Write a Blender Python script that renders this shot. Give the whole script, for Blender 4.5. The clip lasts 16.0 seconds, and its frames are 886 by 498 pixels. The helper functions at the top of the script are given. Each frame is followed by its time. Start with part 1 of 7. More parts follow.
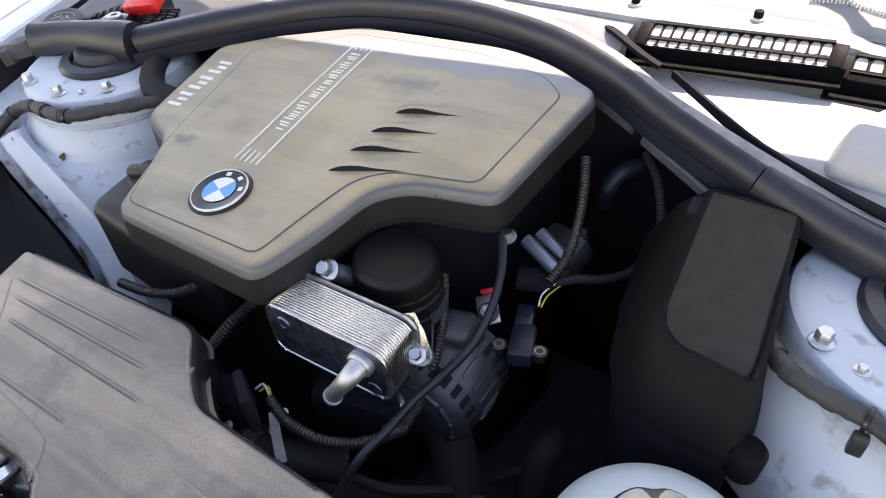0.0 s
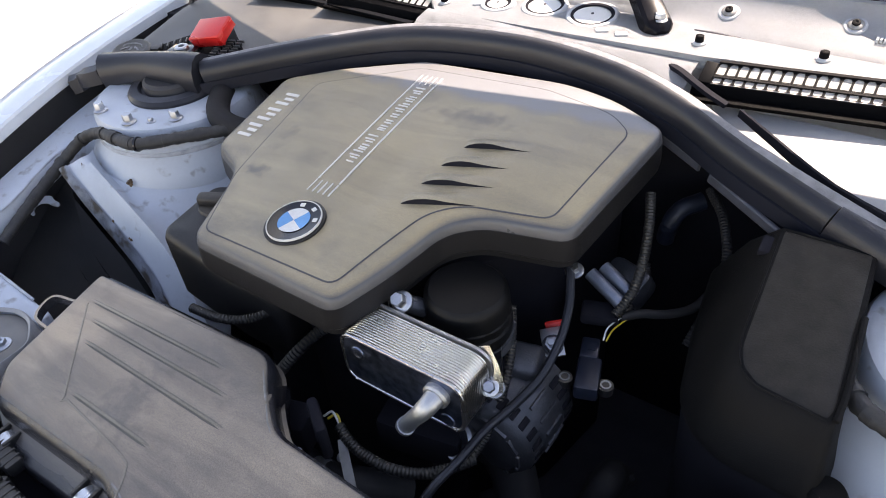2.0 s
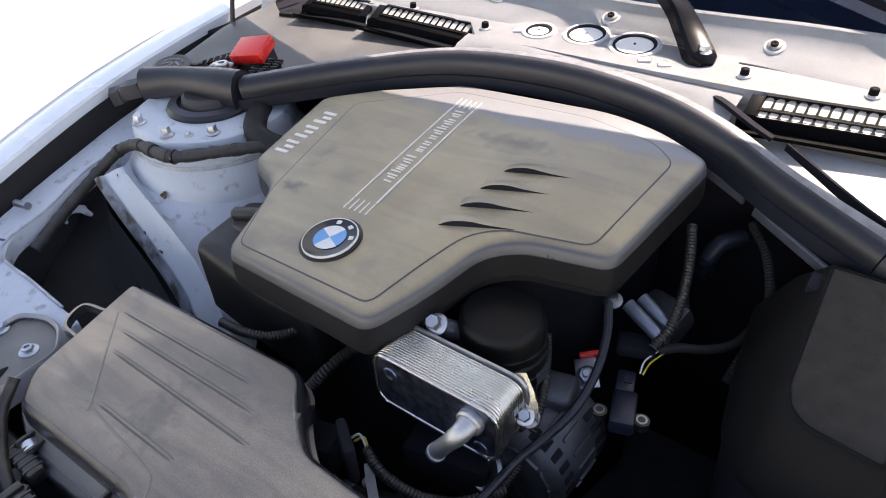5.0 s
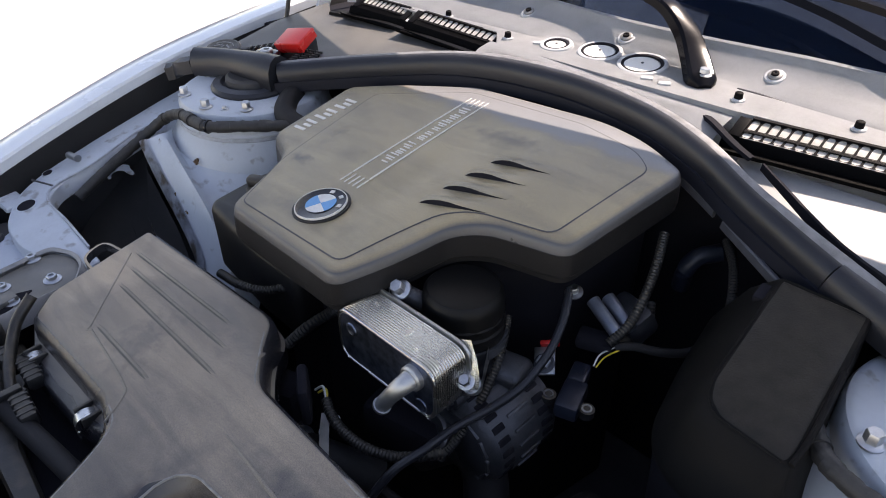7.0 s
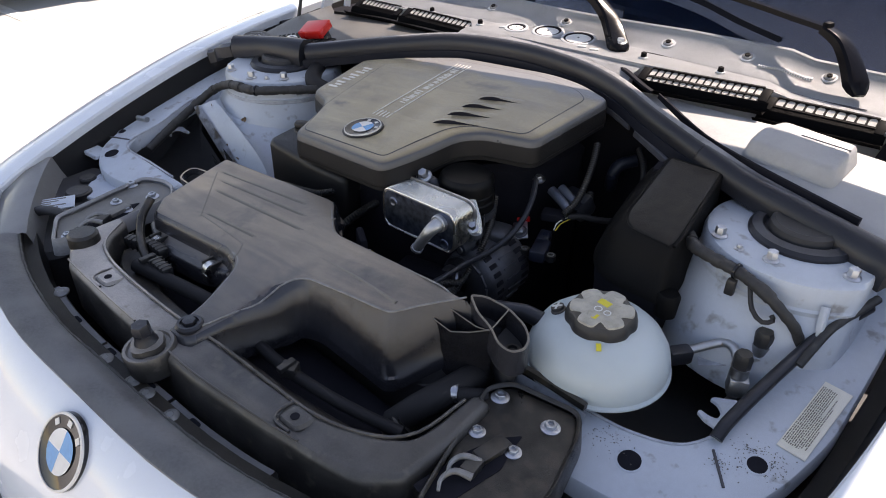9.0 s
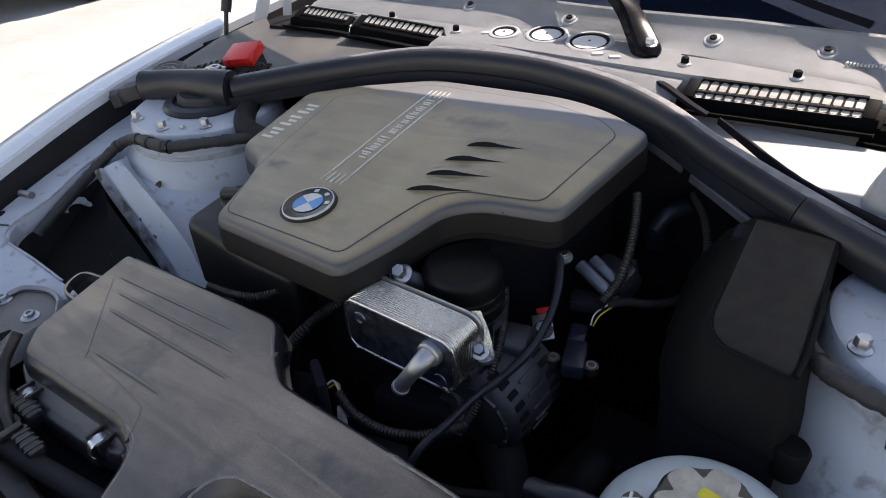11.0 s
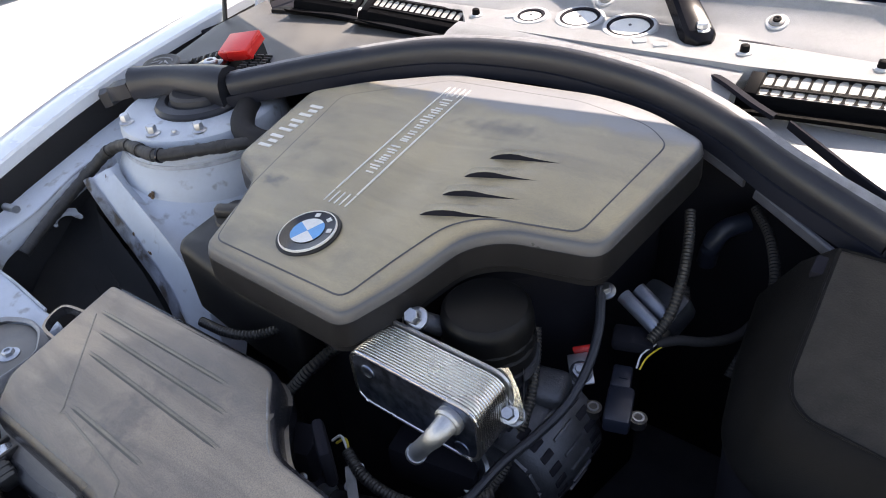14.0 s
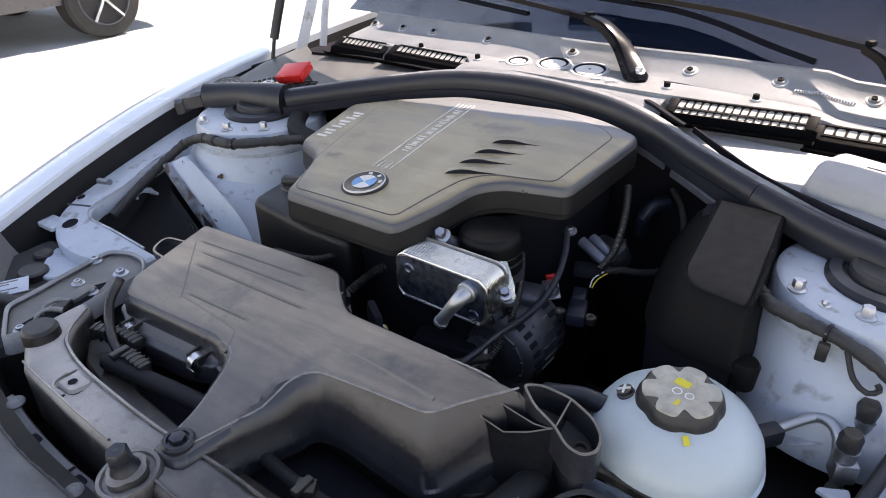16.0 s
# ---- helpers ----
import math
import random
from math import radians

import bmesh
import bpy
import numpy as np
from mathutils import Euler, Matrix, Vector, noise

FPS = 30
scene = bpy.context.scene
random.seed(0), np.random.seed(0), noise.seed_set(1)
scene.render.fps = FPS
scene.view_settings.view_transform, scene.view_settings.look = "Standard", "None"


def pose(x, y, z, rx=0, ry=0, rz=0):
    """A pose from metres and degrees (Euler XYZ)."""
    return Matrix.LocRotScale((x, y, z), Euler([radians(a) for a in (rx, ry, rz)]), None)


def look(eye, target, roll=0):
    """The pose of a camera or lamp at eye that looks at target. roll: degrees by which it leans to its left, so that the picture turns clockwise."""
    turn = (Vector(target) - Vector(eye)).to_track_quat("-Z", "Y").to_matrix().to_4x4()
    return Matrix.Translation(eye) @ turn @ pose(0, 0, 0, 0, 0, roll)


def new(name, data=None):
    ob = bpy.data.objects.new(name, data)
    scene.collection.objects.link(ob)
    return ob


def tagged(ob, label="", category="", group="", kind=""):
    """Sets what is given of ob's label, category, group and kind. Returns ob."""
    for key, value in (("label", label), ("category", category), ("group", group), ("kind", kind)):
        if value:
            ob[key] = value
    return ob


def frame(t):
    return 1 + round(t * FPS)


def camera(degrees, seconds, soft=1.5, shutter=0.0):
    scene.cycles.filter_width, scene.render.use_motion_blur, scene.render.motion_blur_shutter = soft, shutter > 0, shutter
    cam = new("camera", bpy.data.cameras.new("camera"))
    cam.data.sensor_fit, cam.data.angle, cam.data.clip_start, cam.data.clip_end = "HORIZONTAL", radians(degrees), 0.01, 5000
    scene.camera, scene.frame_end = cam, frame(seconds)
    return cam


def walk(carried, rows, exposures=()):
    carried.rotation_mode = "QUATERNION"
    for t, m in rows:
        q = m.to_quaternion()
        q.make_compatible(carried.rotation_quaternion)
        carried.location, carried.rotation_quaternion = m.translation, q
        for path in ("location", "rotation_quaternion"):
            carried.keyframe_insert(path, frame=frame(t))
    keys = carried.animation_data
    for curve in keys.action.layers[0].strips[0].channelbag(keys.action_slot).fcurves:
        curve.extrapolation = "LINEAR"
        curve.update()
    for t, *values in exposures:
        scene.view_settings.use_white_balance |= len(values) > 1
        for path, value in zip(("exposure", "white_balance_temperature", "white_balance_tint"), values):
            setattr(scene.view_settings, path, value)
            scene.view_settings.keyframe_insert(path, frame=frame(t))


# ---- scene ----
cam = camera(65.3, 16.0, soft=1.0)
PATH = [
    (0, (0.418, 0.542, 1.324), (-0.443, 1.753, -0.015), -4.9),
    (0.5, (0.444, 0.554, 1.34), (-0.47, 1.762, 0.034), -4.5),
    (1, (0.416, 0.546, 1.349), (-0.558, 1.736, 0.071), -3.4),
    (1.5, (0.389, 0.526, 1.344), (-0.573, 1.7, 0.043), -4.9),
    (2, (0.377, 0.513, 1.345), (-0.551, 1.728, 0.056), -5.2),
    (2.5, (0.37, 0.512, 1.343), (-0.545, 1.752, 0.068), -5.0),
    (3, (0.367, 0.519, 1.339), (-0.527, 1.769, 0.06), -4.7),
    (3.5, (0.363, 0.518, 1.34), (-0.536, 1.773, 0.068), -3.8),
    (4, (0.357, 0.513, 1.331), (-0.555, 1.768, 0.07), -3.8),
    (4.5, (0.359, 0.51, 1.331), (-0.611, 1.738, 0.085), -6.6),
    (4.7, (0.355, 0.503, 1.334), (-0.61, 1.738, 0.092), -5.2),
    (6.8, (0.453, 0.512, 1.327), (-0.693, 1.709, 0.206), 0.6),
    (7, (0.474, 0.506, 1.318), (-0.681, 1.664, 0.168), -0.4),
    (7.2, (0.489, 0.48, 1.314), (-0.656, 1.624, 0.139), -2.8),
    (7.5, (0.542, 0.37, 1.311), (-0.583, 1.543, 0.146), -0.9),
    (7.8, (0.608, 0.275, 1.32), (-0.434, 1.533, 0.166), 1.9),
    (8, (0.646, 0.233, 1.336), (-0.398, 1.499, 0.192), 2.4),
    (8.2, (0.686, 0.208, 1.35), (-0.388, 1.466, 0.226), 1.9),
    (10.3, (0.568, 0.128, 1.353), (-0.431, 1.517, 0.318), -2.2),
    (10.5, (0.529, 0.213, 1.333), (-0.448, 1.613, 0.29), -2.1),
    (10.7, (0.499, 0.326, 1.325), (-0.51, 1.697, 0.275), -3.3),
    (11, (0.449, 0.433, 1.305), (-0.574, 1.732, 0.18), -3.6),
    (11.5, (0.41, 0.505, 1.308), (-0.562, 1.782, 0.114), -4.1),
    (12, (0.406, 0.518, 1.3), (-0.569, 1.775, 0.089), -4.3),
    (12.5, (0.407, 0.516, 1.305), (-0.579, 1.765, 0.094), -4.0),
    (13, (0.395, 0.532, 1.295), (-0.655, 1.744, 0.1), -5.4),
    (13.5, (0.384, 0.534, 1.3), (-0.67, 1.741, 0.104), -5.5),
    (14, (0.376, 0.541, 1.299), (-0.674, 1.745, 0.096), -6.2),
    (14.5, (0.365, 0.539, 1.297), (-0.645, 1.76, 0.075), -3.6),
    (15, (0.373, 0.535, 1.296), (-0.644, 1.762, 0.086), -5.3),
    (15.5, (0.43, 0.435, 1.299), (-0.615, 1.768, 0.234), -1.2),
    (15.7, (0.467, 0.335, 1.305), (-0.566, 1.711, 0.285), 0.6),
    (16, (0.524, 0.221, 1.319), (-0.5, 1.616, 0.316), -0.7),
]
EXPOSURE = [(0, 1.95, 9200, 24), (0.5, 2.0, 9200, 24), (1.0, 1.75, 9100, 24), (2.0, 1.62, 9100, 24), (3.5, 1.58, 9100, 24), (4.7, 1.55, 9000, 24), (7.0, 1.13, 8900, 24), (7.5, 1.18, 8900, 24), (8.0, 1.62, 8900, 23), (8.2, 1.66, 8900, 23), (8.8, 1.2, 8900, 24), (10.3, 0.46, 8600, 22), (10.6, 0.46, 8600, 22), (11.1, 0.88, 8600, 22), (12.0, 1.46, 8700, 22), (15.0, 1.56, 8800, 23), (15.5, 1.45, 8800, 24), (16, 1.41, 8800, 24)]
walk(cam, [(t, look(eye, target, roll)) for t, eye, target, roll in PATH], exposures=EXPOSURE)

# ---- world, sun, exposure ----
SUN_TO = Vector((0.10, 0.80, 1.0)).normalized()
world = bpy.data.worlds.new("sky")
scene.world = world
world.use_nodes = True
wn = world.node_tree
sky = wn.nodes.new("ShaderNodeTexSky")
sky.sky_type = "NISHITA"
sky.sun_disc = False
sky.sun_elevation = math.asin(SUN_TO.z)
sky.sun_rotation = math.atan2(SUN_TO.x, SUN_TO.y)
sky.air_density, sky.dust_density, sky.ozone_density = 1.0, 0.1, 0.6
wn.links.new(sky.outputs[0], wn.nodes["Background"].inputs[0])
wn.nodes["Background"].inputs[1].default_value = 0.15
sun = new("sun", bpy.data.lights.new("sun", "SUN"))
sun.data.energy, sun.data.angle, sun.data.color = 4.6, radians(0.53), (0.92, 0.965, 1.0)
sun.matrix_world = look(SUN_TO * 30, (0, 0, 0))


# ---- materials ----
def material(name, base, rough=0.5, metal=0.0, vary=0.15, scale=18.0, bump=0.0, bump_scale=400.0,
             dust=0.0, dust_colour=(0.30, 0.26, 0.19), dust_scale=9.0, coat=0.0, spots=0.0, spot_colour=(0.1, 0.06, 0.03),
             spec=0.5, rough_vary=0.1, wipe=None, dust_lo=0.15, up=(0.45, 0.95), patch=None, smudge=0.0, wipe_min=0.0, dust_rough=0.85, spot_lo=0.62, glare_mix=0.0, streak=None, smears=()):
    """A surface with blotches and grain, optional settled dust on what faces up, and optional small spots."""
    m = bpy.data.materials.new(name)
    m.use_nodes = True
    nt = m.node_tree
    b = nt.nodes["Principled BSDF"]
    b.inputs["Metallic"].default_value = metal
    b.inputs["Coat Weight"].default_value = coat
    b.inputs["Coat Roughness"].default_value = 0.06
    b.inputs["Specular IOR Level"].default_value = spec
    tc = nt.nodes.new("ShaderNodeTexCoord")

    def noisy(sc, detail=4.0):
        n = nt.nodes.new("ShaderNodeTexNoise")
        n.inputs["Scale"].default_value, n.inputs["Detail"].default_value = sc, detail
        nt.links.new(tc.outputs["Object"], n.inputs["Vector"])
        return n.outputs["Fac"]

    def ramp(src, lo, hi):
        r = nt.nodes.new("ShaderNodeMapRange")
        r.inputs["From Min"].default_value, r.inputs["From Max"].default_value = lo, hi
        nt.links.new(src, r.inputs["Value"])
        return r.outputs["Result"]

    def mix(fac, a, c):
        x = nt.nodes.new("ShaderNodeMix")
        x.data_type = "RGBA"
        nt.links.new(fac, x.inputs[0])
        for src, slot in ((a, 6), (c, 7)):
            if isinstance(src, tuple):
                x.inputs[slot].default_value = (*src, 1.0)
            else:
                nt.links.new(src, x.inputs[slot])
        return x.outputs[2]

    def times(a, c):
        x = nt.nodes.new("ShaderNodeMath")
        x.operation = "MULTIPLY"
        for src, slot in ((a, 0), (c, 1)):
            if isinstance(src, float):
                x.inputs[slot].default_value = src
            else:
                nt.links.new(src, x.inputs[slot])
        return x.outputs[0]

    low = tuple(c * (1 - vary) for c in base)
    high = tuple(min(1.0, c * (1 + vary)) for c in base)
    col = mix(ramp(noisy(scale), 0.3, 0.7), low, high)
    fine = noisy(scale * 14, 2.0)
    col = mix(times(ramp(fine, 0.35, 0.65), 0.35), col, high)
    grit = ramp(noisy(1700.0, 2.0), 0.3, 0.7)
    col = mix(times(grit, 0.22), col, tuple(c * 0.45 for c in base))
    rough_src = ramp(noisy(scale * 0.7), 0.2, 0.8)
    rr = nt.nodes.new("ShaderNodeMapRange")
    rr.inputs["To Min"].default_value, rr.inputs["To Max"].default_value = max(0.02, rough - rough_vary), min(1.0, rough + rough_vary)
    nt.links.new(rough_src, rr.inputs["Value"])
    rough_out = rr.outputs["Result"]
    if dust > 0:
        geo = nt.nodes.new("ShaderNodeNewGeometry")
        sep = nt.nodes.new("ShaderNodeSeparateXYZ")
        nt.links.new(geo.outputs["Normal"], sep.inputs[0])
        facing = ramp(sep.outputs["Z"], *up)
        film = times(facing, ramp(noisy(dust_scale, 6.0), dust_lo, 0.75))
        speck = ramp(noisy(900.0, 2.0), 0.25, 0.75)
        film = times(times(film, dust), ramp(speck, -0.9, 0.9))
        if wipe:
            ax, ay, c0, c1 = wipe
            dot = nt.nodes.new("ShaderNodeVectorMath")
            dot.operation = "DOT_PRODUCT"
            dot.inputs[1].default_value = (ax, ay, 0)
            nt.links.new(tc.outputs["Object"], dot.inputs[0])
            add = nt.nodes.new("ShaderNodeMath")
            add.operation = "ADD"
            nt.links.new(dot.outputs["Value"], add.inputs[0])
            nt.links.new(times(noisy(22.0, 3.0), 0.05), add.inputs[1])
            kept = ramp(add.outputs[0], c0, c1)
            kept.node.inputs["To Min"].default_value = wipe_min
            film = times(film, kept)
            # Grey that paints glare of sun and sky over the wiped zone.
            if glare_mix:
                col = mix(times(times(facing, ramp(add.outputs[0], c1, c0)), glare_mix), col, (0.36, 0.37, 0.39))
        if patch:
            ax, ay, c0, c1 = patch
            dot = nt.nodes.new("ShaderNodeVectorMath")
            dot.operation = "DOT_PRODUCT"
            dot.inputs[1].default_value = (ax, ay, 0)
            nt.links.new(tc.outputs["Object"], dot.inputs[0])
            add = nt.nodes.new("ShaderNodeMath")
            add.operation = "MULTIPLY_ADD"
            add.inputs[1].default_value = 0.12
            nt.links.new(noisy(12.0, 4.0), add.inputs[0])
            nt.links.new(dot.outputs["Value"], add.inputs[2])
            most = nt.nodes.new("ShaderNodeMath")
            most.operation = "MAXIMUM"
            nt.links.new(film, most.inputs[0])
            nt.links.new(times(times(facing, ramp(add.outputs[0], c0, c1)), ramp(speck, -1.6, 1.0)), most.inputs[1])
            film = most.outputs[0]
        if streak:
            angle, keep = streak
            turned = nt.nodes.new("ShaderNodeMapping")
            turned.inputs["Rotation"].default_value = (0, 0, angle)
            turned.inputs["Scale"].default_value = (4.0, 26.0, 4.0)
            nt.links.new(tc.outputs["Object"], turned.inputs["Vector"])
            sn = nt.nodes.new("ShaderNodeTexNoise")
            sn.inputs["Scale"].default_value, sn.inputs["Detail"].default_value, sn.inputs["Roughness"].default_value = 1.0, 7.0, 0.62
            sn.inputs["Distortion"].default_value = 0.6
            nt.links.new(turned.outputs["Vector"], sn.inputs["Vector"])
            kept = ramp(sn.outputs["Fac"], 0.36, 0.62)
            kept.node.inputs["To Min"].default_value = keep
            film = times(film, kept)
        for (sx, sy), (lx, ly), keep in smears:
            local = nt.nodes.new("ShaderNodeMapping")
            local.vector_type = "TEXTURE"
            local.inputs["Location"].default_value = (sx, sy, 0.11)
            local.inputs["Scale"].default_value = (lx, ly, 1.0)
            nt.links.new(tc.outputs["Object"], local.inputs["Vector"])
            far = nt.nodes.new("ShaderNodeVectorMath")
            far.operation = "LENGTH"
            nt.links.new(local.outputs["Vector"], far.inputs[0])
            rag = nt.nodes.new("ShaderNodeMath")
            rag.operation = "MULTIPLY_ADD"
            rag.inputs[1].default_value = 3.0
            nt.links.new(noisy(70.0, 6.0), rag.inputs[0])
            nt.links.new(far.outputs["Value"], rag.inputs[2])
            kept = ramp(rag.outputs[0], 1.6, 2.6)
            kept.node.inputs["To Min"].default_value = keep
            film = times(film, kept)
        if smudge:
            kept = ramp(noisy(11.0, 5.0), 0.74, 0.56)
            kept.node.inputs["To Min"].default_value = 0.45
            film = times(film, kept)
        col = mix(film, col, dust_colour)
        rm = nt.nodes.new("ShaderNodeMix")
        nt.links.new(film, rm.inputs[0])
        nt.links.new(rough_out, rm.inputs[2])
        rm.inputs[3].default_value = dust_rough
        rough_out = rm.outputs[0]
    if spots > 0:
        v = nt.nodes.new("ShaderNodeTexNoise")
        v.inputs["Scale"].default_value, v.inputs["Detail"].default_value = 38.0, 8.0
        nt.links.new(tc.outputs["Object"], v.inputs["Vector"])
        col = mix(times(ramp(v.outputs["Fac"], spot_lo, spot_lo + 0.10), spots), col, spot_colour)
    nt.links.new(col, b.inputs["Base Color"])
    nt.links.new(rough_out, b.inputs["Roughness"])
    if bump > 0:
        bp = nt.nodes.new("ShaderNodeBump")
        bp.inputs["Strength"].default_value, bp.inputs["Distance"].default_value = bump, 0.0006
        nt.links.new(noisy(bump_scale, 3.0), bp.inputs["Height"])
        nt.links.new(bp.outputs["Normal"], b.inputs["Normal"])
    return m


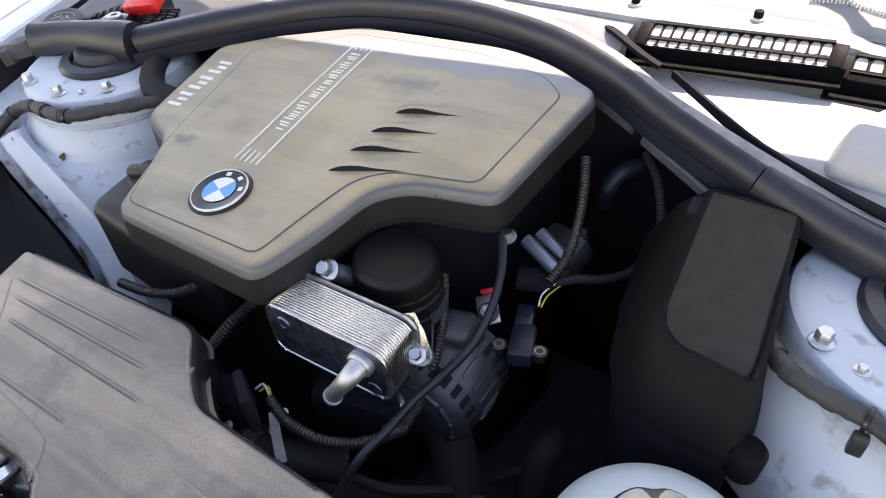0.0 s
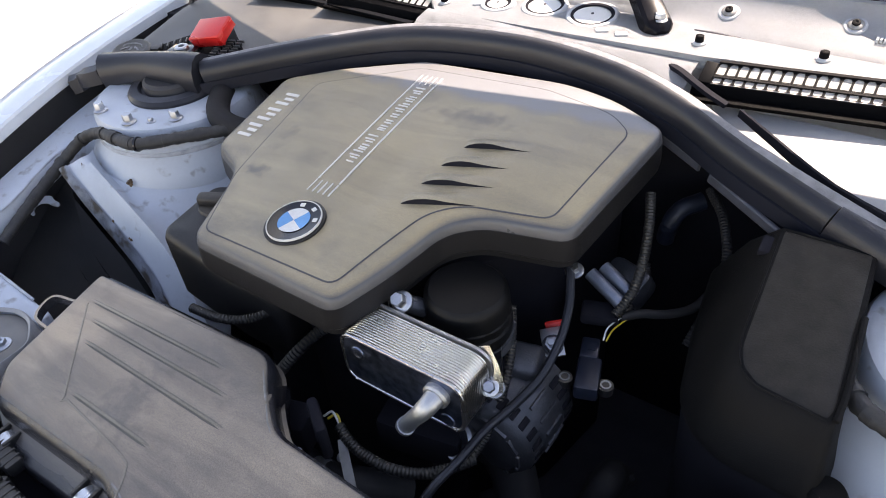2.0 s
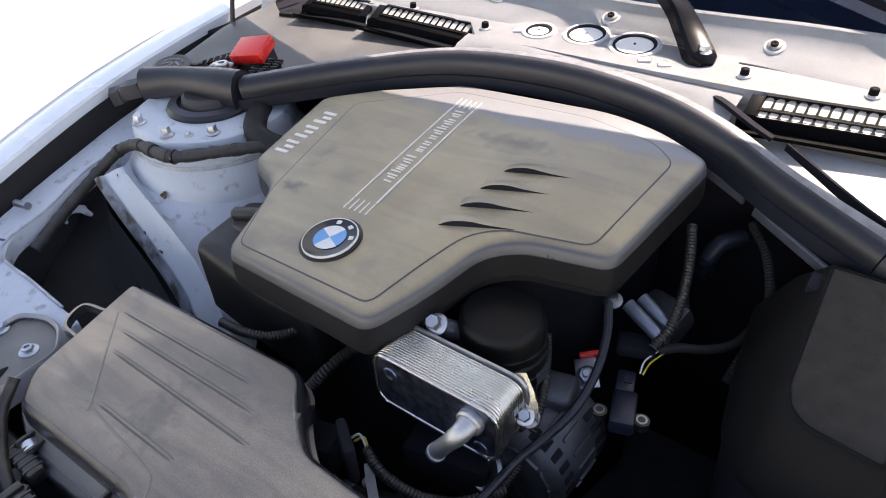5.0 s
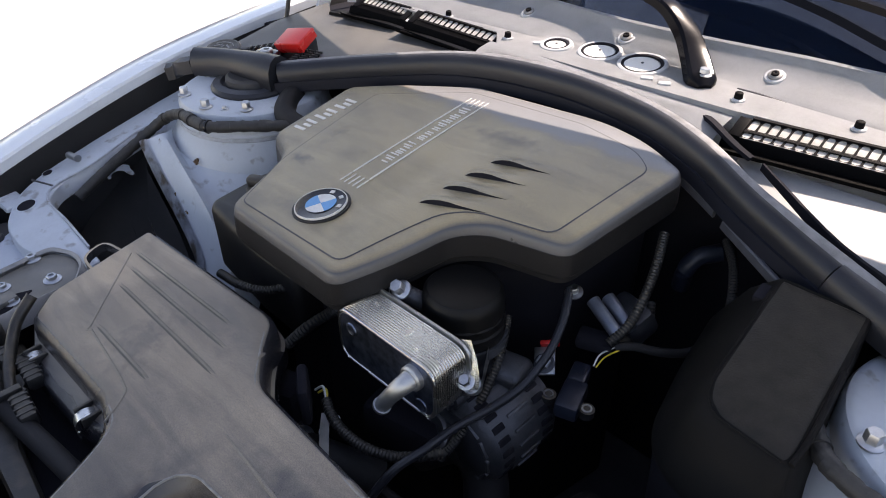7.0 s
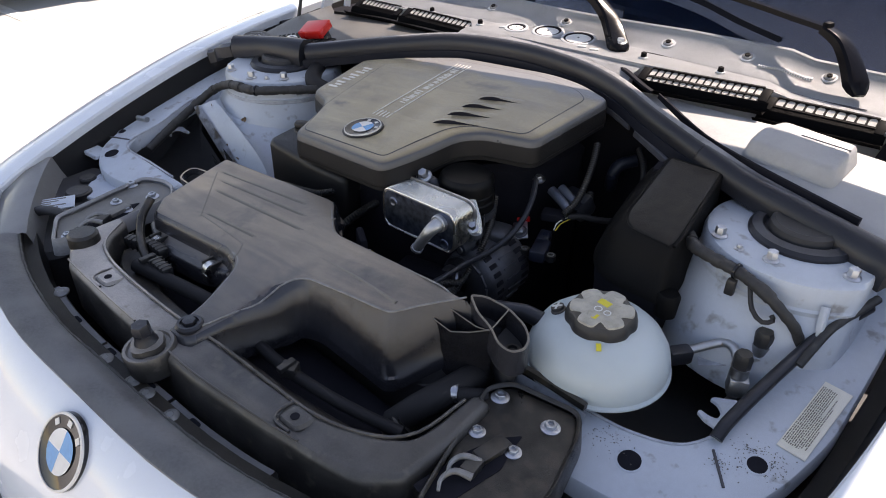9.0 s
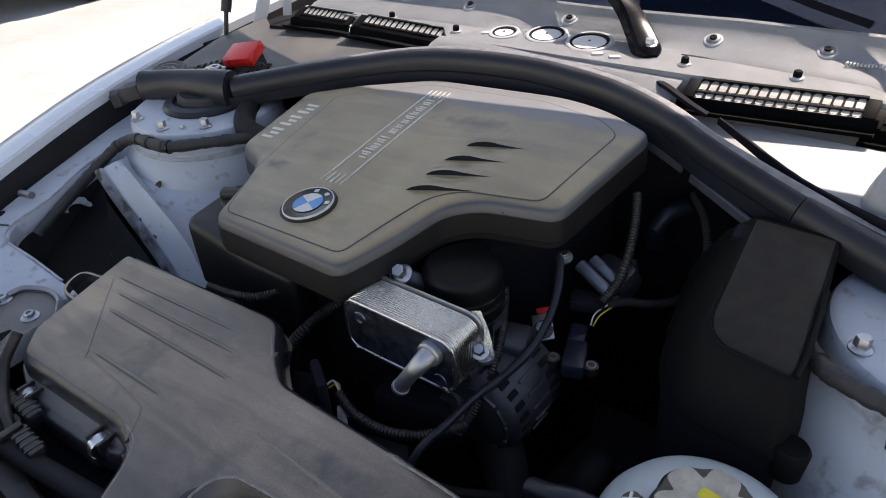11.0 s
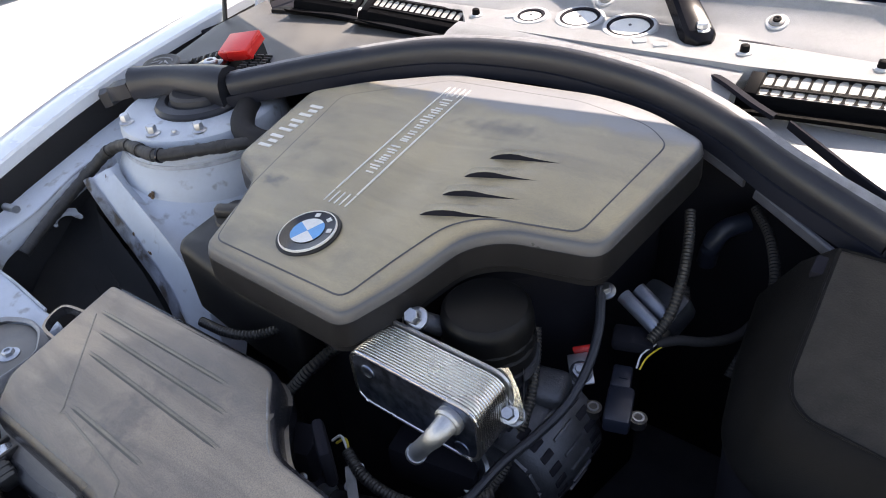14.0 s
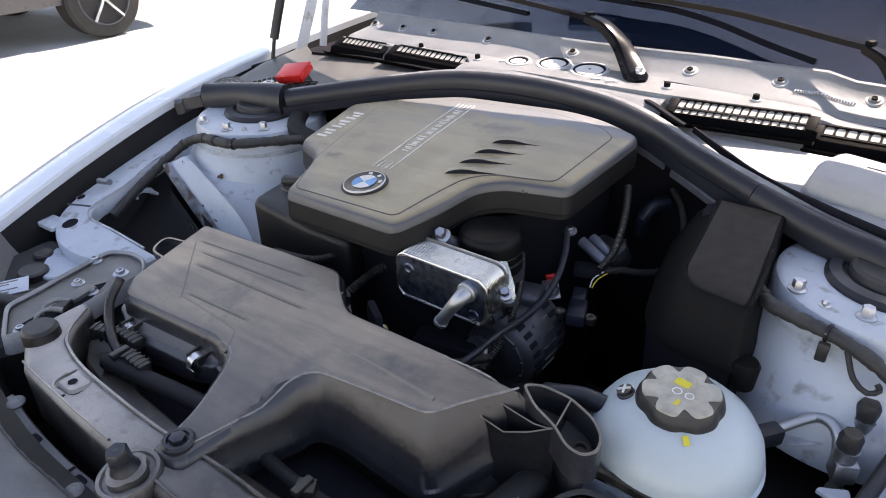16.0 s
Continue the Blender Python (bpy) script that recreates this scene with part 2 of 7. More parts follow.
TAN = (0.30, 0.25, 0.18)
M = {
    "cover": material("dusty_cover_plastic", (0.060, 0.062, 0.067), 0.34, spec=0.8, glare_mix=0.42, wipe_min=0.06, dust_rough=0.33, bump=0.5, bump_scale=1500, dust=1.0, dust_colour=(0.490, 0.385, 0.218), dust_scale=7, dust_lo=-0.7, wipe=(0, -1, -0.140, -0.118), up=(0.70, 0.97), smudge=1.0, streak=(0.5, 0.66), smears=(((-0.136, -0.058), (0.022, 0.010), 0.25), ((-0.150, 0.010), (0.012, 0.030), 0.6), ((0.06, 0.115), (0.06, 0.016), 0.5), ((-0.06, -0.135), (0.030, 0.012), 0.65))),
    # Darker than the top's plastic: the side wall's shade is in this colour.
    "cover_side": material("shade_darkened_cover_plastic", (0.0115, 0.0112, 0.0120), 0.42, spec=0.32, bump=0.4, bump_scale=1500, dust=0.12, dust_colour=(0.12, 0.11, 0.095)),
    "airbox": material("airbox_plastic", (0.0245, 0.0250, 0.0300), 0.24, spec=0.75, wipe=(0, 1, -0.110, 0.020), wipe_min=0.28, vary=0.25, scale=12, bump=0.5, bump_scale=1300, dust=1.0, dust_colour=(0.57, 0.455, 0.335), dust_scale=6, dust_lo=-0.10, up=(0.85, 0.985), streak=(-0.3, 0.50), smudge=1.0, smears=(((0.16, 0.02), (0.05, 0.016), 0.5), ((-0.13, 0.03), (0.03, 0.05), 0.55), ((0.05, -0.03), (0.03, 0.03), 0.6)), patch=(-1.0, 0.75, 0.27, 0.36)),
    "airbox_rib": material("dusty_airbox_rib", (0.030, 0.0305, 0.032), 0.32, wipe=(0, 1, -0.110, 0.000), wipe_min=0.4, vary=0.25, scale=12, bump=0.5, bump_scale=1300, dust=0.9, dust_colour=(0.42, 0.37, 0.295), dust_scale=6, dust_lo=-0.1, up=(0.1, 0.8), patch=(-1.0, 0.75, 0.27, 0.36)),
    "plastic": material("black_plastic", (0.020, 0.020, 0.021), 0.45, bump=0.3, bump_scale=1200, dust=0.4, dust_colour=TAN),
    "plastic_matt": material("matt_black_plastic", (0.031, 0.031, 0.034), 0.6, bump=0.3, bump_scale=900, dust=0.12, dust_colour=TAN),
    # The paler dust towards -x also carries sky glare on that half.
    "carrier": material("dusty_carrier_plastic", (0.036, 0.034, 0.032), 0.38, vary=0.6, scale=24, bump=0.3, bump_scale=1200, dust=1.0, dust_colour=(0.66, 0.61, 0.56), dust_scale=12, dust_lo=-0.5, up=(0.15, 0.85), wipe=(-1, 0, -0.04, 0.16), wipe_min=0.10, spots=0.5, spot_colour=(0.16, 0.14, 0.115), spot_lo=0.58),
    # The bluish film on upward faces also paints the seal's highlight.
    "rubber": material("black_rubber", (0.017, 0.0185, 0.024), 0.36, bump=0.3, bump_scale=700, spec=0.42, dust=0.15, dust_colour=(0.30, 0.31, 0.34), up=(0.85, 1.0), dust_scale=40),
    "hose": material("matt_hose_rubber", (0.020, 0.0195, 0.021), 0.7, spec=0.3, bump=0.4, bump_scale=800),
    "void": material("sooty_underbody", (0.070, 0.070, 0.080), 0.7, scale=30),
    "paint": material("white_body_paint", (0.74, 0.785, 0.83), 0.25, vary=0.02, coat=0.8, rough_vary=0.05),
    "paint_in": material("inner_body_paint", (0.50, 0.552, 0.612), 0.42, vary=0.09, scale=10, bump=0.15, bump_scale=300, spots=0.6, spot_lo=0.60, spot_colour=(0.16, 0.13, 0.11)),
    "sealer": material("seam_sealer", (0.40, 0.43, 0.48), 0.6, vary=0.3, scale=60, bump=1.0, bump_scale=120, spots=0.85, spot_colour=(0.15, 0.11, 0.075)),
    "cowl": material("grey_cowl_plastic", (0.44, 0.458, 0.478), 0.5, vary=0.14, bump=0.3, bump_scale=1000, dust=0.25, dust_colour=(0.40, 0.41, 0.42)),
    "cowl_dark": material("dark_cowl_plastic", (0.05, 0.05, 0.05), 0.5, bump=0.3, bump_scale=1000, dust=0.5, dust_colour=(0.28, 0.25, 0.2)),
    "alu": material("cast_aluminium", (0.55, 0.56, 0.57), 0.42, metal=1.0, bump=0.6, bump_scale=700, rough_vary=0.15),
    "casting": material("blue_grey_casting", (0.22, 0.25, 0.31), 0.4, metal=0.7, vary=0.2, scale=60, bump=0.4, bump_scale=500),
    "alu_dull": material("dull_grey_casting", (0.085, 0.090, 0.102), 0.5, metal=0.6, vary=0.3, scale=40, bump=0.6, bump_scale=500),
    "plate": material("brazed_aluminium_plate", (0.80, 0.79, 0.76), 0.25, metal=1.0, vary=0.1, bump=0.2, bump_scale=600),
    "face": material("stained_aluminium_face", (0.15, 0.185, 0.26), 0.36, metal=1.0, vary=0.7, scale=90, bump=0.4, bump_scale=500),
    "steel": material("zinc_plated_steel", (0.50, 0.52, 0.55), 0.38, metal=1.0, vary=0.15, scale=80),
    "steel_dull": material("dull_dusty_steel", (0.26, 0.26, 0.255), 0.5, metal=0.7, vary=0.3, scale=90, dust=0.5, dust_colour=(0.34, 0.32, 0.29)),
    "red": material("red_plastic", (0.75, 0.025, 0.022), 0.28, dust=0.08),
    "blue_plug": material("blue_grey_plastic", (0.014, 0.019, 0.033), 0.4),
    "tank": material("milky_tank_plastic", (0.50, 0.57, 0.585), 0.34, vary=0.05, scale=6, bump=0.1, bump_scale=300),
    "yellow": material("yellow_print", (0.75, 0.62, 0.05), 0.6),
    "white": material("white_print", (0.75, 0.75, 0.72), 0.5),
    "silver": material("silver_print", (0.72, 0.70, 0.66), 0.45, vary=0.04),
    "blue": material("blue_enamel", (0.09, 0.35, 0.66), 0.2),
    "black_gloss": material("gloss_black", (0.012, 0.012, 0.014), 0.14),
    "tape": material("harness_tape", (0.026, 0.026, 0.027), 0.6, vary=0.4, scale=80, bump=1.0, bump_scale=260, dust=0.2, dust_colour=(0.20, 0.175, 0.14), dust_scale=40),
    "paper": material("yellowed_label", (0.80, 0.76, 0.66), 0.6, vary=0.08, scale=20),
    "ink": material("label_ink", (0.20, 0.18, 0.15), 0.7),
    "concrete": material("pale_concrete", (0.46, 0.465, 0.455), 0.85, vary=0.14, scale=1.6, bump=0.5, bump_scale=60),
    "tyre": material("tyre_rubber", (0.02, 0.02, 0.02), 0.7),
    "car_grey": material("dark_grey_car_paint", (0.05, 0.05, 0.055), 0.3, coat=0.7),
    "lens": material("hazed_lamp_lens", (0.46, 0.455, 0.44), 0.15, vary=0.08, coat=0.5),
    "lamp_label": material("pale_blue_label", (0.58, 0.64, 0.70), 0.5),
    "copper": material("yellow_wire", (0.7, 0.5, 0.05), 0.5),
    "cap_top": material("worn_cap_top", (0.44, 0.405, 0.335), 0.40, vary=0.3, scale=60, bump=0.3, bump_scale=900),
    "plastic_dusty": material("dusty_black_plastic", (0.012, 0.0113, 0.0105), 0.44, vary=0.3, bump=0.7, bump_scale=600, dust=0.28, dust_colour=(0.108, 0.090, 0.070), dust_scale=60, dust_lo=0.10, dust_rough=0.6, spec=0.22),
    # Cover beside the terminals: the bonnet's shadow is put into this darker grey.
    "cowl_grey": material("shade_dark_cowl_plastic", (0.065, 0.065, 0.066), 0.42, vary=0.15, bump=0.3, bump_scale=1000, dust=0.5, dust_colour=(0.20, 0.19, 0.165), dust_lo=0.3),
    # Near-white base stands in for sun on the duct and cup floors.
    "duct": material("sun_white_duct_plastic", (0.78, 0.77, 0.74), 0.5, vary=0.06),
    "grime": material("dark_grime", (0.085, 0.075, 0.065), 0.8, vary=0.3, scale=200),
    "rust": material("brown_rust_stain", (0.13, 0.075, 0.04), 0.8, vary=0.4, scale=200, bump=0.8, bump_scale=600),
    "box": material("brown_black_plastic", (0.0070, 0.0066, 0.0064), 0.6, vary=0.25, bump=0.5, bump_scale=900, spec=0.13),
    # Pale grey for torn lip and symbols, and for painted edge highlights.
    "worn": material("pale_edge_plastic", (0.22, 0.215, 0.205), 0.4, vary=0.4, scale=120),
    "bracket": material("dirty_bracket_plastic", (0.13, 0.125, 0.12), 0.30, vary=0.4, bump=0.5, bump_scale=700, dust=0.8, dust_colour=(0.26, 0.24, 0.20), dust_scale=30),
    "bracket_dark": material("speckled_black_plastic", (0.016, 0.0150, 0.0140), 0.32, vary=0.5, scale=40, bump=0.5, bump_scale=700, spots=0.5, spot_colour=(0.075, 0.060, 0.045), spot_lo=0.50, dust=0.30, dust_colour=(0.15, 0.125, 0.095), dust_scale=60, dust_lo=0.3),
    "strip": material("grey_black_strip_rubber", (0.29, 0.29, 0.295), 0.36, vary=0.3, bump=0.3, bump_scale=700, dust=0.4, dust_colour=(0.32, 0.31, 0.29)),
    "wiper": material("satin_black_arm_paint", (0.006, 0.006, 0.008), 0.18, spec=0.10, rough_vary=0.04),
    "grille": material("black_grille_plastic", (0.005, 0.005, 0.006), 0.6, spec=0.06),
    "cowl_side": material("weathered_cover_plastic", (0.34, 0.342, 0.345), 0.45, vary=0.14, scale=14, bump=0.3, bump_scale=1000, dust=0.25, dust_colour=(0.40, 0.39, 0.37)),
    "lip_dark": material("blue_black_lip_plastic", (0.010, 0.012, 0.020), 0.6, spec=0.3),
    # Near-black: shade painted into holes, louvre faces and bay walls; also black trim.
    "slot": material("shade_and_trim_black", (0.016, 0.016, 0.021), 0.85, spec=0.1),
    "filter_black": material("satin_black_cap_plastic", (0.005, 0.005, 0.0053), 0.5, bump=0.3, bump_scale=1200, spec=0.22),
    "clip_grey": material("dull_blue_grey_strip", (0.062, 0.066, 0.080), 0.5, vary=0.25, scale=60, bump=0.3, bump_scale=500),
    # Dusty rubber paled further, so the sun on the edge is in the colour.
    "seal_top": material("dusty_sunlit_seal_rubber", (0.17, 0.172, 0.18), 0.5, vary=0.35, scale=70, bump=0.4, bump_scale=600),
    "flange": material("dirty_weld_flange_paint", (0.33, 0.36, 0.41), 0.55, vary=0.55, scale=45, bump=1.0, bump_scale=140, spots=0.9, spot_lo=0.52, spot_colour=(0.11, 0.085, 0.06)),
    "line_paint": material("worn_white_paint", (0.70, 0.70, 0.68), 0.7, vary=0.2),
    "liner": material("hood_insulation", (0.10, 0.10, 0.10), 0.9, bump=0.8, bump_scale=120),
}
glass = bpy.data.materials.new("sky_blue_windscreen_glass")
glass.use_nodes = True
gb = glass.node_tree.nodes["Principled BSDF"]
# Dark blue base stands in for the sky reflected in the glass.
gb.inputs["Base Color"].default_value = (0.008, 0.016, 0.036, 1)
gb.inputs["Roughness"].default_value = 0.03
gb.inputs["IOR"].default_value = 1.6
M["glass"] = glass

# ---- mesh helpers ----
ORIGIN = {}


def thing(name, at, label, category, group="", kind=""):
    ob = new(name)
    ob.empty_display_size = 0.02
    ob.location = at
    ORIGIN[ob] = Vector(at)
    return tagged(ob, label, category, group, kind)


def finish(bm, material_, name, angle=35):
    bmesh.ops.recalc_face_normals(bm, faces=bm.faces)
    me = bpy.data.meshes.new(name)
    bm.to_mesh(me)
    bm.free()
    me.materials.append(material_)
    me.shade_smooth()
    me.set_sharp_from_angle(angle=radians(angle))
    return me


def part(name, bm, mat, parent, label="", angle=35):
    """Links a bmesh, given in world metres, as one mesh under a thing or a part."""
    o = ORIGIN[parent]
    bmesh.ops.translate(bm, verts=bm.verts, vec=-o)
    ob = new(name, finish(bm, M[mat], name, angle))
    ob.parent = parent
    ORIGIN[ob] = o
    return tagged(ob, label)


def solo(name, bm, mat, at, label, category, group="", kind="", angle=35):
    """One mesh that is a thing of its own."""
    bmesh.ops.translate(bm, verts=bm.verts, vec=-Vector(at))
    ob = new(name, finish(bm, M[mat], name, angle))
    ob.location = at
    ORIGIN[ob] = Vector(at)
    return tagged(ob, label, category, group, kind)


def join(*bms):
    out = bmesh.new()
    for b in bms:
        me = bpy.data.meshes.new("tmp")
        b.to_mesh(me)
        b.free()
        out.from_mesh(me)
        bpy.data.meshes.remove(me)
    return out


def area2(p):
    return sum(p[i - 1][0] * p[i][1] - p[i][0] * p[i - 1][1] for i in range(len(p)))


def fillet(pts, r, n=4):
    """A polygon with its corners rounded."""
    out = []
    k = len(pts)
    for i in range(k):
        a, b, c = Vector(pts[i - 1][:2]), Vector(pts[i][:2]), Vector(pts[(i + 1) % k][:2])
        rr = pts[i][2] if len(pts[i]) > 2 else r
        u, v = (a - b), (c - b)
        cut = min(rr, u.length * 0.45, v.length * 0.45)
        p, q = b + u.normalized() * cut, b + v.normalized() * cut
        for j in range(n + 1):
            s = j / n
            out.append(tuple(p * (1 - s) ** 2 + b * 2 * s * (1 - s) + q * s * s))
    return out


def inset(pts, d):
    k, out = len(pts), []
    for i in range(k):
        a, b, c = Vector(pts[i - 1]), Vector(pts[i]), Vector(pts[(i + 1) % k])
        e, f = (b - a).normalized(), (c - b).normalized()
        n1, n2 = Vector((-e.y, e.x)), Vector((-f.y, f.x))
        m = n1 + n2
        m = m / max(0.35, m.dot(n1)) if m.length > 1e-6 else n1
        out.append(tuple(b + m * d))
    return out


def inside(p, poly):
    x, y = p
    hit = False
    for i in range(len(poly)):
        (x1, y1), (x2, y2) = poly[i - 1], poly[i]
        if (y1 > y) != (y2 > y) and x < (x2 - x1) * (y - y1) / (y2 - y1) + x1:
            hit = not hit
    return hit


def gap(p, poly):
    best = 9.0
    q = Vector(p)
    for i in range(len(poly)):
        a, b = Vector(poly[i - 1]), Vector(poly[i])
        d = b - a
        t = max(0.0, min(1.0, (q - a).dot(d) / max(1e-12, d.length_squared)))
        best = min(best, (a + d * t - q).length)
    return best


def sheet(poly, top, grid=0.0, along=()):
    """A face over a polygon, at the height that top(x, y) gives, with a grid inside it."""
    from mathutils.geometry import delaunay_2d_cdt
    pts = [Vector(p) for p in poly]
    k = len(pts)
    lines = [Vector(p) for p in along if inside(p, poly) and gap(p, poly) > 0.002]
    pts += lines
    if grid > 0:
        xs, ys = [p[0] for p in poly], [p[1] for p in poly]
        for i in range(int((max(xs) - min(xs)) / grid) + 1):
            for j in range(int((max(ys) - min(ys)) / grid) + 1):
                p = (min(xs) + (i + 0.5 * (j % 2)) * grid, min(ys) + j * grid)
                if inside(p, poly) and gap(p, poly) > grid * 0.45 and all((Vector(p) - q).length > grid * 0.55 for q in lines):
                    pts.append(Vector(p))
    vs, _, fs, *_ = delaunay_2d_cdt(pts, [], [list(range(k))], 1, 1e-6)
    bm = bmesh.new()
    made = [bm.verts.new((v.x, v.y, top(v.x, v.y))) for v in vs]
    for f in fs:
        try:
            bm.faces.new([made[i] for i in f])
        except ValueError:
            pass
    return bm


def slab(poly, top, rim, bottom=None, grid=0.0, base=True, along=()):
    """A body over a polygon. rim: (inset, drop below the top) from the top's edge down; bottom: the lowest height, a number or a function."""
    poly = [tuple(p[:2]) for p in poly]
    if area2(poly) < 0:
        poly = poly[::-1]
    loops = [(inset(poly, i) if i else poly, d) for i, d in rim]
    bm = sheet(loops[0][0], lambda x, y: top(x, y) - loops[0][1], grid, along)
    k = len(poly)
    rings = []
    for lp, d in loops:
        rings.append([bm.verts.new((x, y, top(x, y) - d)) for x, y in lp])
    if bottom is not None:
        low = bottom if callable(bottom) else (lambda x, y: bottom)
        rings.append([bm.verts.new((x, y, low(x, y))) for x, y in loops[-1][0]])
    for a, b in zip(rings, rings[1:]):
        for i in range(k):
            bm.faces.new((a[i - 1], a[i], b[i], b[i - 1]))
    if base:
        bm.faces.new(rings[-1])
    bmesh.ops.remove_doubles(bm, verts=bm.verts, dist=1e-5)
    return bm


def smooth_path(pts, step=0.008):
    """Points along a smooth curve through pts."""
    p = [Vector(q) for q in pts]
    p = [p[0] * 2 - p[1], *p, p[-1] * 2 - p[-2]]
    out = []
    for i in range(1, len(p) - 2):
        a, b, c, d = p[i - 1 : i + 3]
        n = max(2, int((c - b).length / step))
        for j in range(n):
            t = j / n
            out.append(0.5 * (2 * b + (c - a) * t + (2 * a - 5 * b + 4 * c - d) * t * t + (3 * b - a - 3 * c + d) * t ** 3))
    out.append(p[-2])
    return out


def even_path(pts, n):
    """A smooth curve through pts with n steps from each point to the next."""
    p = [Vector(q) for q in pts]
    p = [p[0] * 2 - p[1], *p, p[-1] * 2 - p[-2]]
    out = []
    for i in range(1, len(p) - 2):
        a, b, c, d = p[i - 1 : i + 3]
        for j in range(n):
            t = j / n
            out.append(0.5 * (2 * b + (c - a) * t + (2 * a - 5 * b + 4 * c - d) * t * t + (3 * b - a - 3 * c + d) * t ** 3))
    return out + [p[-2]]


def tube(pts, r, n=10, step=0.008, ridge=0.0, pitch=0.005, section=None, ends=True):
    """A round or shaped rod along a curve. ridge: depth of corrugation; section: (across, up) multiples of r."""
    if ridge:
        step = pitch / 2
    path = smooth_path(pts, step)
    sec = section or [(math.cos(2 * math.pi * i / n), math.sin(2 * math.pi * i / n)) for i in range(n)]
    bm = bmesh.new()
    rings = []
    for i, c in enumerate(path):
        d = (path[min(i + 1, len(path) - 1)] - path[max(i - 1, 0)]).normalized()
        side = d.cross(Vector((0, 0, 1)))
        if side.length < 0.05:
            side = d.cross(Vector((0, 1, 0)))
        side.normalize()
        up = side.cross(d)
        rr = (r(i / (len(path) - 1)) if callable(r) else r) - (ridge if i % 2 else 0)
        rings.append([bm.verts.new(c + side * (a * rr) + up * (b * rr)) for a, b in sec])
    k = len(sec)
    for a, b in zip(rings, rings[1:]):
        for i in range(k):
            bm.faces.new((a[i - 1], a[i], b[i], b[i - 1]))
    if ends:
        bm.faces.new(rings[0][::-1])
        bm.faces.new(rings[-1])
    return bm


def lathe(profile, n=24, m=None, teeth=0, depth=0.0, power=3, caps=True):
    """A turned body from (radius, height) pairs about z, moved by m. teeth: a lobed rim."""
    bm = bmesh.new()
    rings = []
    for r, z in profile:
        ring = []
        for i in range(n):
            a = 2 * math.pi * i / n
            q = r * (1 - depth * (0.5 + 0.5 * math.cos(teeth * a)) ** power) if teeth else r
            ring.append(bm.verts.new((q * math.cos(a), q * math.sin(a), z)))
        rings.append(ring)
    for a, b in zip(rings, rings[1:]):
        for i in range(n):
            bm.faces.new((a[i - 1], a[i], b[i], b[i - 1]))
    if caps:
        bm.faces.new(rings[0][::-1])
        bm.faces.new(rings[-1])
    else:
        for i in range(n):
            bm.faces.new((rings[-1][i - 1], rings[-1][i], rings[0][i], rings[0][i - 1]))
    if m is not None:
        bmesh.ops.transform(bm, matrix=m, verts=bm.verts)
    return bm


def block(sx, sy, sz, m=None, bevel=0.002, seg=2):
    """A box with rounded edges, centred, moved by m."""
    bm = bmesh.new()
    bmesh.ops.create_cube(bm, size=1.0)
    bmesh.ops.scale(bm, vec=(sx, sy, sz), verts=bm.verts)
    if bevel:
        bmesh.ops.bevel(bm, geom=bm.edges[:], offset=min(bevel, 0.45 * min(sx, sy, sz)), segments=seg, affect="EDGES", profile=0.5)
    if m is not None:
        bmesh.ops.transform(bm, matrix=m, verts=bm.verts)
    return bm


def aim(at, axis, spin=0.0):
    """A pose at a place with its z along axis."""
    return Matrix.Translation(at) @ Vector(axis).to_track_quat("Z", "Y").to_matrix().to_4x4() @ Matrix.Rotation(spin, 4, "Z")


def grid_sheet(rows, thick=0.0):
    """A skin through rows of points of equal count; thick adds a second skin below."""
    bm = bmesh.new()
    v = [[bm.verts.new(p) for p in row] for row in rows]
    for a, b in zip(v, v[1:]):
        for i in range(len(a) - 1):
            bm.faces.new((a[i], a[i + 1], b[i + 1], b[i]))
    if thick:
        bmesh.ops.solidify(bm, geom=bm.faces[:], thickness=thick)
    return bm


# ---- bolts ----
def bolt_meshes():
    big = join(lathe([(0.0080, 0), (0.0112, 0), (0.0112, 0.0022), (0.0082, 0.0042)], 20),
               lathe([(0.0076, 0.003), (0.0076, 0.0135), (0.0066, 0.0150), (0.0, 0.0152)], 6))
    small = join(lathe([(0.0060, 0), (0.0085, 0), (0.0085, 0.0015), (0.0055, 0.0025)], 16),
                 lathe([(0.0050, 0.002), (0.0050, 0.007), (0.0042, 0.008), (0.0, 0.0081)], 6))
    low = join(lathe([(0.0100, 0), (0.0138, 0.0004), (0.0138, 0.0018), (0.0095, 0.0034)], 24),
               lathe([(0.0085, 0.003), (0.0085, 0.0085), (0.0076, 0.0096), (0.0046, 0.0096), (0.0042, 0.0066), (0.0, 0.0066)], 6))
    return finish(big, M["steel"], "bolt"), finish(small, M["steel"], "small_bolt"), finish(low, M["steel"], "low_bolt")


BOLT, SMALL_BOLT, LOW_BOLT = bolt_meshes()


def bolt(at, axis=(0, 0, 1), small=False, size=1.0, low=False, parent=None, group="engine bay bolts", label="zinc-plated hexagon flange bolt screwed into the sheet metal"):
    ob = new("bolt", LOW_BOLT if low else SMALL_BOLT if small else BOLT)
    m = aim(at, axis, random.random() * 2) @ Matrix.Scale(size, 4)
    if parent is not None:
        ob.parent = parent
        ob.matrix_basis = Matrix.Translation(-ORIGIN[parent]) @ m
        return ob
    ob.matrix_basis = m
    return tagged(ob, label, "bolt", group)


# ---- ground ----
g = bmesh.new()
vs = [g.verts.new(p) for p in ((-300, -300, 0), (300, -300, 0), (300, 300, 0), (-300, 300, 0))]
g.faces.new(vs)
solo("ground", g, "concrete", (0, 0, 0), "sunlit pale concrete car park surface", "ground", kind="structure")

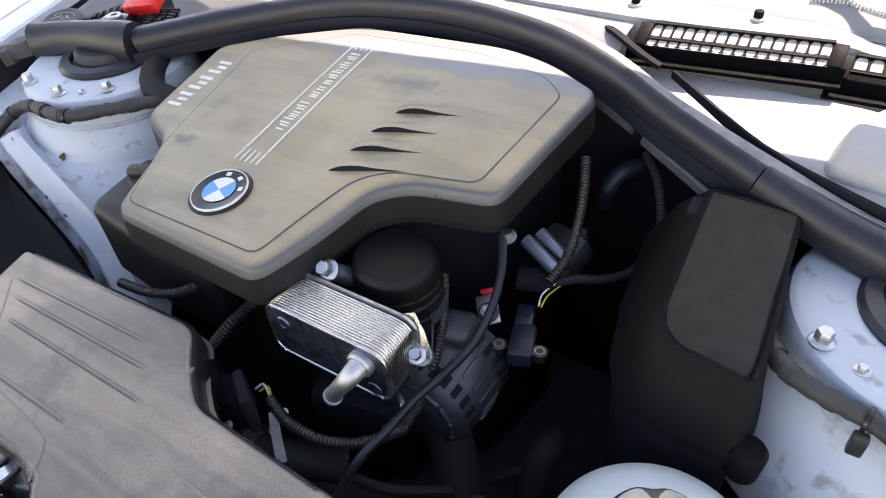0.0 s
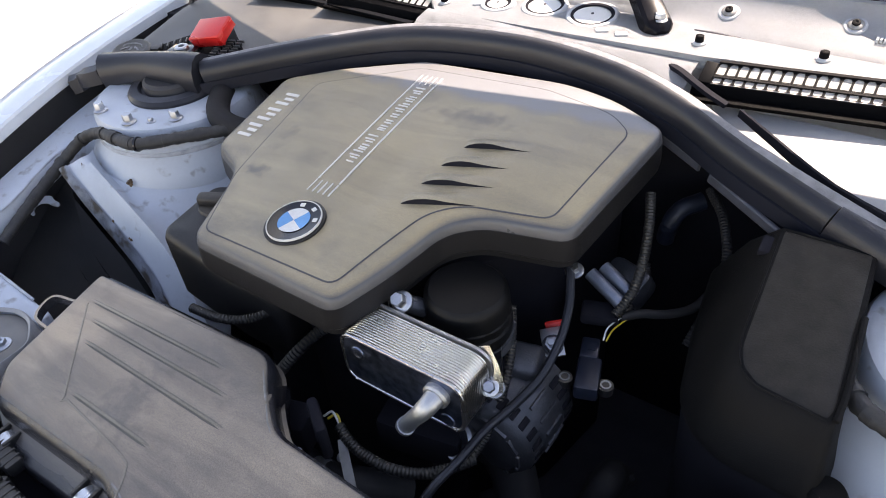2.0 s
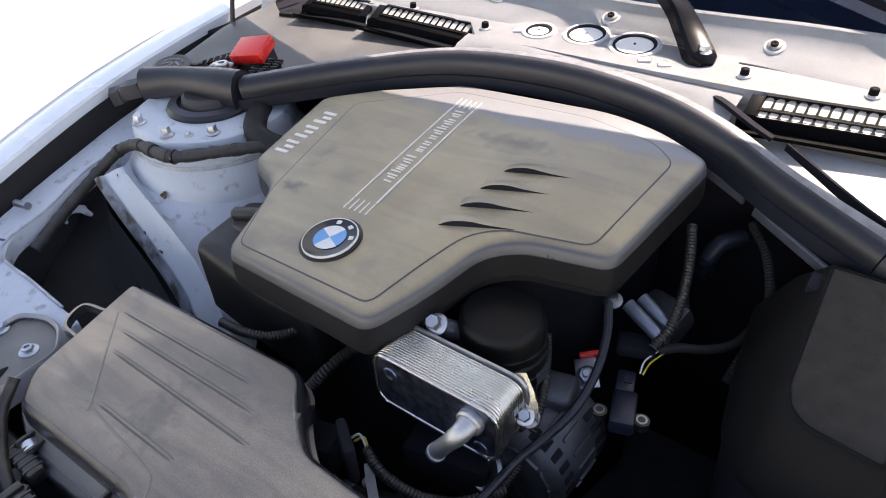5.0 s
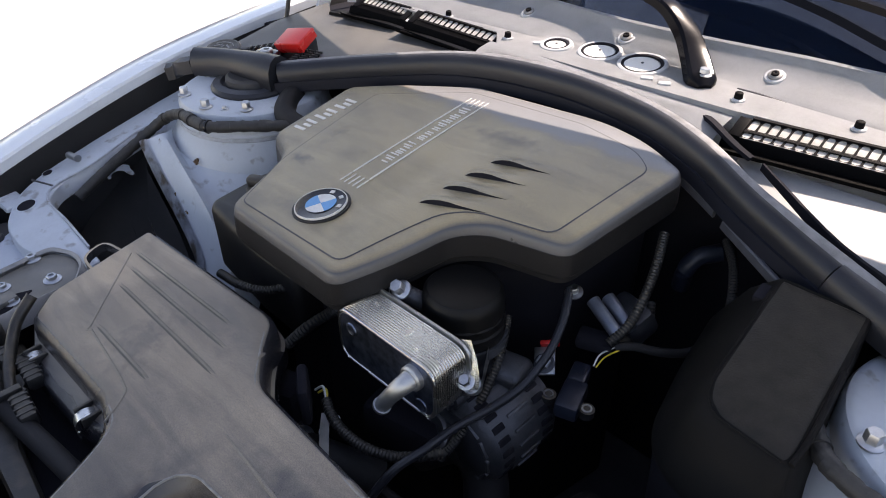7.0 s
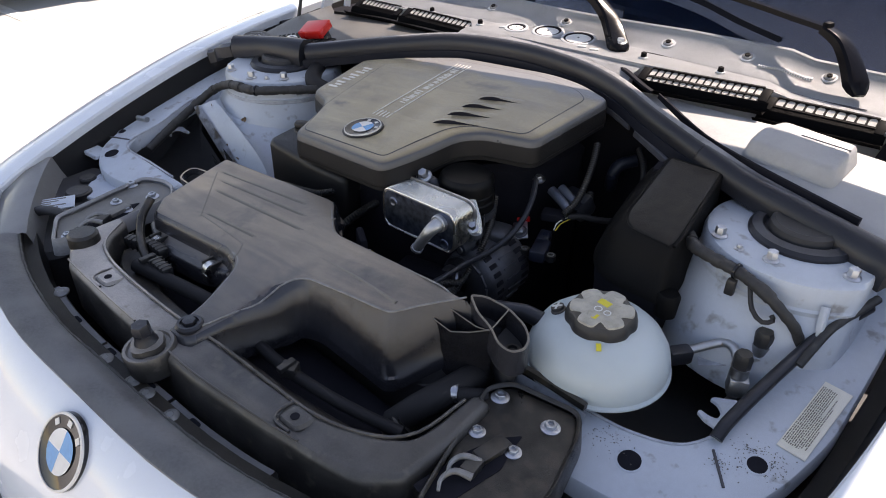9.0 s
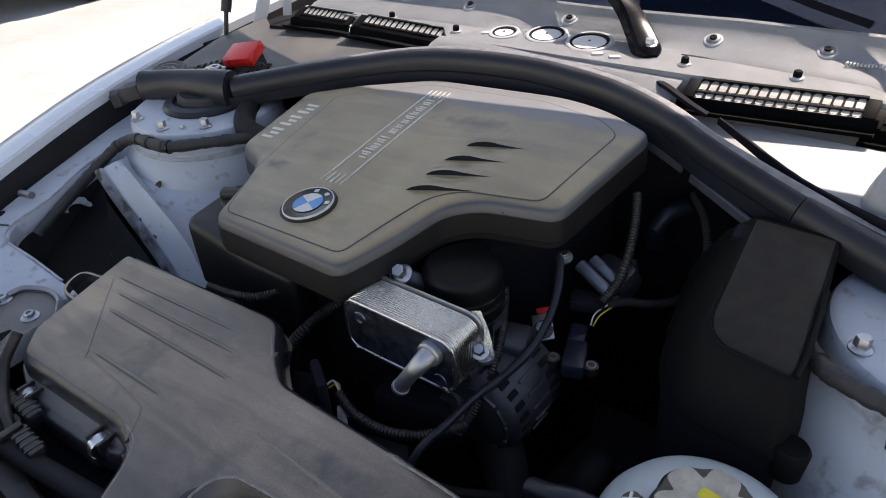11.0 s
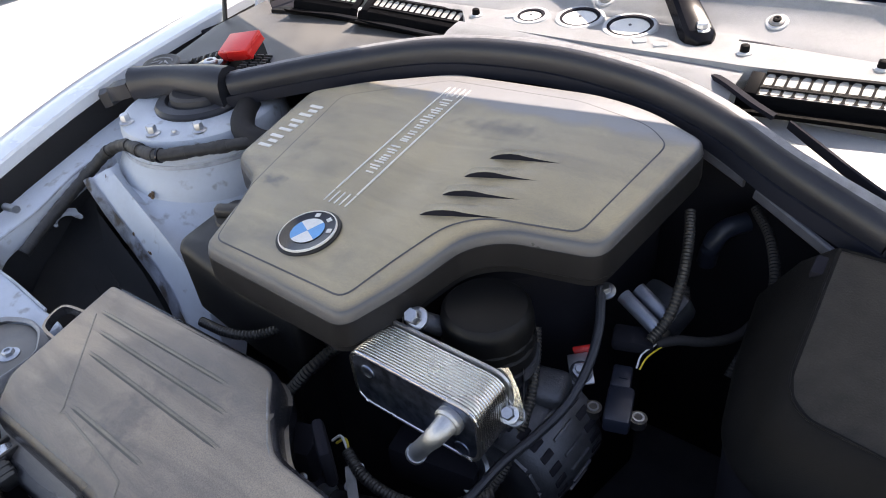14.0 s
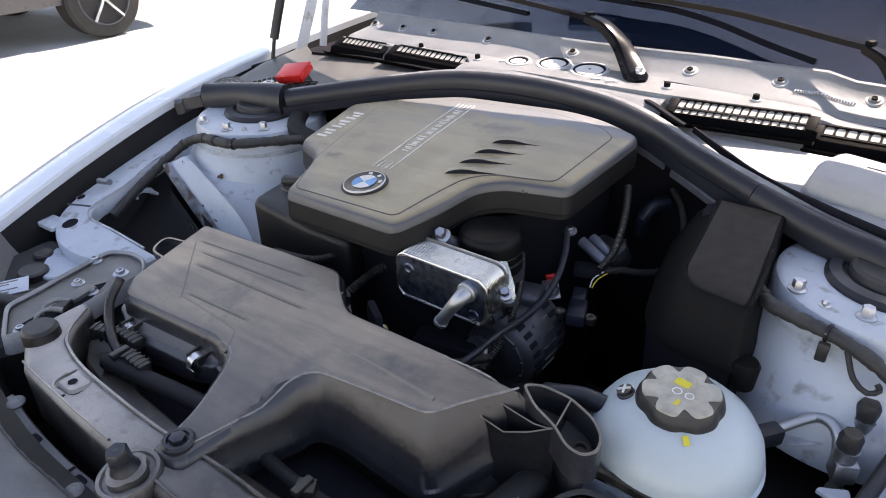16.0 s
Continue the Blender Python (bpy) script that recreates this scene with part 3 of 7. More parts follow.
# ---- the car's body ----
car = thing("car_body", (0, 1.6, 0), "white car body with its bonnet raised over an open engine bay", "car")
MID = -0.022
WING = [(0.40, 0.618, 0.715), (0.52, 0.652, 0.757), (0.63, 0.678, 0.787), (0.81, 0.713, 0.830), (1.02, 0.735, 0.876), (1.25, 0.753, 0.905), (1.50, 0.763, 0.925), (1.75, 0.768, 0.94)]
for s in (1, -1):
    rows, gut = [], []
    for y, w, z in smooth_path(WING, 0.03):
        x, z = (MID + w + 0.015, z - 0.016) if s > 0 else (MID - w, z)
        rows.append([(x, y, z - 0.07), (x, y, z - 0.004), (x + s * 0.003, y, z), (x + s * 0.03, y, z + 0.001), (x + s * 0.07, y, z - 0.004), (x + s * 0.11, y, z - 0.022),
                     (x + s * 0.145, y, z - 0.065), (x + s * 0.16, y, z - 0.15), (x + s * 0.155, y, z - 0.32), (x + s * 0.14, y, z - 0.55)])
        gut.append([(x - s * 0.001, y, z - 0.02), (x - s * 0.008, y, z - 0.05), (x - s * 0.014, y, z - 0.095), (x - s * 0.035, y, z - 0.10)])
    part("wing", grid_sheet(rows), "paint", car, "white painted front wing")
    part("wing_gutter", grid_sheet(gut, 0.002), "plastic_matt", car, "black gutter strip inside the wing")

# inner rails with the wells beside them
RAIL_R = [(0.330, 0.735), (0.420, 0.734), (0.490, 0.736), (0.548, 0.757), (0.580, 0.815), (0.595, 0.892), (0.612, 0.963), (0.638, 1.034), (0.645, 1.20),
          (0.692, 1.20), (0.686, 1.0), (0.677, 0.85), (0.652, 0.76), (0.615, 0.690), (0.53, 0.650), (0.44, 0.645), (0.35, 0.690)]
RAIL_L = [(-0.400, 0.720), (-0.450, 0.722), (-0.540, 0.727), (-0.625, 0.730), (-0.652, 0.755), (-0.655, 0.820), (-0.677, 0.925), (-0.640, 1.03), (-0.63, 1.10),
          (-0.745, 1.12), (-0.745, 1.0), (-0.728, 0.85), (-0.712, 0.755), (-0.685, 0.700), (-0.62, 0.660), (-0.54, 0.655), (-0.42, 0.690)]


def rail_right(x, y):
    return 0.587 + 0.2 * y


def rail_left(x, y):
    return 0.615 + 0.2 * y


for poly, top in ((RAIL_R, rail_right), (RAIL_L, rail_left)):
    rail = part("rail", slab(fillet(poly, 0.03, 4), top, [(0.006, 0), (0.002, 0.001), (0, 0.004)], lambda x, y: top(x, y) - 0.03, grid=0.03), "paint_in", car, "pale painted inner rail with dirt spots")
    edge = [(x, y, top(x, y) + 0.0005) for x, y in poly[1:8]]
    part("sealer_bead", tube(edge, 0.0019, 8, 0.006), "sealer", rail, "rough seam sealer bead")
    edge = [(x, y, top(x, y) - 0.03) for x, y in poly[1:9]]
    skirt = grid_sheet([[p, (p[0] + (0.012 if p[0] > 0 else -0.012), p[1] - 0.012, p[2] - 0.16)] for p in smooth_path(edge, 0.02)])
    part("rail_skirt", skirt, "plastic_matt", rail, "dark liner below the rail")


def disc_hole(x, y, r, top, parent, lip="paint_in"):
    m = aim((x, y, top(x, y)), ((top(x, y) - top(x + 0.01, y)) * 100, (top(x, y) - top(x, y + 0.01)) * 100, 1))
    part("hole_lip", lathe([(r + 0.0022, -0.001), (r + 0.0018, 0.0008), (r, 0.0013), (r, -0.002)], 24, m), lip, parent)
    part("hole", lathe([(r, 0.0005), (r, 0.0012), (0.0, 0.0012)], 24, m), "slot", parent, "dark round hole")


for x, y, r in ((0.506, 0.702, 0.0135), (0.621, 0.776, 0.011)):
    disc_hole(x, y, r, rail_right, car)
for x, y, r in ((-0.640, 0.702, 0.014), (-0.700, 0.760, 0.008)):
    disc_hole(x, y, r, rail_left, car)

strap = part("rail_strap", slab(fillet([(-0.765, 0.672), (-0.765, 0.704), (-0.660, 0.712), (-0.660, 0.676)], 0.004), lambda x, y: 0.752, [(0.002, 0), (0, 0.002)], 0.744), "paint_in", car, "pale painted strap to the wing")
disc_hole(-0.725, 0.688, 0.007, lambda x, y: 0.752, strap)
part("lower_flange", slab(fillet([(-0.640, 0.670), (-0.610, 0.630), (-0.565, 0.600), (-0.540, 0.610), (-0.530, 0.660)], 0.015), lambda x, y: 0.726, [(0.002, 0), (0, 0.002)], 0.716), "paint_in", car, "pale painted lower flange")
for (xa, ya), (xb, yb), side in (((-0.705, 0.735), (-0.650, 0.752), rail_left), ((0.575, 0.767), (0.603, 0.730), rail_right)):
    part("seam_gap", tube([(xa, ya, side(xa, ya) + 0.0004), (xb, yb, side(xb, yb) + 0.0004)], 0.0018, 6, 0.02), "void", car, "dark seam between the rail panels")

# strut towers
TOWER = (0.545, 1.075)
for s in (1, -1):
    c = Matrix.Translation((s * TOWER[0], TOWER[1], 0))
    foot = [(0.140, 0.690), (0.172, 0.715), (0.174, 0.725), (0.165, 0.760)] if s > 0 else [(0.13, 0.60), (0.150, 0.70), (0.152, 0.76)]
    prof = foot + [(0.153, 0.792), (0.137, 0.818), (0.128, 0.830), (0.1285, 0.836), (0.1255, 0.839), (0.1250, 0.860), (0.1215, 0.869), (0.115, 0.873), (0.044, 0.873)]
    body = lathe(prof, 56, c)
    for v in body.verts:
        if v.co.x > 0.640:
            v.co.x = 0.640 + (v.co.x - 0.640) * 0.22
    tower = part("strut_tower", body, "paint_in", car, "pale painted suspension strut tower")
    if s < 0:
        part("tower_seam", lathe([(0.1295, 0.826), (0.1310, 0.829), (0.1295, 0.833), (0.126, 0.834)], 56, c), "sealer", tower)
    mount = thing("strut_mount", (s * TOWER[0], TOWER[1], 0.872), "black rubber strut top mount in the painted tower", "mount", "strut mounts")
    part("rubber_ring", lathe([(0.070, 0.872), (0.070, 0.877), (0.066, 0.882), (0.053, 0.884), (0.049, 0.879), (0.045, 0.879)], 44, c, caps=False), "rubber", mount)
    part("centre_cap", lathe([(0.0465, 0.877), (0.044, 0.890), (0.039, 0.894), (0.033, 0.892), (0.0, 0.891)], 44, c), "plastic_matt", mount)
# flared foot of one tower, with the weld flange along the well
HIGH = [(-0.608, 0.944, 0.822), (-0.570, 0.928, 0.806), (-0.519, 0.926, 0.795), (-0.470, 0.944, 0.790), (-0.430, 0.978, 0.785), (-0.398, 1.030, 0.785)]
CREASE = [(-0.596, 0.924, 0.818), (-0.545, 0.912, 0.808), (-0.430, 0.892, 0.765), (-0.384, 0.884, 0.730), (-0.322, 0.862, 0.670), (-0.285, 0.850, 0.600)]
EDGE = [(-0.630, 0.895, 0.800), (-0.575, 0.884, 0.771), (-0.490, 0.874, 0.708), (-0.428, 0.858, 0.676), (-0.375, 0.835, 0.630), (-0.340, 0.815, 0.560)]
rows = []
for h, c, e in zip(HIGH, CREASE, EDGE):
    h, c, e = Vector(h), Vector(c), Vector(e)
    rows.append([h, h.lerp(c, 0.35) + Vector((0, 0.004, -0.004)), h.lerp(c, 0.75) + Vector((0, 0.003, -0.003)), c, c.lerp(e, 0.12) + Vector((-0.002, -0.002, 0)), c.lerp(e, 0.5), c.lerp(e, 0.72), e])
bands = [even_path([r[k] for r in rows], 6) for k in range(8)]
grid_rows = [[bands[k][i] for k in range(8)] for i in range(len(bands[0]))]
foot_panel = part("tower_foot", grid_sheet(grid_rows), "paint_in", car, "pale painted flared foot of the strut tower", angle=60)
strip = [[r[6] + Vector((random.uniform(-0.003, 0.003), -0.0015, 0.0025)), r[6].lerp(r[7], 0.5) + Vector((0, -0.002, 0.003)), r[7] + Vector((0, -0.002, 0.002)), r[7] + Vector((0.002, -0.002, -0.010))] for r in grid_rows]
part("weld_flange", grid_sheet(strip, 0.0015), "flange", foot_panel, "painted weld flange with rust and sealer")
for (x, y, z), r, long, count in (((-0.594, 0.914, 0.811), 0.004, 1.0, 3), ((-0.592, 0.906, 0.797), 0.0045, 2.4, 7), ((-0.522, 0.893, 0.758), 0.007, 1.3, 14), ((-0.505, 0.927, 0.797), 0.009, 0.7, 12), ((-0.455, 0.880, 0.716), 0.004, 1.0, 5), ((-0.400, 0.876, 0.705), 0.004, 1.0, 5), ((-0.56, 0.900, 0.780), 0.006, 1.5, 6), ((-0.48, 0.883, 0.735), 0.005, 1.2, 6)):
    m = aim((x, y, z), (-0.25, -0.75, 0.6), 0.4) @ Matrix.Diagonal((1, long, 1, 1))
    bm = join(*[lathe([(q, -0.002), (q * 0.7, 0.0009), (0.0, 0.0010)], 7, m @ Matrix.Translation((random.gauss(0, r * 0.7), random.gauss(0, r * 0.7), 0)) @ Matrix.Rotation(random.random() * 6, 4, "Z") @ Matrix.Diagonal((1, random.uniform(0.3, 0.7), 1, 1))) for q in [r * random.uniform(0.15, 0.55) for _ in range(count)]])
    part("rust_stain", bm, "rust", foot_panel, "dark rust stain")
part("weld_flange", tube([(0.500, 0.905, 0.738), (0.560, 0.930, 0.758), (0.615, 0.962, 0.778)], 0.010, section=[(-1, -0.12), (1, -0.12), (1.05, 0), (1, 0.12), (-1, 0.12)], step=0.02), "sealer", car, "painted weld flange with sealer")
liner = [[(-0.675, 0.935, 0.765), (-0.640, 0.905, 0.768), (-0.610, 0.886, 0.760)], [(-0.668, 0.83, 0.715), (-0.58, 0.86, 0.70), (-0.505, 0.872, 0.690)], [(-0.64, 0.75, 0.665), (-0.52, 0.80, 0.635), (-0.430, 0.852, 0.650)], [(-0.52, 0.72, 0.60), (-0.43, 0.77, 0.58), (-0.36, 0.825, 0.58)]]
part("arch_liner", grid_sheet(liner, 0.003), "plastic_matt", car, "black fibre wheel arch liner")
for p in ((-0.588, 0.971), (-0.517, 0.969), (-0.462, 1.009), (0.460, 1.0), (0.533, 0.984), (0.622, 1.01)):
    bolt((*p, 0.8728), size=0.95)
for p in ((-0.489, 0.986), (0.492, 0.984)):
    bolt((*p, 0.8728), small=True, size=0.8)

# floor of the bay and dark walls
part("undertray", block(1.5, 1.2, 0.02, Matrix.Translation((0, 0.85, 0.36)), 0.004), "void", car)
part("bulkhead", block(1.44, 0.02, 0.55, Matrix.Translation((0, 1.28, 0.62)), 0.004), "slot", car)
for x in (0.52, -0.53):
    part("wheel_arch_liner", block(0.30, 0.40, 0.02, Matrix.Translation((x, 0.86, 0.62)), 0.004), "plastic_matt", car, "black wheel arch liner")
    part("side_wall", block(0.02, 1.0, 0.34, Matrix.Translation((x * 1.32, 0.80, 0.50)), 0.004), "void", car)

# nose panel with its badge
def nose(x):
    u = abs(x - MID)
    return 0.335 + 0.55 * max(0, u - 0.10) ** 2, 0.764 - 0.10 * max(0, u - 0.2) ** 2


XS = [MID + i * 0.05 for i in range(-13, 14)]
rows = []
for x in XS:
    b, z = nose(x)
    rows.append([(x, b + 0.002, z - 0.03), (x, b, z), (x, b - 0.02, z - 0.012), (x, b - 0.05, z - 0.050), (x, b - 0.075, z - 0.095), (x, b - 0.09, z - 0.16), (x, b - 0.10, z - 0.40)])
part("nose_panel", grid_sheet(rows), "paint", car, "white painted nose panel ahead of the bonnet gap")
rows = []
for x in XS[4:-3]:
    b, z = nose(x)
    rows.append([(x, b - 0.003, z - 0.012), (x, b - 0.002, z + 0.002), (x, b + 0.010, z + 0.006), (x, b + 0.030, z + 0.003), (x, b + 0.044, z - 0.004), (x, b + 0.048, z - 0.008), (x, b + 0.049, z - 0.014)])
part("front_seal_strip", grid_sheet(rows, 0.002), "strip", car, "grey-black rubber strip along the nose")
rows = []
for i in range(91):
    x = MID - 0.45 + i * 0.01
    b, z = nose(x)
    w = 0.0004 * math.sin(i * 1.9) + 0.0006 * math.sin(i * 0.33 + 1)
    rows.append([(x, b + 0.046, z - 0.009), (x, b + 0.0485 + w, z - 0.0055 + w * 0.6), (x, b + 0.051 + w, z - 0.008 + w * 0.5)])
part("torn_lip", grid_sheet(rows, 0.0012), "worn", car, "pale torn lip of the nose strip")
rows = [[(x, nose(x)[0] + 0.046, nose(x)[1] - 0.016), (x, nose(x)[0] + 0.052, nose(x)[1] - 0.024), (x, nose(x)[0] + 0.072, nose(x)[1] - 0.026), (x, nose(x)[0] + 0.080, nose(x)[1] - 0.06)] for x in XS]
part("nose_channel", grid_sheet(rows, 0.002), "plastic", car, "black plastic channel with screws behind the strip")
# perforated sheet strip over the gap
strip_obj = None
for x0, x1 in ((-0.30, -0.125), (-0.120, -0.052), (-0.046, 0.036), (0.042, 0.22)):
    row = []
    n = max(3, int((x1 - x0) / 0.012))
    for i in range(n + 1):
        x = x0 + (x1 - x0) * i / n
        b = nose(x)[0]
        w = 0.0004 * math.sin(x * 60)
        row.append([(x, b + 0.064, 0.728), (x, b + 0.067 + w, 0.7355), (x, b + 0.080 + w, 0.7360), (x, b + 0.0825, 0.731), (x, b + 0.0835, 0.70)])
    part("perforated_strip", grid_sheet(row, 0.0012), "strip", car, "grey sheet strip with oblong holes")
for x in (-0.100, -0.004, 0.093, -0.2):
    b = nose(x)[0]
    part("strip_hole", slab(fillet([(x - 0.009, b + 0.0690), (x + 0.009, b + 0.0690), (x + 0.009, b + 0.0775), (x - 0.009, b + 0.0775)], 0.004, 3), lambda p, q: 0.7372, [(0, 0)], 0.7360), "slot", car, "dark oblong hole")
nb = aim((0.006, 0.292, 0.724), (0, -0.82, 0.57))
badge2 = part("nose_badge", lathe([(0.045, -0.004), (0.045, 0.003), (0.042, 0.005), (0.040, 0.0042), (0.0, 0.0042)], 48, nb), "black_gloss", car, "round badge with blue and white quarters")
part("badge_rim", lathe([(0.0450, 0.002), (0.0445, 0.0056), (0.0418, 0.0060), (0.0418, 0.003)], 48, nb), "silver", badge2)


def quarters(m, r, parent, z=0.0052, spin=0.0):
    for q in range(4):
        w = bmesh.new()
        pts = [(0, 0)] + [(r * math.cos(a), r * math.sin(a)) for a in [q * math.pi / 2 + j * math.pi / 16 for j in range(9)]]
        w.faces.new([w.verts.new((x, y, z)) for x, y in pts])
        bmesh.ops.transform(w, matrix=m @ Matrix.Rotation(spin, 4, "Z"), verts=w.verts)
        part("badge_quarter", w, "white" if q % 2 else "blue", parent)
    for a in (-0.75, 0.0, 0.75):
        b = block(r * 0.30, r * 0.28, 0.0008, m @ Matrix.Rotation(spin + a, 4, "Z") @ Matrix.Translation((0, r * 1.32, z - 0.0004)), 0)
        part("badge_mark", b, "silver", parent)


quarters(nb, 0.0265, badge2)
for x, y in ((-0.278, 0.427), (-0.089, 0.395), (-0.024, 0.396), (0.009, 0.396), (0.064, 0.395)):
    screw = thing("dome_screw", (x, y, 0.737), "dull grey domed screw in the black nose channel", "screw", "nose channel screws")
    sm = aim((x, y, nose(x)[1] - 0.0262), (0.05, -0.10, 1), x * 40)
    part("dome", lathe([(0.0108, -0.001), (0.0110, 0.0014), (0.0095, 0.0030), (0.0060, 0.0046), (0.0050, 0.0048)], 24, sm, caps=False), "steel_dull", screw)
    part("recess", lathe([(0.0050, 0.0048), (0.0044, 0.0040), (0.0, 0.0040)], 6, sm), "steel_dull", screw)

# windscreen and scuttle
def along_list(x, pts):
    for (a, p), (b, q) in zip(pts, pts[1:]):
        if x <= b:
            return p + (q - p) * max(0.0, (x - a) / (b - a))
    return pts[-1][1]


SHELF_Y = [(-0.72, 1.370), (-0.54, 1.364), (-0.42, 1.350), (-0.24, 1.345), (-0.20, 1.298), (0.0, 1.292), (0.19, 1.294), (0.39, 1.326), (0.41, 1.332), (0.56, 1.342), (0.72, 1.352)]
SHELF_Z = [(-0.72, 0.945), (-0.50, 0.955), (-0.20, 0.969), (0.0, 0.974), (0.20, 0.977), (0.38, 0.974), (0.42, 0.964), (0.60, 0.957), (0.72, 0.950)]


def screen_base(x):
    return 1.425 + (0.10 if x > 0 else 0.17) * (math.sqrt(x * x + 0.01) - 0.1)


SX = [i * 0.06 for i in range(-12, 13)]
rows = [[(x, screen_base(x) + 0.002 + d, along_list(x, SHELF_Z) + 0.030 + 0.56 * d) for d in (0.0, 0.2, 0.4, 0.6, 0.78)] for x in SX]
part("windscreen", grid_sheet(rows, 0.005), "glass", car, "dark reflecting windscreen glass")
part("roof", block(1.2, 1.6, 0.03, Matrix.Translation((0, 3.05, 1.42)), 0.01), "paint", car)
part("cabin", block(1.3, 1.4, 0.5, Matrix.Translation((0, 2.9, 1.10)), 0.05), "plastic_matt", car)
part("door_side", block(1.74, 2.6, 0.6, Matrix.Translation((MID, 3.05, 0.62)), 0.08), "paint", car)
for y in (1.02, 3.8):
    for s in (1, -1):
        wh = part("wheel", lathe([(0.20, -0.10), (0.30, -0.10), (0.315, -0.08), (0.315, 0.08), (0.30, 0.10), (0.20, 0.10)], 40, aim((MID + s * 0.77, y, 0.315), (1, 0, 0))), "tyre", car, "black tyre")
        part("rim", lathe([(0.20, -0.06), (0.205, 0.09), (0.19, 0.09), (0.17, 0.03), (0.0, 0.04)], 32, aim((MID + s * 0.77, y, 0.315), (s, 0, 0))), "alu", wh)

for s in (1, -1):
    x = MID + s * 0.66
    # Near-black sheet stands in for the shaded recess.
    part("hinge_recess", block(0.17, 0.50, 0.01, Matrix.Translation((x + s * 0.01, 1.50, 0.885)), 0.003), "slot", car, "dark recess round the bonnet hinge")

# bonnet, raised
HINGE, OPEN = Vector((MID, 1.42, 1.281)), radians(76)
turn = Matrix.Translation(HINGE) @ Matrix.Rotation(-OPEN, 4, "X")
bm = grid_sheet([[(x, -d + 0.085 * (x / 0.7) ** 2 + 0.22 * max(0, -x - 0.22), 0.03 - 0.06 * (x / 0.75) ** 2) for d in (0.0, 0.3, 0.6, 0.9, 1.12)] for x in [i * 0.05 for i in range(-16, 17)]], 0.02)
bmesh.ops.transform(bm, matrix=turn, verts=bm.verts)
bonnet = part("bonnet", bm, "paint", car, "white bonnet standing open")
part("bonnet_insulation", block(0.95, 0.66, 0.012, turn @ Matrix.Translation((0, -0.55, -0.012)), 0.004), "liner", bonnet, "grey fibre insulation pad")
for s in (1, -1):
    x = MID + s * 0.70
    part("bonnet_strut", join(tube([(x, 1.265, 0.885), (x, 1.285, 0.955)], 0.0045, 10, 0.03), tube([(x, 1.283, 0.95), (x - s * 0.01, 1.335, 1.12), (x - s * 0.02, 1.37, 1.40)], 0.010, 12, 0.03)), "plastic", car, "black gas strut")
    part("hinge_arm", tube([(x, 1.355, 0.90), (x, 1.385, 0.96), (x, 1.42, 1.04), (x, 1.44, 1.17)], 0.014, section=[(-0.25, -1), (0.25, -1), (0.25, 1), (-0.25, 1)], step=0.02), "paint_in", car, "pale painted bonnet hinge arm")
    part("hinge_arm", tube([(x + s * 0.012, 1.445, 0.90), (x + s * 0.012, 1.46, 0.97), (x + s * 0.012, 1.475, 1.05), (x + s * 0.012, 1.46, 1.18)], 0.010, section=[(-0.25, -1), (0.25, -1), (0.25, 1), (-0.25, 1)], step=0.02), "paint_in", car)

# ---- engine cover ----
def cover_top(x, y):
    u, v = x + 0.05, y - 1.0
    z = 0.9188 + 0.0608 * u + 0.1202 * v - 0.0081 * u * u - 0.0057 * u * v - 0.0517 * v * v
    z += 0.0042 * math.exp(-((x - 0.05) / 0.075) ** 2 - ((y - 1.05) / 0.09) ** 2)
    return z - 0.0040 * math.exp(-((x + 0.058) / 0.028) ** 2 - ((y - 0.97) / 0.10) ** 2)


COVER = [(-0.211, 0.829), (0.006, 0.818), (0.030, 0.876, 0.03), (0.048, 0.946, 0.05), (0.080, 0.970, 0.03), (0.170, 0.985), (0.192, 1.168), (0.120, 1.207, 0.03), (0.051, 1.224, 0.03),
         (-0.162, 1.222), (-0.274, 1.170), (-0.343, 1.124), (-0.318, 0.966), (-0.257, 0.940), (-0.240, 0.912)]
GROOVE = [(-0.200, 0.841), (-0.006, 0.836), (0.008, 0.900, 0.03), (0.024, 0.953, 0.04), (0.054, 0.976, 0.03), (0.145, 0.992), (0.159, 1.144), (0.128, 1.172, 0.02), (0.034, 1.196),
          (-0.152, 1.196), (-0.277, 1.121), (-0.248, 0.968), (-0.240, 0.928)]
cover = thing("engine_cover", (-0.08, 1.0, 0.80), "dusty dark plastic engine cover with a round badge and louvres", "engine cover")
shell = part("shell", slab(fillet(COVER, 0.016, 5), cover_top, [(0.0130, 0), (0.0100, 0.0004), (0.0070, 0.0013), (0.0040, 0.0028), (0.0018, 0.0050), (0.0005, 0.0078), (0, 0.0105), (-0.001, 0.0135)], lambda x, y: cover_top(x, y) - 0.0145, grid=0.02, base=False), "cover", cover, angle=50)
part("side_wall", slab(fillet(COVER, 0.016, 5), cover_top, [(0.004, 0.0125), (0.001, 0.013), (-0.0012, 0.015), (-0.0025, 0.040), (-0.001, 0.042)], lambda x, y: cover_top(x, y) - 0.048), "cover_side", cover, "dark plastic side wall with shade in its colour")
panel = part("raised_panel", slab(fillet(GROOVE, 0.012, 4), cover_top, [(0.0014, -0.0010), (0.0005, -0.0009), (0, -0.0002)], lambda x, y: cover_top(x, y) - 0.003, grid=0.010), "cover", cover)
gl = fillet(GROOVE, 0.012, 4)
gl = gl if area2(gl) > 0 else gl[::-1]
edges = [[(x, y, cover_top(x, y) + h) for x, y in lp] for lp, h in ((inset(gl, -0.0011), 0.0002), (inset(gl, -0.0009), 0.0006), (inset(gl, 0.0006), 0.0006))]
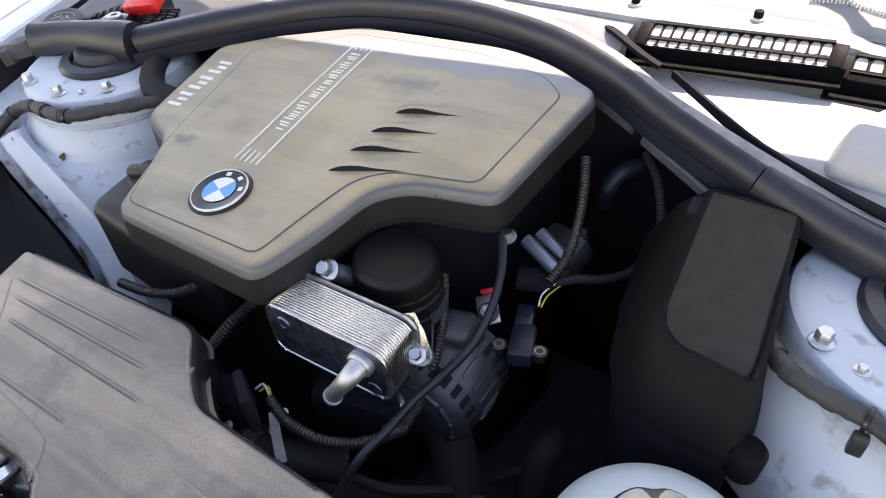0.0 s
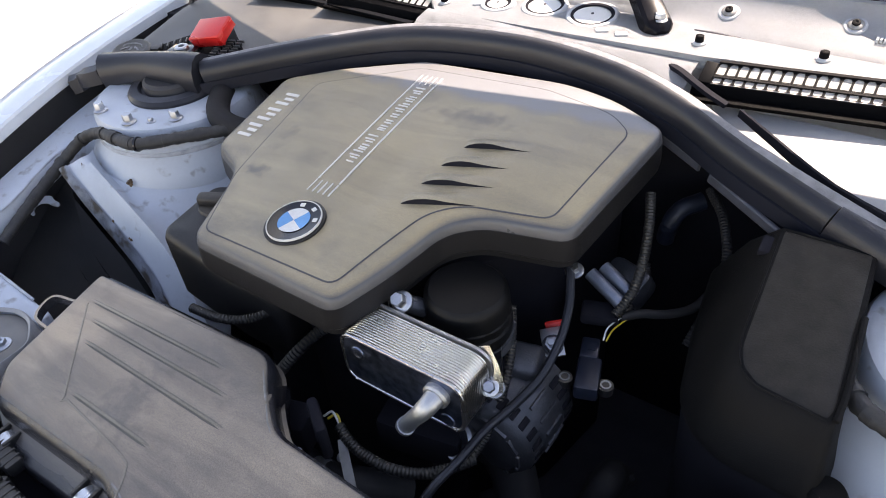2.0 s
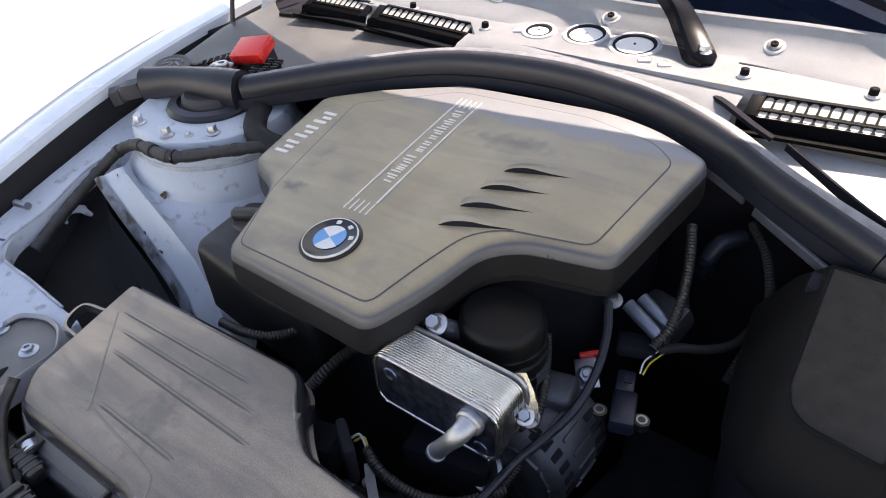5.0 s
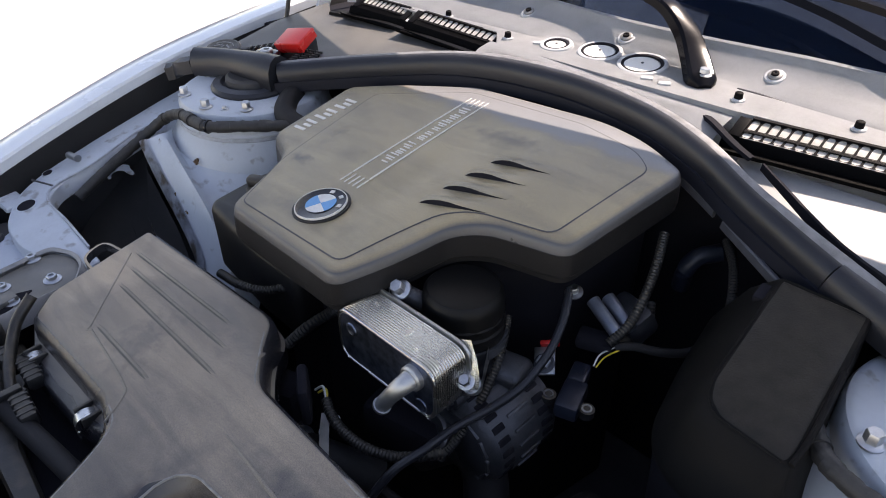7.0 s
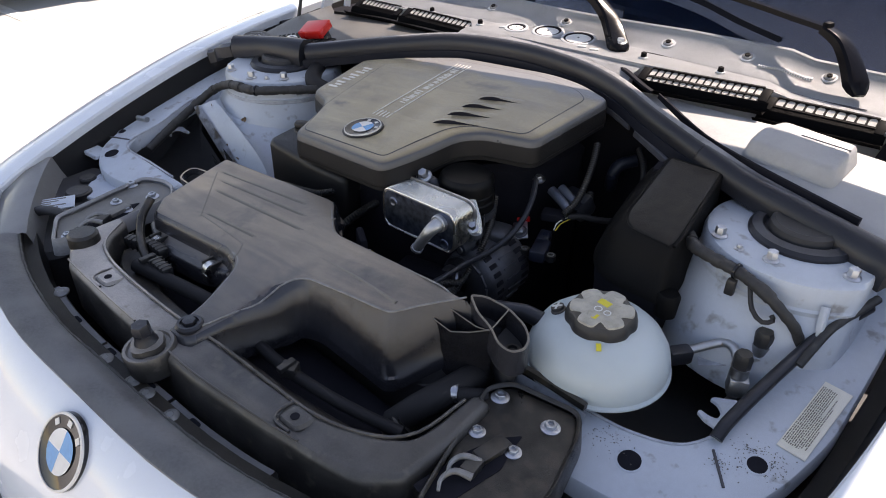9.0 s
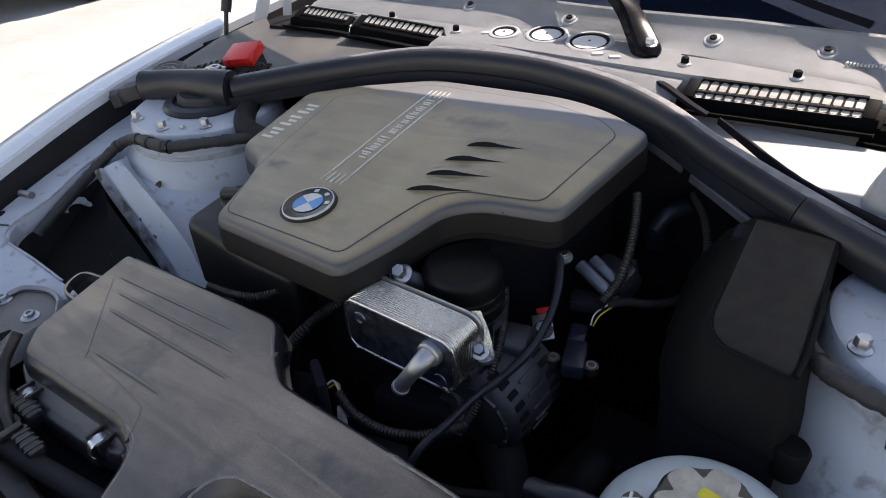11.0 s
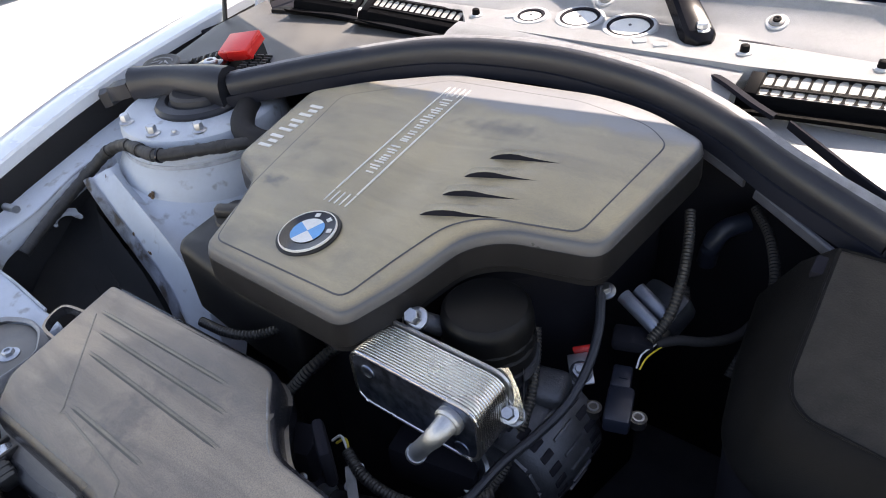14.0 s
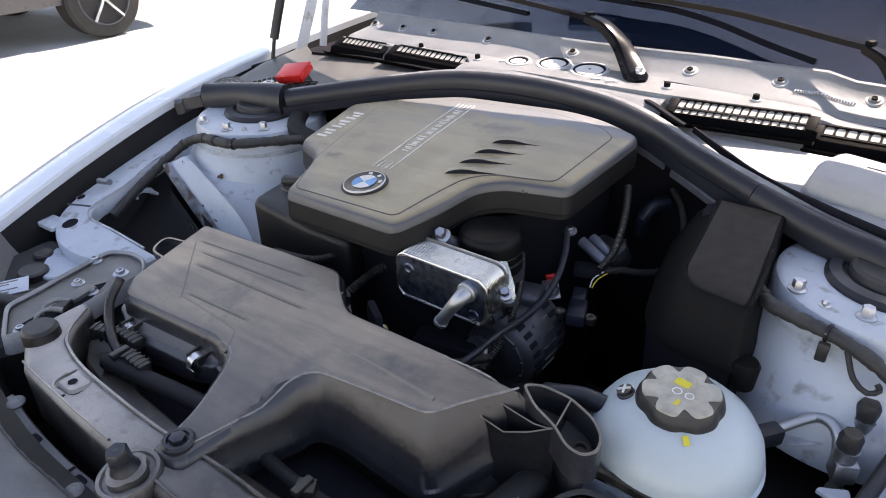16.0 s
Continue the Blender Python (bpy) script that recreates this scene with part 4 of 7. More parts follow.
part("groove", grid_sheet([[lp[i % len(gl)] for lp in edges] for i in range(len(gl) + 1)]), "void", cover, "dark parting groove")
bz = (-0.105, 0.889)
bm_m = aim((*bz, cover_top(*bz) + 0.0010), (-0.062, -0.13, 1))
# The dish is darkened to paint the shading round the badge.
part("badge_well", lathe([(0.0350, -0.001), (0.0346, 0.0008), (0.0335, 0.0010), (0.0, 0.0008)], 48, bm_m), "cover_side", cover, "shallow dished ring round the badge")
badge = part("badge", lathe([(0.0312, 0), (0.0312, 0.0022), (0.0300, 0.0032), (0.0290, 0.0028), (0.0, 0.0028)], 48, bm_m), "black_gloss", cover, "round black badge with blue and white quarters")
part("badge_rim", lathe([(0.0314, 0.0015), (0.0312, 0.0036), (0.0302, 0.0040), (0.0298, 0.0020)], 48, bm_m), "silver", badge)
quarters(bm_m, 0.0185, badge, z=0.0034)


def flat_bar(x0, y0, x1, y1, width, lift=0.0022, mat="silver", name="printed_bar", top=cover_top, parent=None, thick=0.0012):
    d = Vector((x1 - x0, y1 - y0))
    n = Vector((-d.y, d.x)).normalized() * width / 2
    cuts = max(1, int(d.length / 0.02))
    left = [(x0 + d.x * i / cuts + n.x, y0 + d.y * i / cuts + n.y) for i in range(cuts + 1)]
    right = [(x0 + d.x * i / cuts - n.x, y0 + d.y * i / cuts - n.y) for i in range(cuts + 1)]
    return part(name, slab(right + left[::-1], lambda x, y: top(x, y) + lift, [(0.0002, 0), (0, 0.0003)], lambda x, y: top(x, y) + lift - thick), mat, parent or cover)


def stripe_x(k, y):
    """The place across the lettering band, k from 0 at one stripe to 1 at the other."""
    return -0.129 + 0.0315 * k - 0.042 * (y - 0.936)


for k in (0, 1):
    flat_bar(stripe_x(k, 0.957), 0.957, stripe_x(k, 1.158), 1.158, 0.0021)
for i in range(5):
    for y in (0.936, 1.160):
        flat_bar(stripe_x(i / 4, y), y, stripe_x(i / 4, y + 0.019), y + 0.019, 0.0015)
# the word between the stripes as plain bars
y = 1.152
for i, w in enumerate((4.6, 5.6, 1.2, 4.4, 4.6, 4.8, 5.6, 4.6, 2.8, 0, 4.6, 4.6, 2.8, 4.8, 4.8)):
    if not w:
        y -= 0.008
        continue
    w *= 0.00190
    tall = 0.46 if i in (0, 2, 4, 10, 13) else 0.34
    for dy in (0.0009, w - 0.0009) if w > 0.003 else (w / 2,):
        flat_bar(stripe_x(0.72 - tall, y - dy), y - dy, stripe_x(0.72, y - dy), y - dy, 0.0017, name="word_bar")
    y -= w + 0.0028
for y in (1.076, 1.040, 1.004):
    for d in (-0.0105, 0.0, 0.0105):
        x = -0.3035 + (0.007 if d == 0 else 0)
        flat_bar(x, y + d, -0.2815, y + d, 0.0048, lift=0.0012, name="mark_bar")
# louvres: a low wedge whose upright front face carries shade as near-black colour
for x0, y0, x1, y1 in ((0.003, 1.058, 0.080, 1.074), (-0.004, 1.022, 0.073, 1.040), (-0.008, 0.989, 0.074, 1.009), (-0.011, 0.955, 0.072, 0.980)):
    d = Vector((x1 - x0, y1 - y0))
    n = Vector((-d.y, d.x)).normalized()
    rise = [(0.0, 0.0004), (0.08, 0.0036), (0.18, 0.0056), (0.30, 0.0064), (0.42, 0.0058), (0.56, 0.0036), (0.76, 0.0016), (1.0, 0.0002)]
    face, roof = bmesh.new(), []
    low, high = [], []
    for t, h in rise:
        p = Vector((x0, y0)) + d * t 
        q = p + n * 0.0012
        z = cover_top(*p) + 0.0008
        low.append((p.x, p.y, z))
        high.append((q.x, q.y, z + h))
        r = p + n * 0.020
        roof.append([(q.x, q.y, z + h), (q.x + n.x * 0.001, q.y + n.y * 0.001, z + h + 0.0002), (p.x + n.x * 0.011, p.y + n.y * 0.011, cover_top(p.x + n.x * 0.011, p.y + n.y * 0.011) + 0.0014 + h * 0.42), (r.x, r.y, cover_top(*r) + 0.0006)])
    part("louvre", grid_sheet([[a, b] for a, b in zip(low, high)]), "slot", cover, "upright face of the louvre, near-black for its shade")
    part("louvre_roof", grid_sheet(roof), "cover", cover)
# lower shoulder with the oil filler
SH = [(-0.325, 0.862), (-0.315, 0.850), (-0.18, 0.835), (-0.10, 0.835), (-0.10, 0.95), (-0.30, 0.965), (-0.330, 0.95)]
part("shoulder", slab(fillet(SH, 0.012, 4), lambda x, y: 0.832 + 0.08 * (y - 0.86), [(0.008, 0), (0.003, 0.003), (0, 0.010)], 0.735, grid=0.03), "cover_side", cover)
fc = thing("oil_filler_cap", (-0.292, 0.925, 0.82), "black plastic oil filler cap with a grip bar", "cap")
fm = Matrix.Translation((-0.292, 0.925, 0))
part("cap_body", lathe([(0.028, 0.818), (0.028, 0.834), (0.0255, 0.838), (0.0, 0.838)], 32, fm, teeth=16, depth=0.04), "plastic", fc)
part("grip_bar", block(0.052, 0.017, 0.016, Matrix.Translation((-0.292, 0.925, 0.844)) @ Matrix.Rotation(0.5, 4, "Z"), 0.006, 3), "plastic", fc)
# engine under the cover
eng = thing("engine_block", (-0.07, 1.0, 0.38), "dark engine block under its plastic cover", "engine")
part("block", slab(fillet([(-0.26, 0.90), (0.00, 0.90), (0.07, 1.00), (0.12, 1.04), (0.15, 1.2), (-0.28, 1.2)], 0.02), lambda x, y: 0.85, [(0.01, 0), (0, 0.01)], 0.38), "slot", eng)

# ---- air filter housing ----
CREST = [(0.026, 0.590), (0.040, 0.609), (0.056, 0.620), (0.076, 0.622), (0.190, 0.626), (0.208, 0.630), (0.241, 0.666), (0.272, 0.700), (0.30, 0.735)]


def lid_top(x, y):
    z = 0.0682 * x + 0.1859 * y + 0.6949
    z += 0.008 * math.exp(-((x - 0.16) / 0.10) ** 2 - ((y - 0.67) / 0.05) ** 2)
    if x > 0.024:
        for (xa, ya), (xb, yb) in zip(CREST, CREST[1:]):
            if xa <= x <= xb:
                yc = ya + (yb - ya) * (x - xa) / (xb - xa)
                z -= 1.6 * max(0.0, min(0.03, yc - y)) * min(1.0, (x - 0.024) / 0.04)
    if x > -0.18:
        z -= 0.25 * max(0.0, y - (0.775 - 0.30 * min(0.16, x + 0.18))) * (1.0 if x < -0.02 else 0.0)
    return z


LID = [(-0.344, 0.776, 0.012), (-0.056, 0.784, 0.02), (-0.012, 0.738, 0.02), (0.018, 0.717, 0.012), (0.162, 0.706), (0.285, 0.702, 0.02), (0.298, 0.690, 0.02), (0.272, 0.690, 0.012), (0.219, 0.607, 0.012), (0.090, 0.611, 0.02), (0.052, 0.606, 0.02),
       (0.040, 0.560, 0.02), (0.030, 0.520, 0.01), (0.010, 0.460, 0.012), (-0.036, 0.452, 0.012), (-0.040, 0.515, 0.01), (-0.066, 0.588, 0.02), (-0.112, 0.603, 0.01), (-0.309, 0.601, 0.01), (-0.340, 0.635, 0.01)]
air = thing("air_filter_housing", (-0.02, 0.64, 0.60), "dusty black plastic air filter housing across the front", "air filter")
crest_line = [tuple(Vector(a).lerp(Vector(b), i / n)) for a, b, n in [(a, b, max(1, int((Vector(b) - Vector(a)).length / 0.006))) for a, b in zip(CREST, CREST[1:])] for i in range(n)]
crest_line += [(-0.18 + 0.16 * i / 24, 0.775 - 0.048 * i / 24) for i in range(25)]
lid = part("lid", slab(fillet(LID, 0.01, 4), lid_top, [(0.0085, 0), (0.0065, 0.0005), (0.0015, 0.0045), (0, 0.009), (-0.002, 0.030), (-0.006, 0.031), (-0.0065, 0.040)], lambda x, y: lid_top(x, y) - 0.050, grid=0.012, along=crest_line), "airbox", air, angle=42)
part("lower_shell", slab(fillet([(-0.325, 0.750), (-0.06, 0.755), (0.02, 0.70), (0.28, 0.685), (0.25, 0.635), (0.06, 0.635), (-0.10, 0.625), (-0.305, 0.620)], 0.02), lambda x, y: lid_top(x, y) - 0.06, [(0, 0)], 0.62), "plastic_matt", air)
# stepped panel, creases and ribs on the lid
for (x0, y0), (x1, y1) in (((-0.311, 0.741), (-0.083, 0.743)), ((-0.286, 0.722), (-0.058, 0.721)), ((-0.268, 0.699), (-0.035, 0.694)), ((-0.22, 0.65), (-0.091, 0.648))):
    part("rib", tube([(x0 + (x1 - x0) * k / 6, y0 + (y1 - y0) * k / 6, lid_top(x0 + (x1 - x0) * k / 6, y0 + (y1 - y0) * k / 6)) for k in range(7)], lambda u: 0.0006 + 0.0016 * min(1, 14 * u, 14 * (1 - u)), step=0.005, section=[(-1, -0.30), (-0.5, 0.35), (0, 0.5), (0.5, 0.35), (1, -0.30)]), "airbox_rib", air)
    # A dark line beside each rib paints its shadow.
    part("rib_shade", tube([(x0 + (x1 - x0) * k / 6, y0 - 0.0028 + (y1 - y0) * k / 6, lid_top(x0 + (x1 - x0) * k / 6, y0 - 0.0028 + (y1 - y0) * k / 6) - 0.0002) for k in range(7)], lambda u: 0.0004 + 0.0011 * min(1, 14 * u, 14 * (1 - u)), step=0.005, section=[(-1, -0.5), (-0.6, 0.3), (0.6, 0.3), (1, -0.5)]), "cowl_dark", air)
part("rib", tube([(x, y, lid_top(x, y)) for x, y in ((0.040, 0.661), (0.12, 0.653), (0.200, 0.644))], lambda u: 0.0008 + 0.0030 * u, step=0.01, section=[(-1, -0.30), (-0.5, 0.3), (0, 0.4), (0.5, 0.3), (1, -0.30)]), "airbox_rib", air)
part("crease", tube([(x, y, lid_top(x, y) - 0.0006) for x, y in [(-0.314, 0.734), (-0.227, 0.643), (-0.219, 0.641), (-0.111, 0.629), (-0.091, 0.62), (-0.076, 0.594)]], 0.0015, 8, 0.006), "airbox_rib", air, "raised crease line", angle=80)
# Thin pale rods paint the highlights along the crest and edges.
part("crest", tube([(x, y, lid_top(x, y) + 0.0004) for x, y in ((-0.006, 0.470), (0.006, 0.495), (0.020, 0.525), (0.029, 0.560), (0.032, 0.592), (0.041, 0.610), (0.057, 0.6205), (0.076, 0.6225), (0.130, 0.6245), (0.190, 0.6265), (0.207, 0.631), (0.225, 0.650), (0.241, 0.667), (0.268, 0.697))], 0.0012, 8, 0.012), "worn", air, "raised crest line drawn pale as its highlight")
part("edge_highlight", tube([(x, y, lid_top(x, y) - 0.0008) for x, y in ((-0.094, 0.606), (-0.073, 0.601), (-0.055, 0.580), (-0.034, 0.520), (-0.029, 0.475))], 0.0012, 6, 0.008), "worn", air, "pale highlight along the edge of the snorkel")
part("rubber_grommet", join(lathe([(0.018, 0.0), (0.018, 0.004), (0.0155, 0.007), (0.012, 0.007), (0.011, 0.004), (0.0, 0.004)], 32, Matrix.Translation((-0.012, 0.480, lid_top(-0.012, 0.480)))),
                           lathe([(0.009, 0.004), (0.009, 0.010), (0.0, 0.011)], 6, Matrix.Translation((-0.012, 0.480, lid_top(-0.012, 0.480))))), "rubber", air, "black rubber grommet with a plug")
# twin-chamber outlet
ring = fillet([(0.268, 0.702), (0.284, 0.717), (0.313, 0.725), (0.342, 0.721), (0.358, 0.708), (0.362, 0.690), (0.352, 0.674), (0.334, 0.672), (0.316, 0.683), (0.290, 0.688)], 0.008, 4)
if area2(ring) < 0:
    ring = ring[::-1]


def outlet_z(x, y):
    return 0.844 - 0.32 * (x - 0.284) + 0.10 * (y - 0.715)


loops = [[(x, y, outlet_z(x, y) + h) for x, y in lp] for lp, h in ((inset(ring, -0.001), -0.036), (ring, 0.0), (inset(ring, 0.003), 0.0), (inset(ring, 0.004), -0.034))]
part("outlet_wall", grid_sheet([[lp[i % len(ring)] for lp in loops] for i in range(len(ring) + 1)]), "airbox", air, "open outlet duct with thin walls")
rim = [(x, y, outlet_z(x, y)) for x, y in inset(ring, 0.0015)]
part("outlet_rim", tube(rim + rim[:1], 0.0009, 6, 0.01), "airbox_rib", air, "top edge of the outlet, paler for its highlight")
part("outlet_divider", grid_sheet([[(0.313, 0.724, outlet_z(0.313, 0.724) - 0.001), (0.313, 0.724, 0.805)], [(0.316, 0.684, outlet_z(0.316, 0.684) - 0.001), (0.316, 0.684, 0.800)]], 0.003), "airbox", air)
part("divider_edge", tube([(0.3145, 0.723, outlet_z(0.3145, 0.723)), (0.3175, 0.685, outlet_z(0.3175, 0.685))], 0.0010, 6, 0.01), "airbox_rib", air)
part("outlet_floor", slab(inset(ring, 0.0015), lambda x, y: outlet_z(x, y) - 0.028, [(0, 0)], lambda x, y: outlet_z(x, y) - 0.034), "plastic_matt", air)
part("floor_boss", lathe([(0.010, -0.002), (0.010, 0.006), (0.006, 0.007), (0.0055, 0.003), (0.0, 0.003)], 20, Matrix.Translation((0.340, 0.698, outlet_z(0.340, 0.698) - 0.028))), "plastic", air)
part("outlet_neck", slab(inset(ring, 0.008), lambda x, y: outlet_z(x, y) - 0.032, [(0, 0), (0.006, 0.05)], 0.70), "plastic_matt", air)
for top in ([(0.226, 0.664, 0.829), (0.272, 0.662, 0.815), (0.316, 0.683, 0.828)], [(0.248, 0.680, 0.834), (0.296, 0.681, 0.824), (0.318, 0.684, 0.828)]):
    fin = part("stiffening_fin", grid_sheet([[p, (p[0], p[1], p[2] - 0.075)] for p in top], 0.002), "airbox", air)
    part("fin_edge", tube(top, 0.0008, 6, 0.02), "airbox_rib", fin, "fin top edge, paler for its highlight")
part("edge_highlight", tube([(x, y, lid_top(x, y) - 0.0012) for x, y in ((-0.052, 0.764), (-0.012, 0.730), (0.016, 0.709), (0.060, 0.704), (0.162, 0.698), (0.240, 0.695), (0.284, 0.694))], 0.0012, 6, 0.012), "worn", air, "pale highlight along the rear edge of the lid")
# flange of the lower shell with spring clips
def flange_top(x, y):
    return lid_top(x, y) - 0.026 - 0.35 * max(0.0, 0.600 - y)


part("shell_flange", slab(fillet([(-0.334, 0.640), (-0.330, 0.604), (-0.266, 0.577), (-0.150, 0.580), (-0.098, 0.590), (-0.090, 0.612)], 0.006), flange_top, [(0.003, 0), (0.001, 0.001), (0, 0.004)], lambda x, y: flange_top(x, y) - 0.030, grid=0.02), "airbox", air, "dusty flange of the lower shell")
for x, y in ((-0.276, 0.582), (-0.132, 0.586)):
    z = flange_top(x, y)
    part("spring_clip", tube([(x + 0.004, y + 0.016, z + 0.004), (x + 0.002, y + 0.007, z + 0.009), (x, y - 0.003, z + 0.008), (x - 0.001, y - 0.008, z + 0.001), (x - 0.001, y - 0.009, z - 0.020)], 0.0065, section=[(-1, -0.12), (1, -0.12), (1, 0.12), (-1, 0.12)], step=0.003), "plate", air, "bent steel spring clip")
    part("clip_bracket", join(block(0.004, 0.020, 0.012, Matrix.Translation((x + 0.011, y + 0.006, z + 0.006)), 0.001), block(0.004, 0.020, 0.012, Matrix.Translation((x - 0.009, y + 0.006, z + 0.006)), 0.001)), "plastic", air)
part("hook_lug", tube([(-0.335, 0.690, 0.790), (-0.366, 0.694, 0.793), (-0.373, 0.722, 0.797), (-0.340, 0.732, 0.797)], 0.0042, section=[(-0.4, -1.4), (0.4, -1.4), (0.4, 1.4), (-0.4, 1.4)], step=0.006), "airbox", air, "thin moulded loop")
for x, y in ((-0.336, 0.776), (-0.340, 0.754)):
    w = bmesh.new()
    z = lid_top(x, y)
    f = w.faces.new([w.verts.new(p) for p in ((x + 0.012, y - 0.002, z - 0.001), (x - 0.002, y + 0.002, z - 0.030), (x - 0.024, y + 0.008, z - 0.014), (x - 0.030, y + 0.009, z + 0.006))])
    bmesh.ops.solidify(w, geom=[f], thickness=0.0025)
    part("pointed_lug", w, "airbox", air)

# ---- front carrier ----
carrier = thing("radiator_carrier", (0, 0.47, 0.70), "grey plastic radiator carrier beam across the nose", "carrier")
BEAM = [(-0.372, 0.580), (-0.345, 0.572), (-0.325, 0.537), (-0.295, 0.512), (-0.240, 0.498), (-0.177, 0.491), (-0.054, 0.487), (0.047, 0.491), (0.144, 0.489), (0.226, 0.491), (0.249, 0.497), (0.294, 0.514), (0.321, 0.536), (0.327, 0.562), (0.330, 0.640),
        (0.355, 0.640), (0.358, 0.550), (0.352, 0.490), (0.315, 0.460), (0.254, 0.447), (0.173, 0.438), (0.054, 0.431), (-0.010, 0.434), (-0.088, 0.438), (-0.173, 0.442), (-0.230, 0.447), (-0.295, 0.452), (-0.350, 0.480), (-0.372, 0.530)]


def beam_top(x, y):
    return 0.775 - 0.06 * max(0, abs(x) - 0.26) - 0.004 * math.sin(max(0.0, min(1.0, (y - 0.445) / 0.035)) * math.pi)


part("beam", slab(fillet(BEAM, 0.012, 3), beam_top, [(0.010, 0), (0.006, 0.0008), (0.001, 0.006), (-0.001, 0.012)], lambda x, y: 0.690, grid=0.012), "carrier", carrier)
part("air_guide", slab(fillet([(-0.37, 0.59), (-0.28, 0.535), (0.10, 0.48), (0.30, 0.49), (0.32, 0.60), (-0.33, 0.66)], 0.01), lambda x, y: 0.722 - 0.25 * (y - 0.50), [(0.003, 0), (0, 0.003)], 0.65, grid=0.04), "slot", carrier, "dark plastic air guide panel")
part("lower_ledge", slab(fillet([(-0.366, 0.590), (-0.352, 0.560), (-0.290, 0.522), (-0.200, 0.503), (-0.054, 0.497), (0.144, 0.499), (0.240, 0.506), (0.310, 0.546), (0.296, 0.566), (0.230, 0.528), (0.130, 0.520), (-0.060, 0.520), (-0.180, 0.530), (-0.250, 0.552), (-0.320, 0.590)], 0.006), lambda x, y: 0.738 - 0.20 * (y - 0.50), [(0.003, 0), (0, 0.003)], 0.715, grid=0.04), "bracket_dark", carrier, "dusty ledge behind the beam")
part("beam_ridge", tube([(-0.345, 0.566, 0.771), (-0.322, 0.534, 0.773), (-0.293, 0.510, 0.774), (-0.240, 0.495, 0.776), (-0.170, 0.488, 0.7765), (-0.054, 0.484, 0.7765), (0.047, 0.488, 0.7765), (0.144, 0.486, 0.7765), (0.226, 0.488, 0.776), (0.290, 0.510, 0.773), (0.322, 0.548, 0.770), (0.330, 0.62, 0.770)], 0.0021, 8, 0.015), "carrier", carrier, "raised rear edge of the beam")
part("beam_ridge", tube([(-0.300, 0.457, 0.772), (-0.250, 0.452, 0.774), (-0.173, 0.447, 0.776), (-0.085, 0.443, 0.776)], 0.0017, 8, 0.015), "carrier", carrier)
part("beam_ridge", tube([(-0.005, 0.439, 0.776), (0.060, 0.437, 0.776), (0.173, 0.443, 0.776), (0.235, 0.450, 0.775)], 0.0017, 8, 0.015), "carrier", carrier)
for x, y in ((-0.205, 0.470), (0.207, 0.470)):
    z = beam_top(x, y)
    pad = part("mounting_pad", slab(fillet([(x - 0.018, y - 0.013), (x + 0.016, y - 0.013), (x + 0.022, y + 0.016), (x - 0.016, y + 0.016)], 0.009), lambda a, b: z + 0.005, [(0.003, 0), (0, 0.004)], z - 0.004), "carrier", carrier)
    part("pad_hole", lathe([(0.0055, 0.0054), (0.0055, 0.0058), (0.0, 0.0058)], 20, Matrix.Translation((x, y, z))), "slot", pad)
    part("pad_lip", tube([(x - 0.020, y + 0.016, z + 0.004), (x - 0.022, y - 0.006, z + 0.004), (x - 0.014, y - 0.017, z + 0.003), (x + 0.010, y - 0.018, z + 0.002)], 0.0022, 8, 0.006), "carrier", pad)
part("round_cap", lathe([(0.024, 0.0), (0.023, 0.016), (0.019, 0.020), (0.0, 0.0205)], 28, Matrix.Translation((-0.333, 0.498, 0.768))), "bracket_dark", carrier, "round black rubber buffer")
stop = thing("bonnet_buffer", (-0.027, 0.429, 0.770), "black rubber bonnet buffer on a round foot", "buffer")
sm = aim((-0.027, 0.429, 0.772), (-0.06, -0.10, 1))
part("foot", join(lathe([(0.033, -0.030), (0.034, 0.0), (0.032, 0.004), (0.028, 0.004), (0.026, 0.001), (0.018, 0.001)], 36, sm), lathe([(0.023, 0.0), (0.022, 0.009), (0.014, 0.012), (0.0, 0.012)], 24, sm, teeth=4, depth=0.12)), "carrier", stop)
part("stem", join(lathe([(0.0160, 0.008), (0.0148, 0.013), (0.0125, 0.016), (0.0118, 0.024), (0.0, 0.025)], 24, sm), lathe([(0.0118, 0.022), (0.0118, 0.036), (0.0106, 0.038), (0.0, 0.038)], 6, sm)), "rubber", stop)
part("stem_hole", lathe([(0.0022, 0.0380), (0.0022, 0.0384), (0.0, 0.0384)], 10, sm), "void", stop)

# headlamp brackets and latches
def bracket(poly, z, bolts, latch, label, mat="bracket"):
    b = thing("headlamp_bracket", (poly[0][0], poly[0][1], z - 0.03), label, "bracket", "headlamp brackets")
    p = fillet(poly, 0.014, 4)
    if area2(p) < 0:
        p = p[::-1]
    part("plate", slab(inset(p, 0.004), lambda x, y: z, [(0.004, 0), (0.001, 0.001), (0, 0.004)], z - 0.02, grid=0.04), mat, b)
    out = slab(p, lambda x, y: z + 0.008, [(0.006, 0.004), (0.004, 0.001), (0.002, 0), (0.0, 0.003), (-0.003, 0.030)], None, base=False)
    top = [f for f in out.faces if all(abs(v.co.z - (z + 0.004)) < 1e-4 for v in f.verts)]
    bmesh.ops.delete(out, geom=top, context="FACES_ONLY")
    part("raised_rim", out, "strip" if mat == "bracket" else mat, b, "rounded rim of the bracket")
    for q, small in bolts:
        bolt((*q, z), low=True, size=0.84 if not small else 0.72, label="zinc-plated flange bolt in the headlamp bracket")
    lx, ly, a = latch
    m = Matrix.Translation((lx, ly, z)) @ Matrix.Rotation(a, 4, "Z")
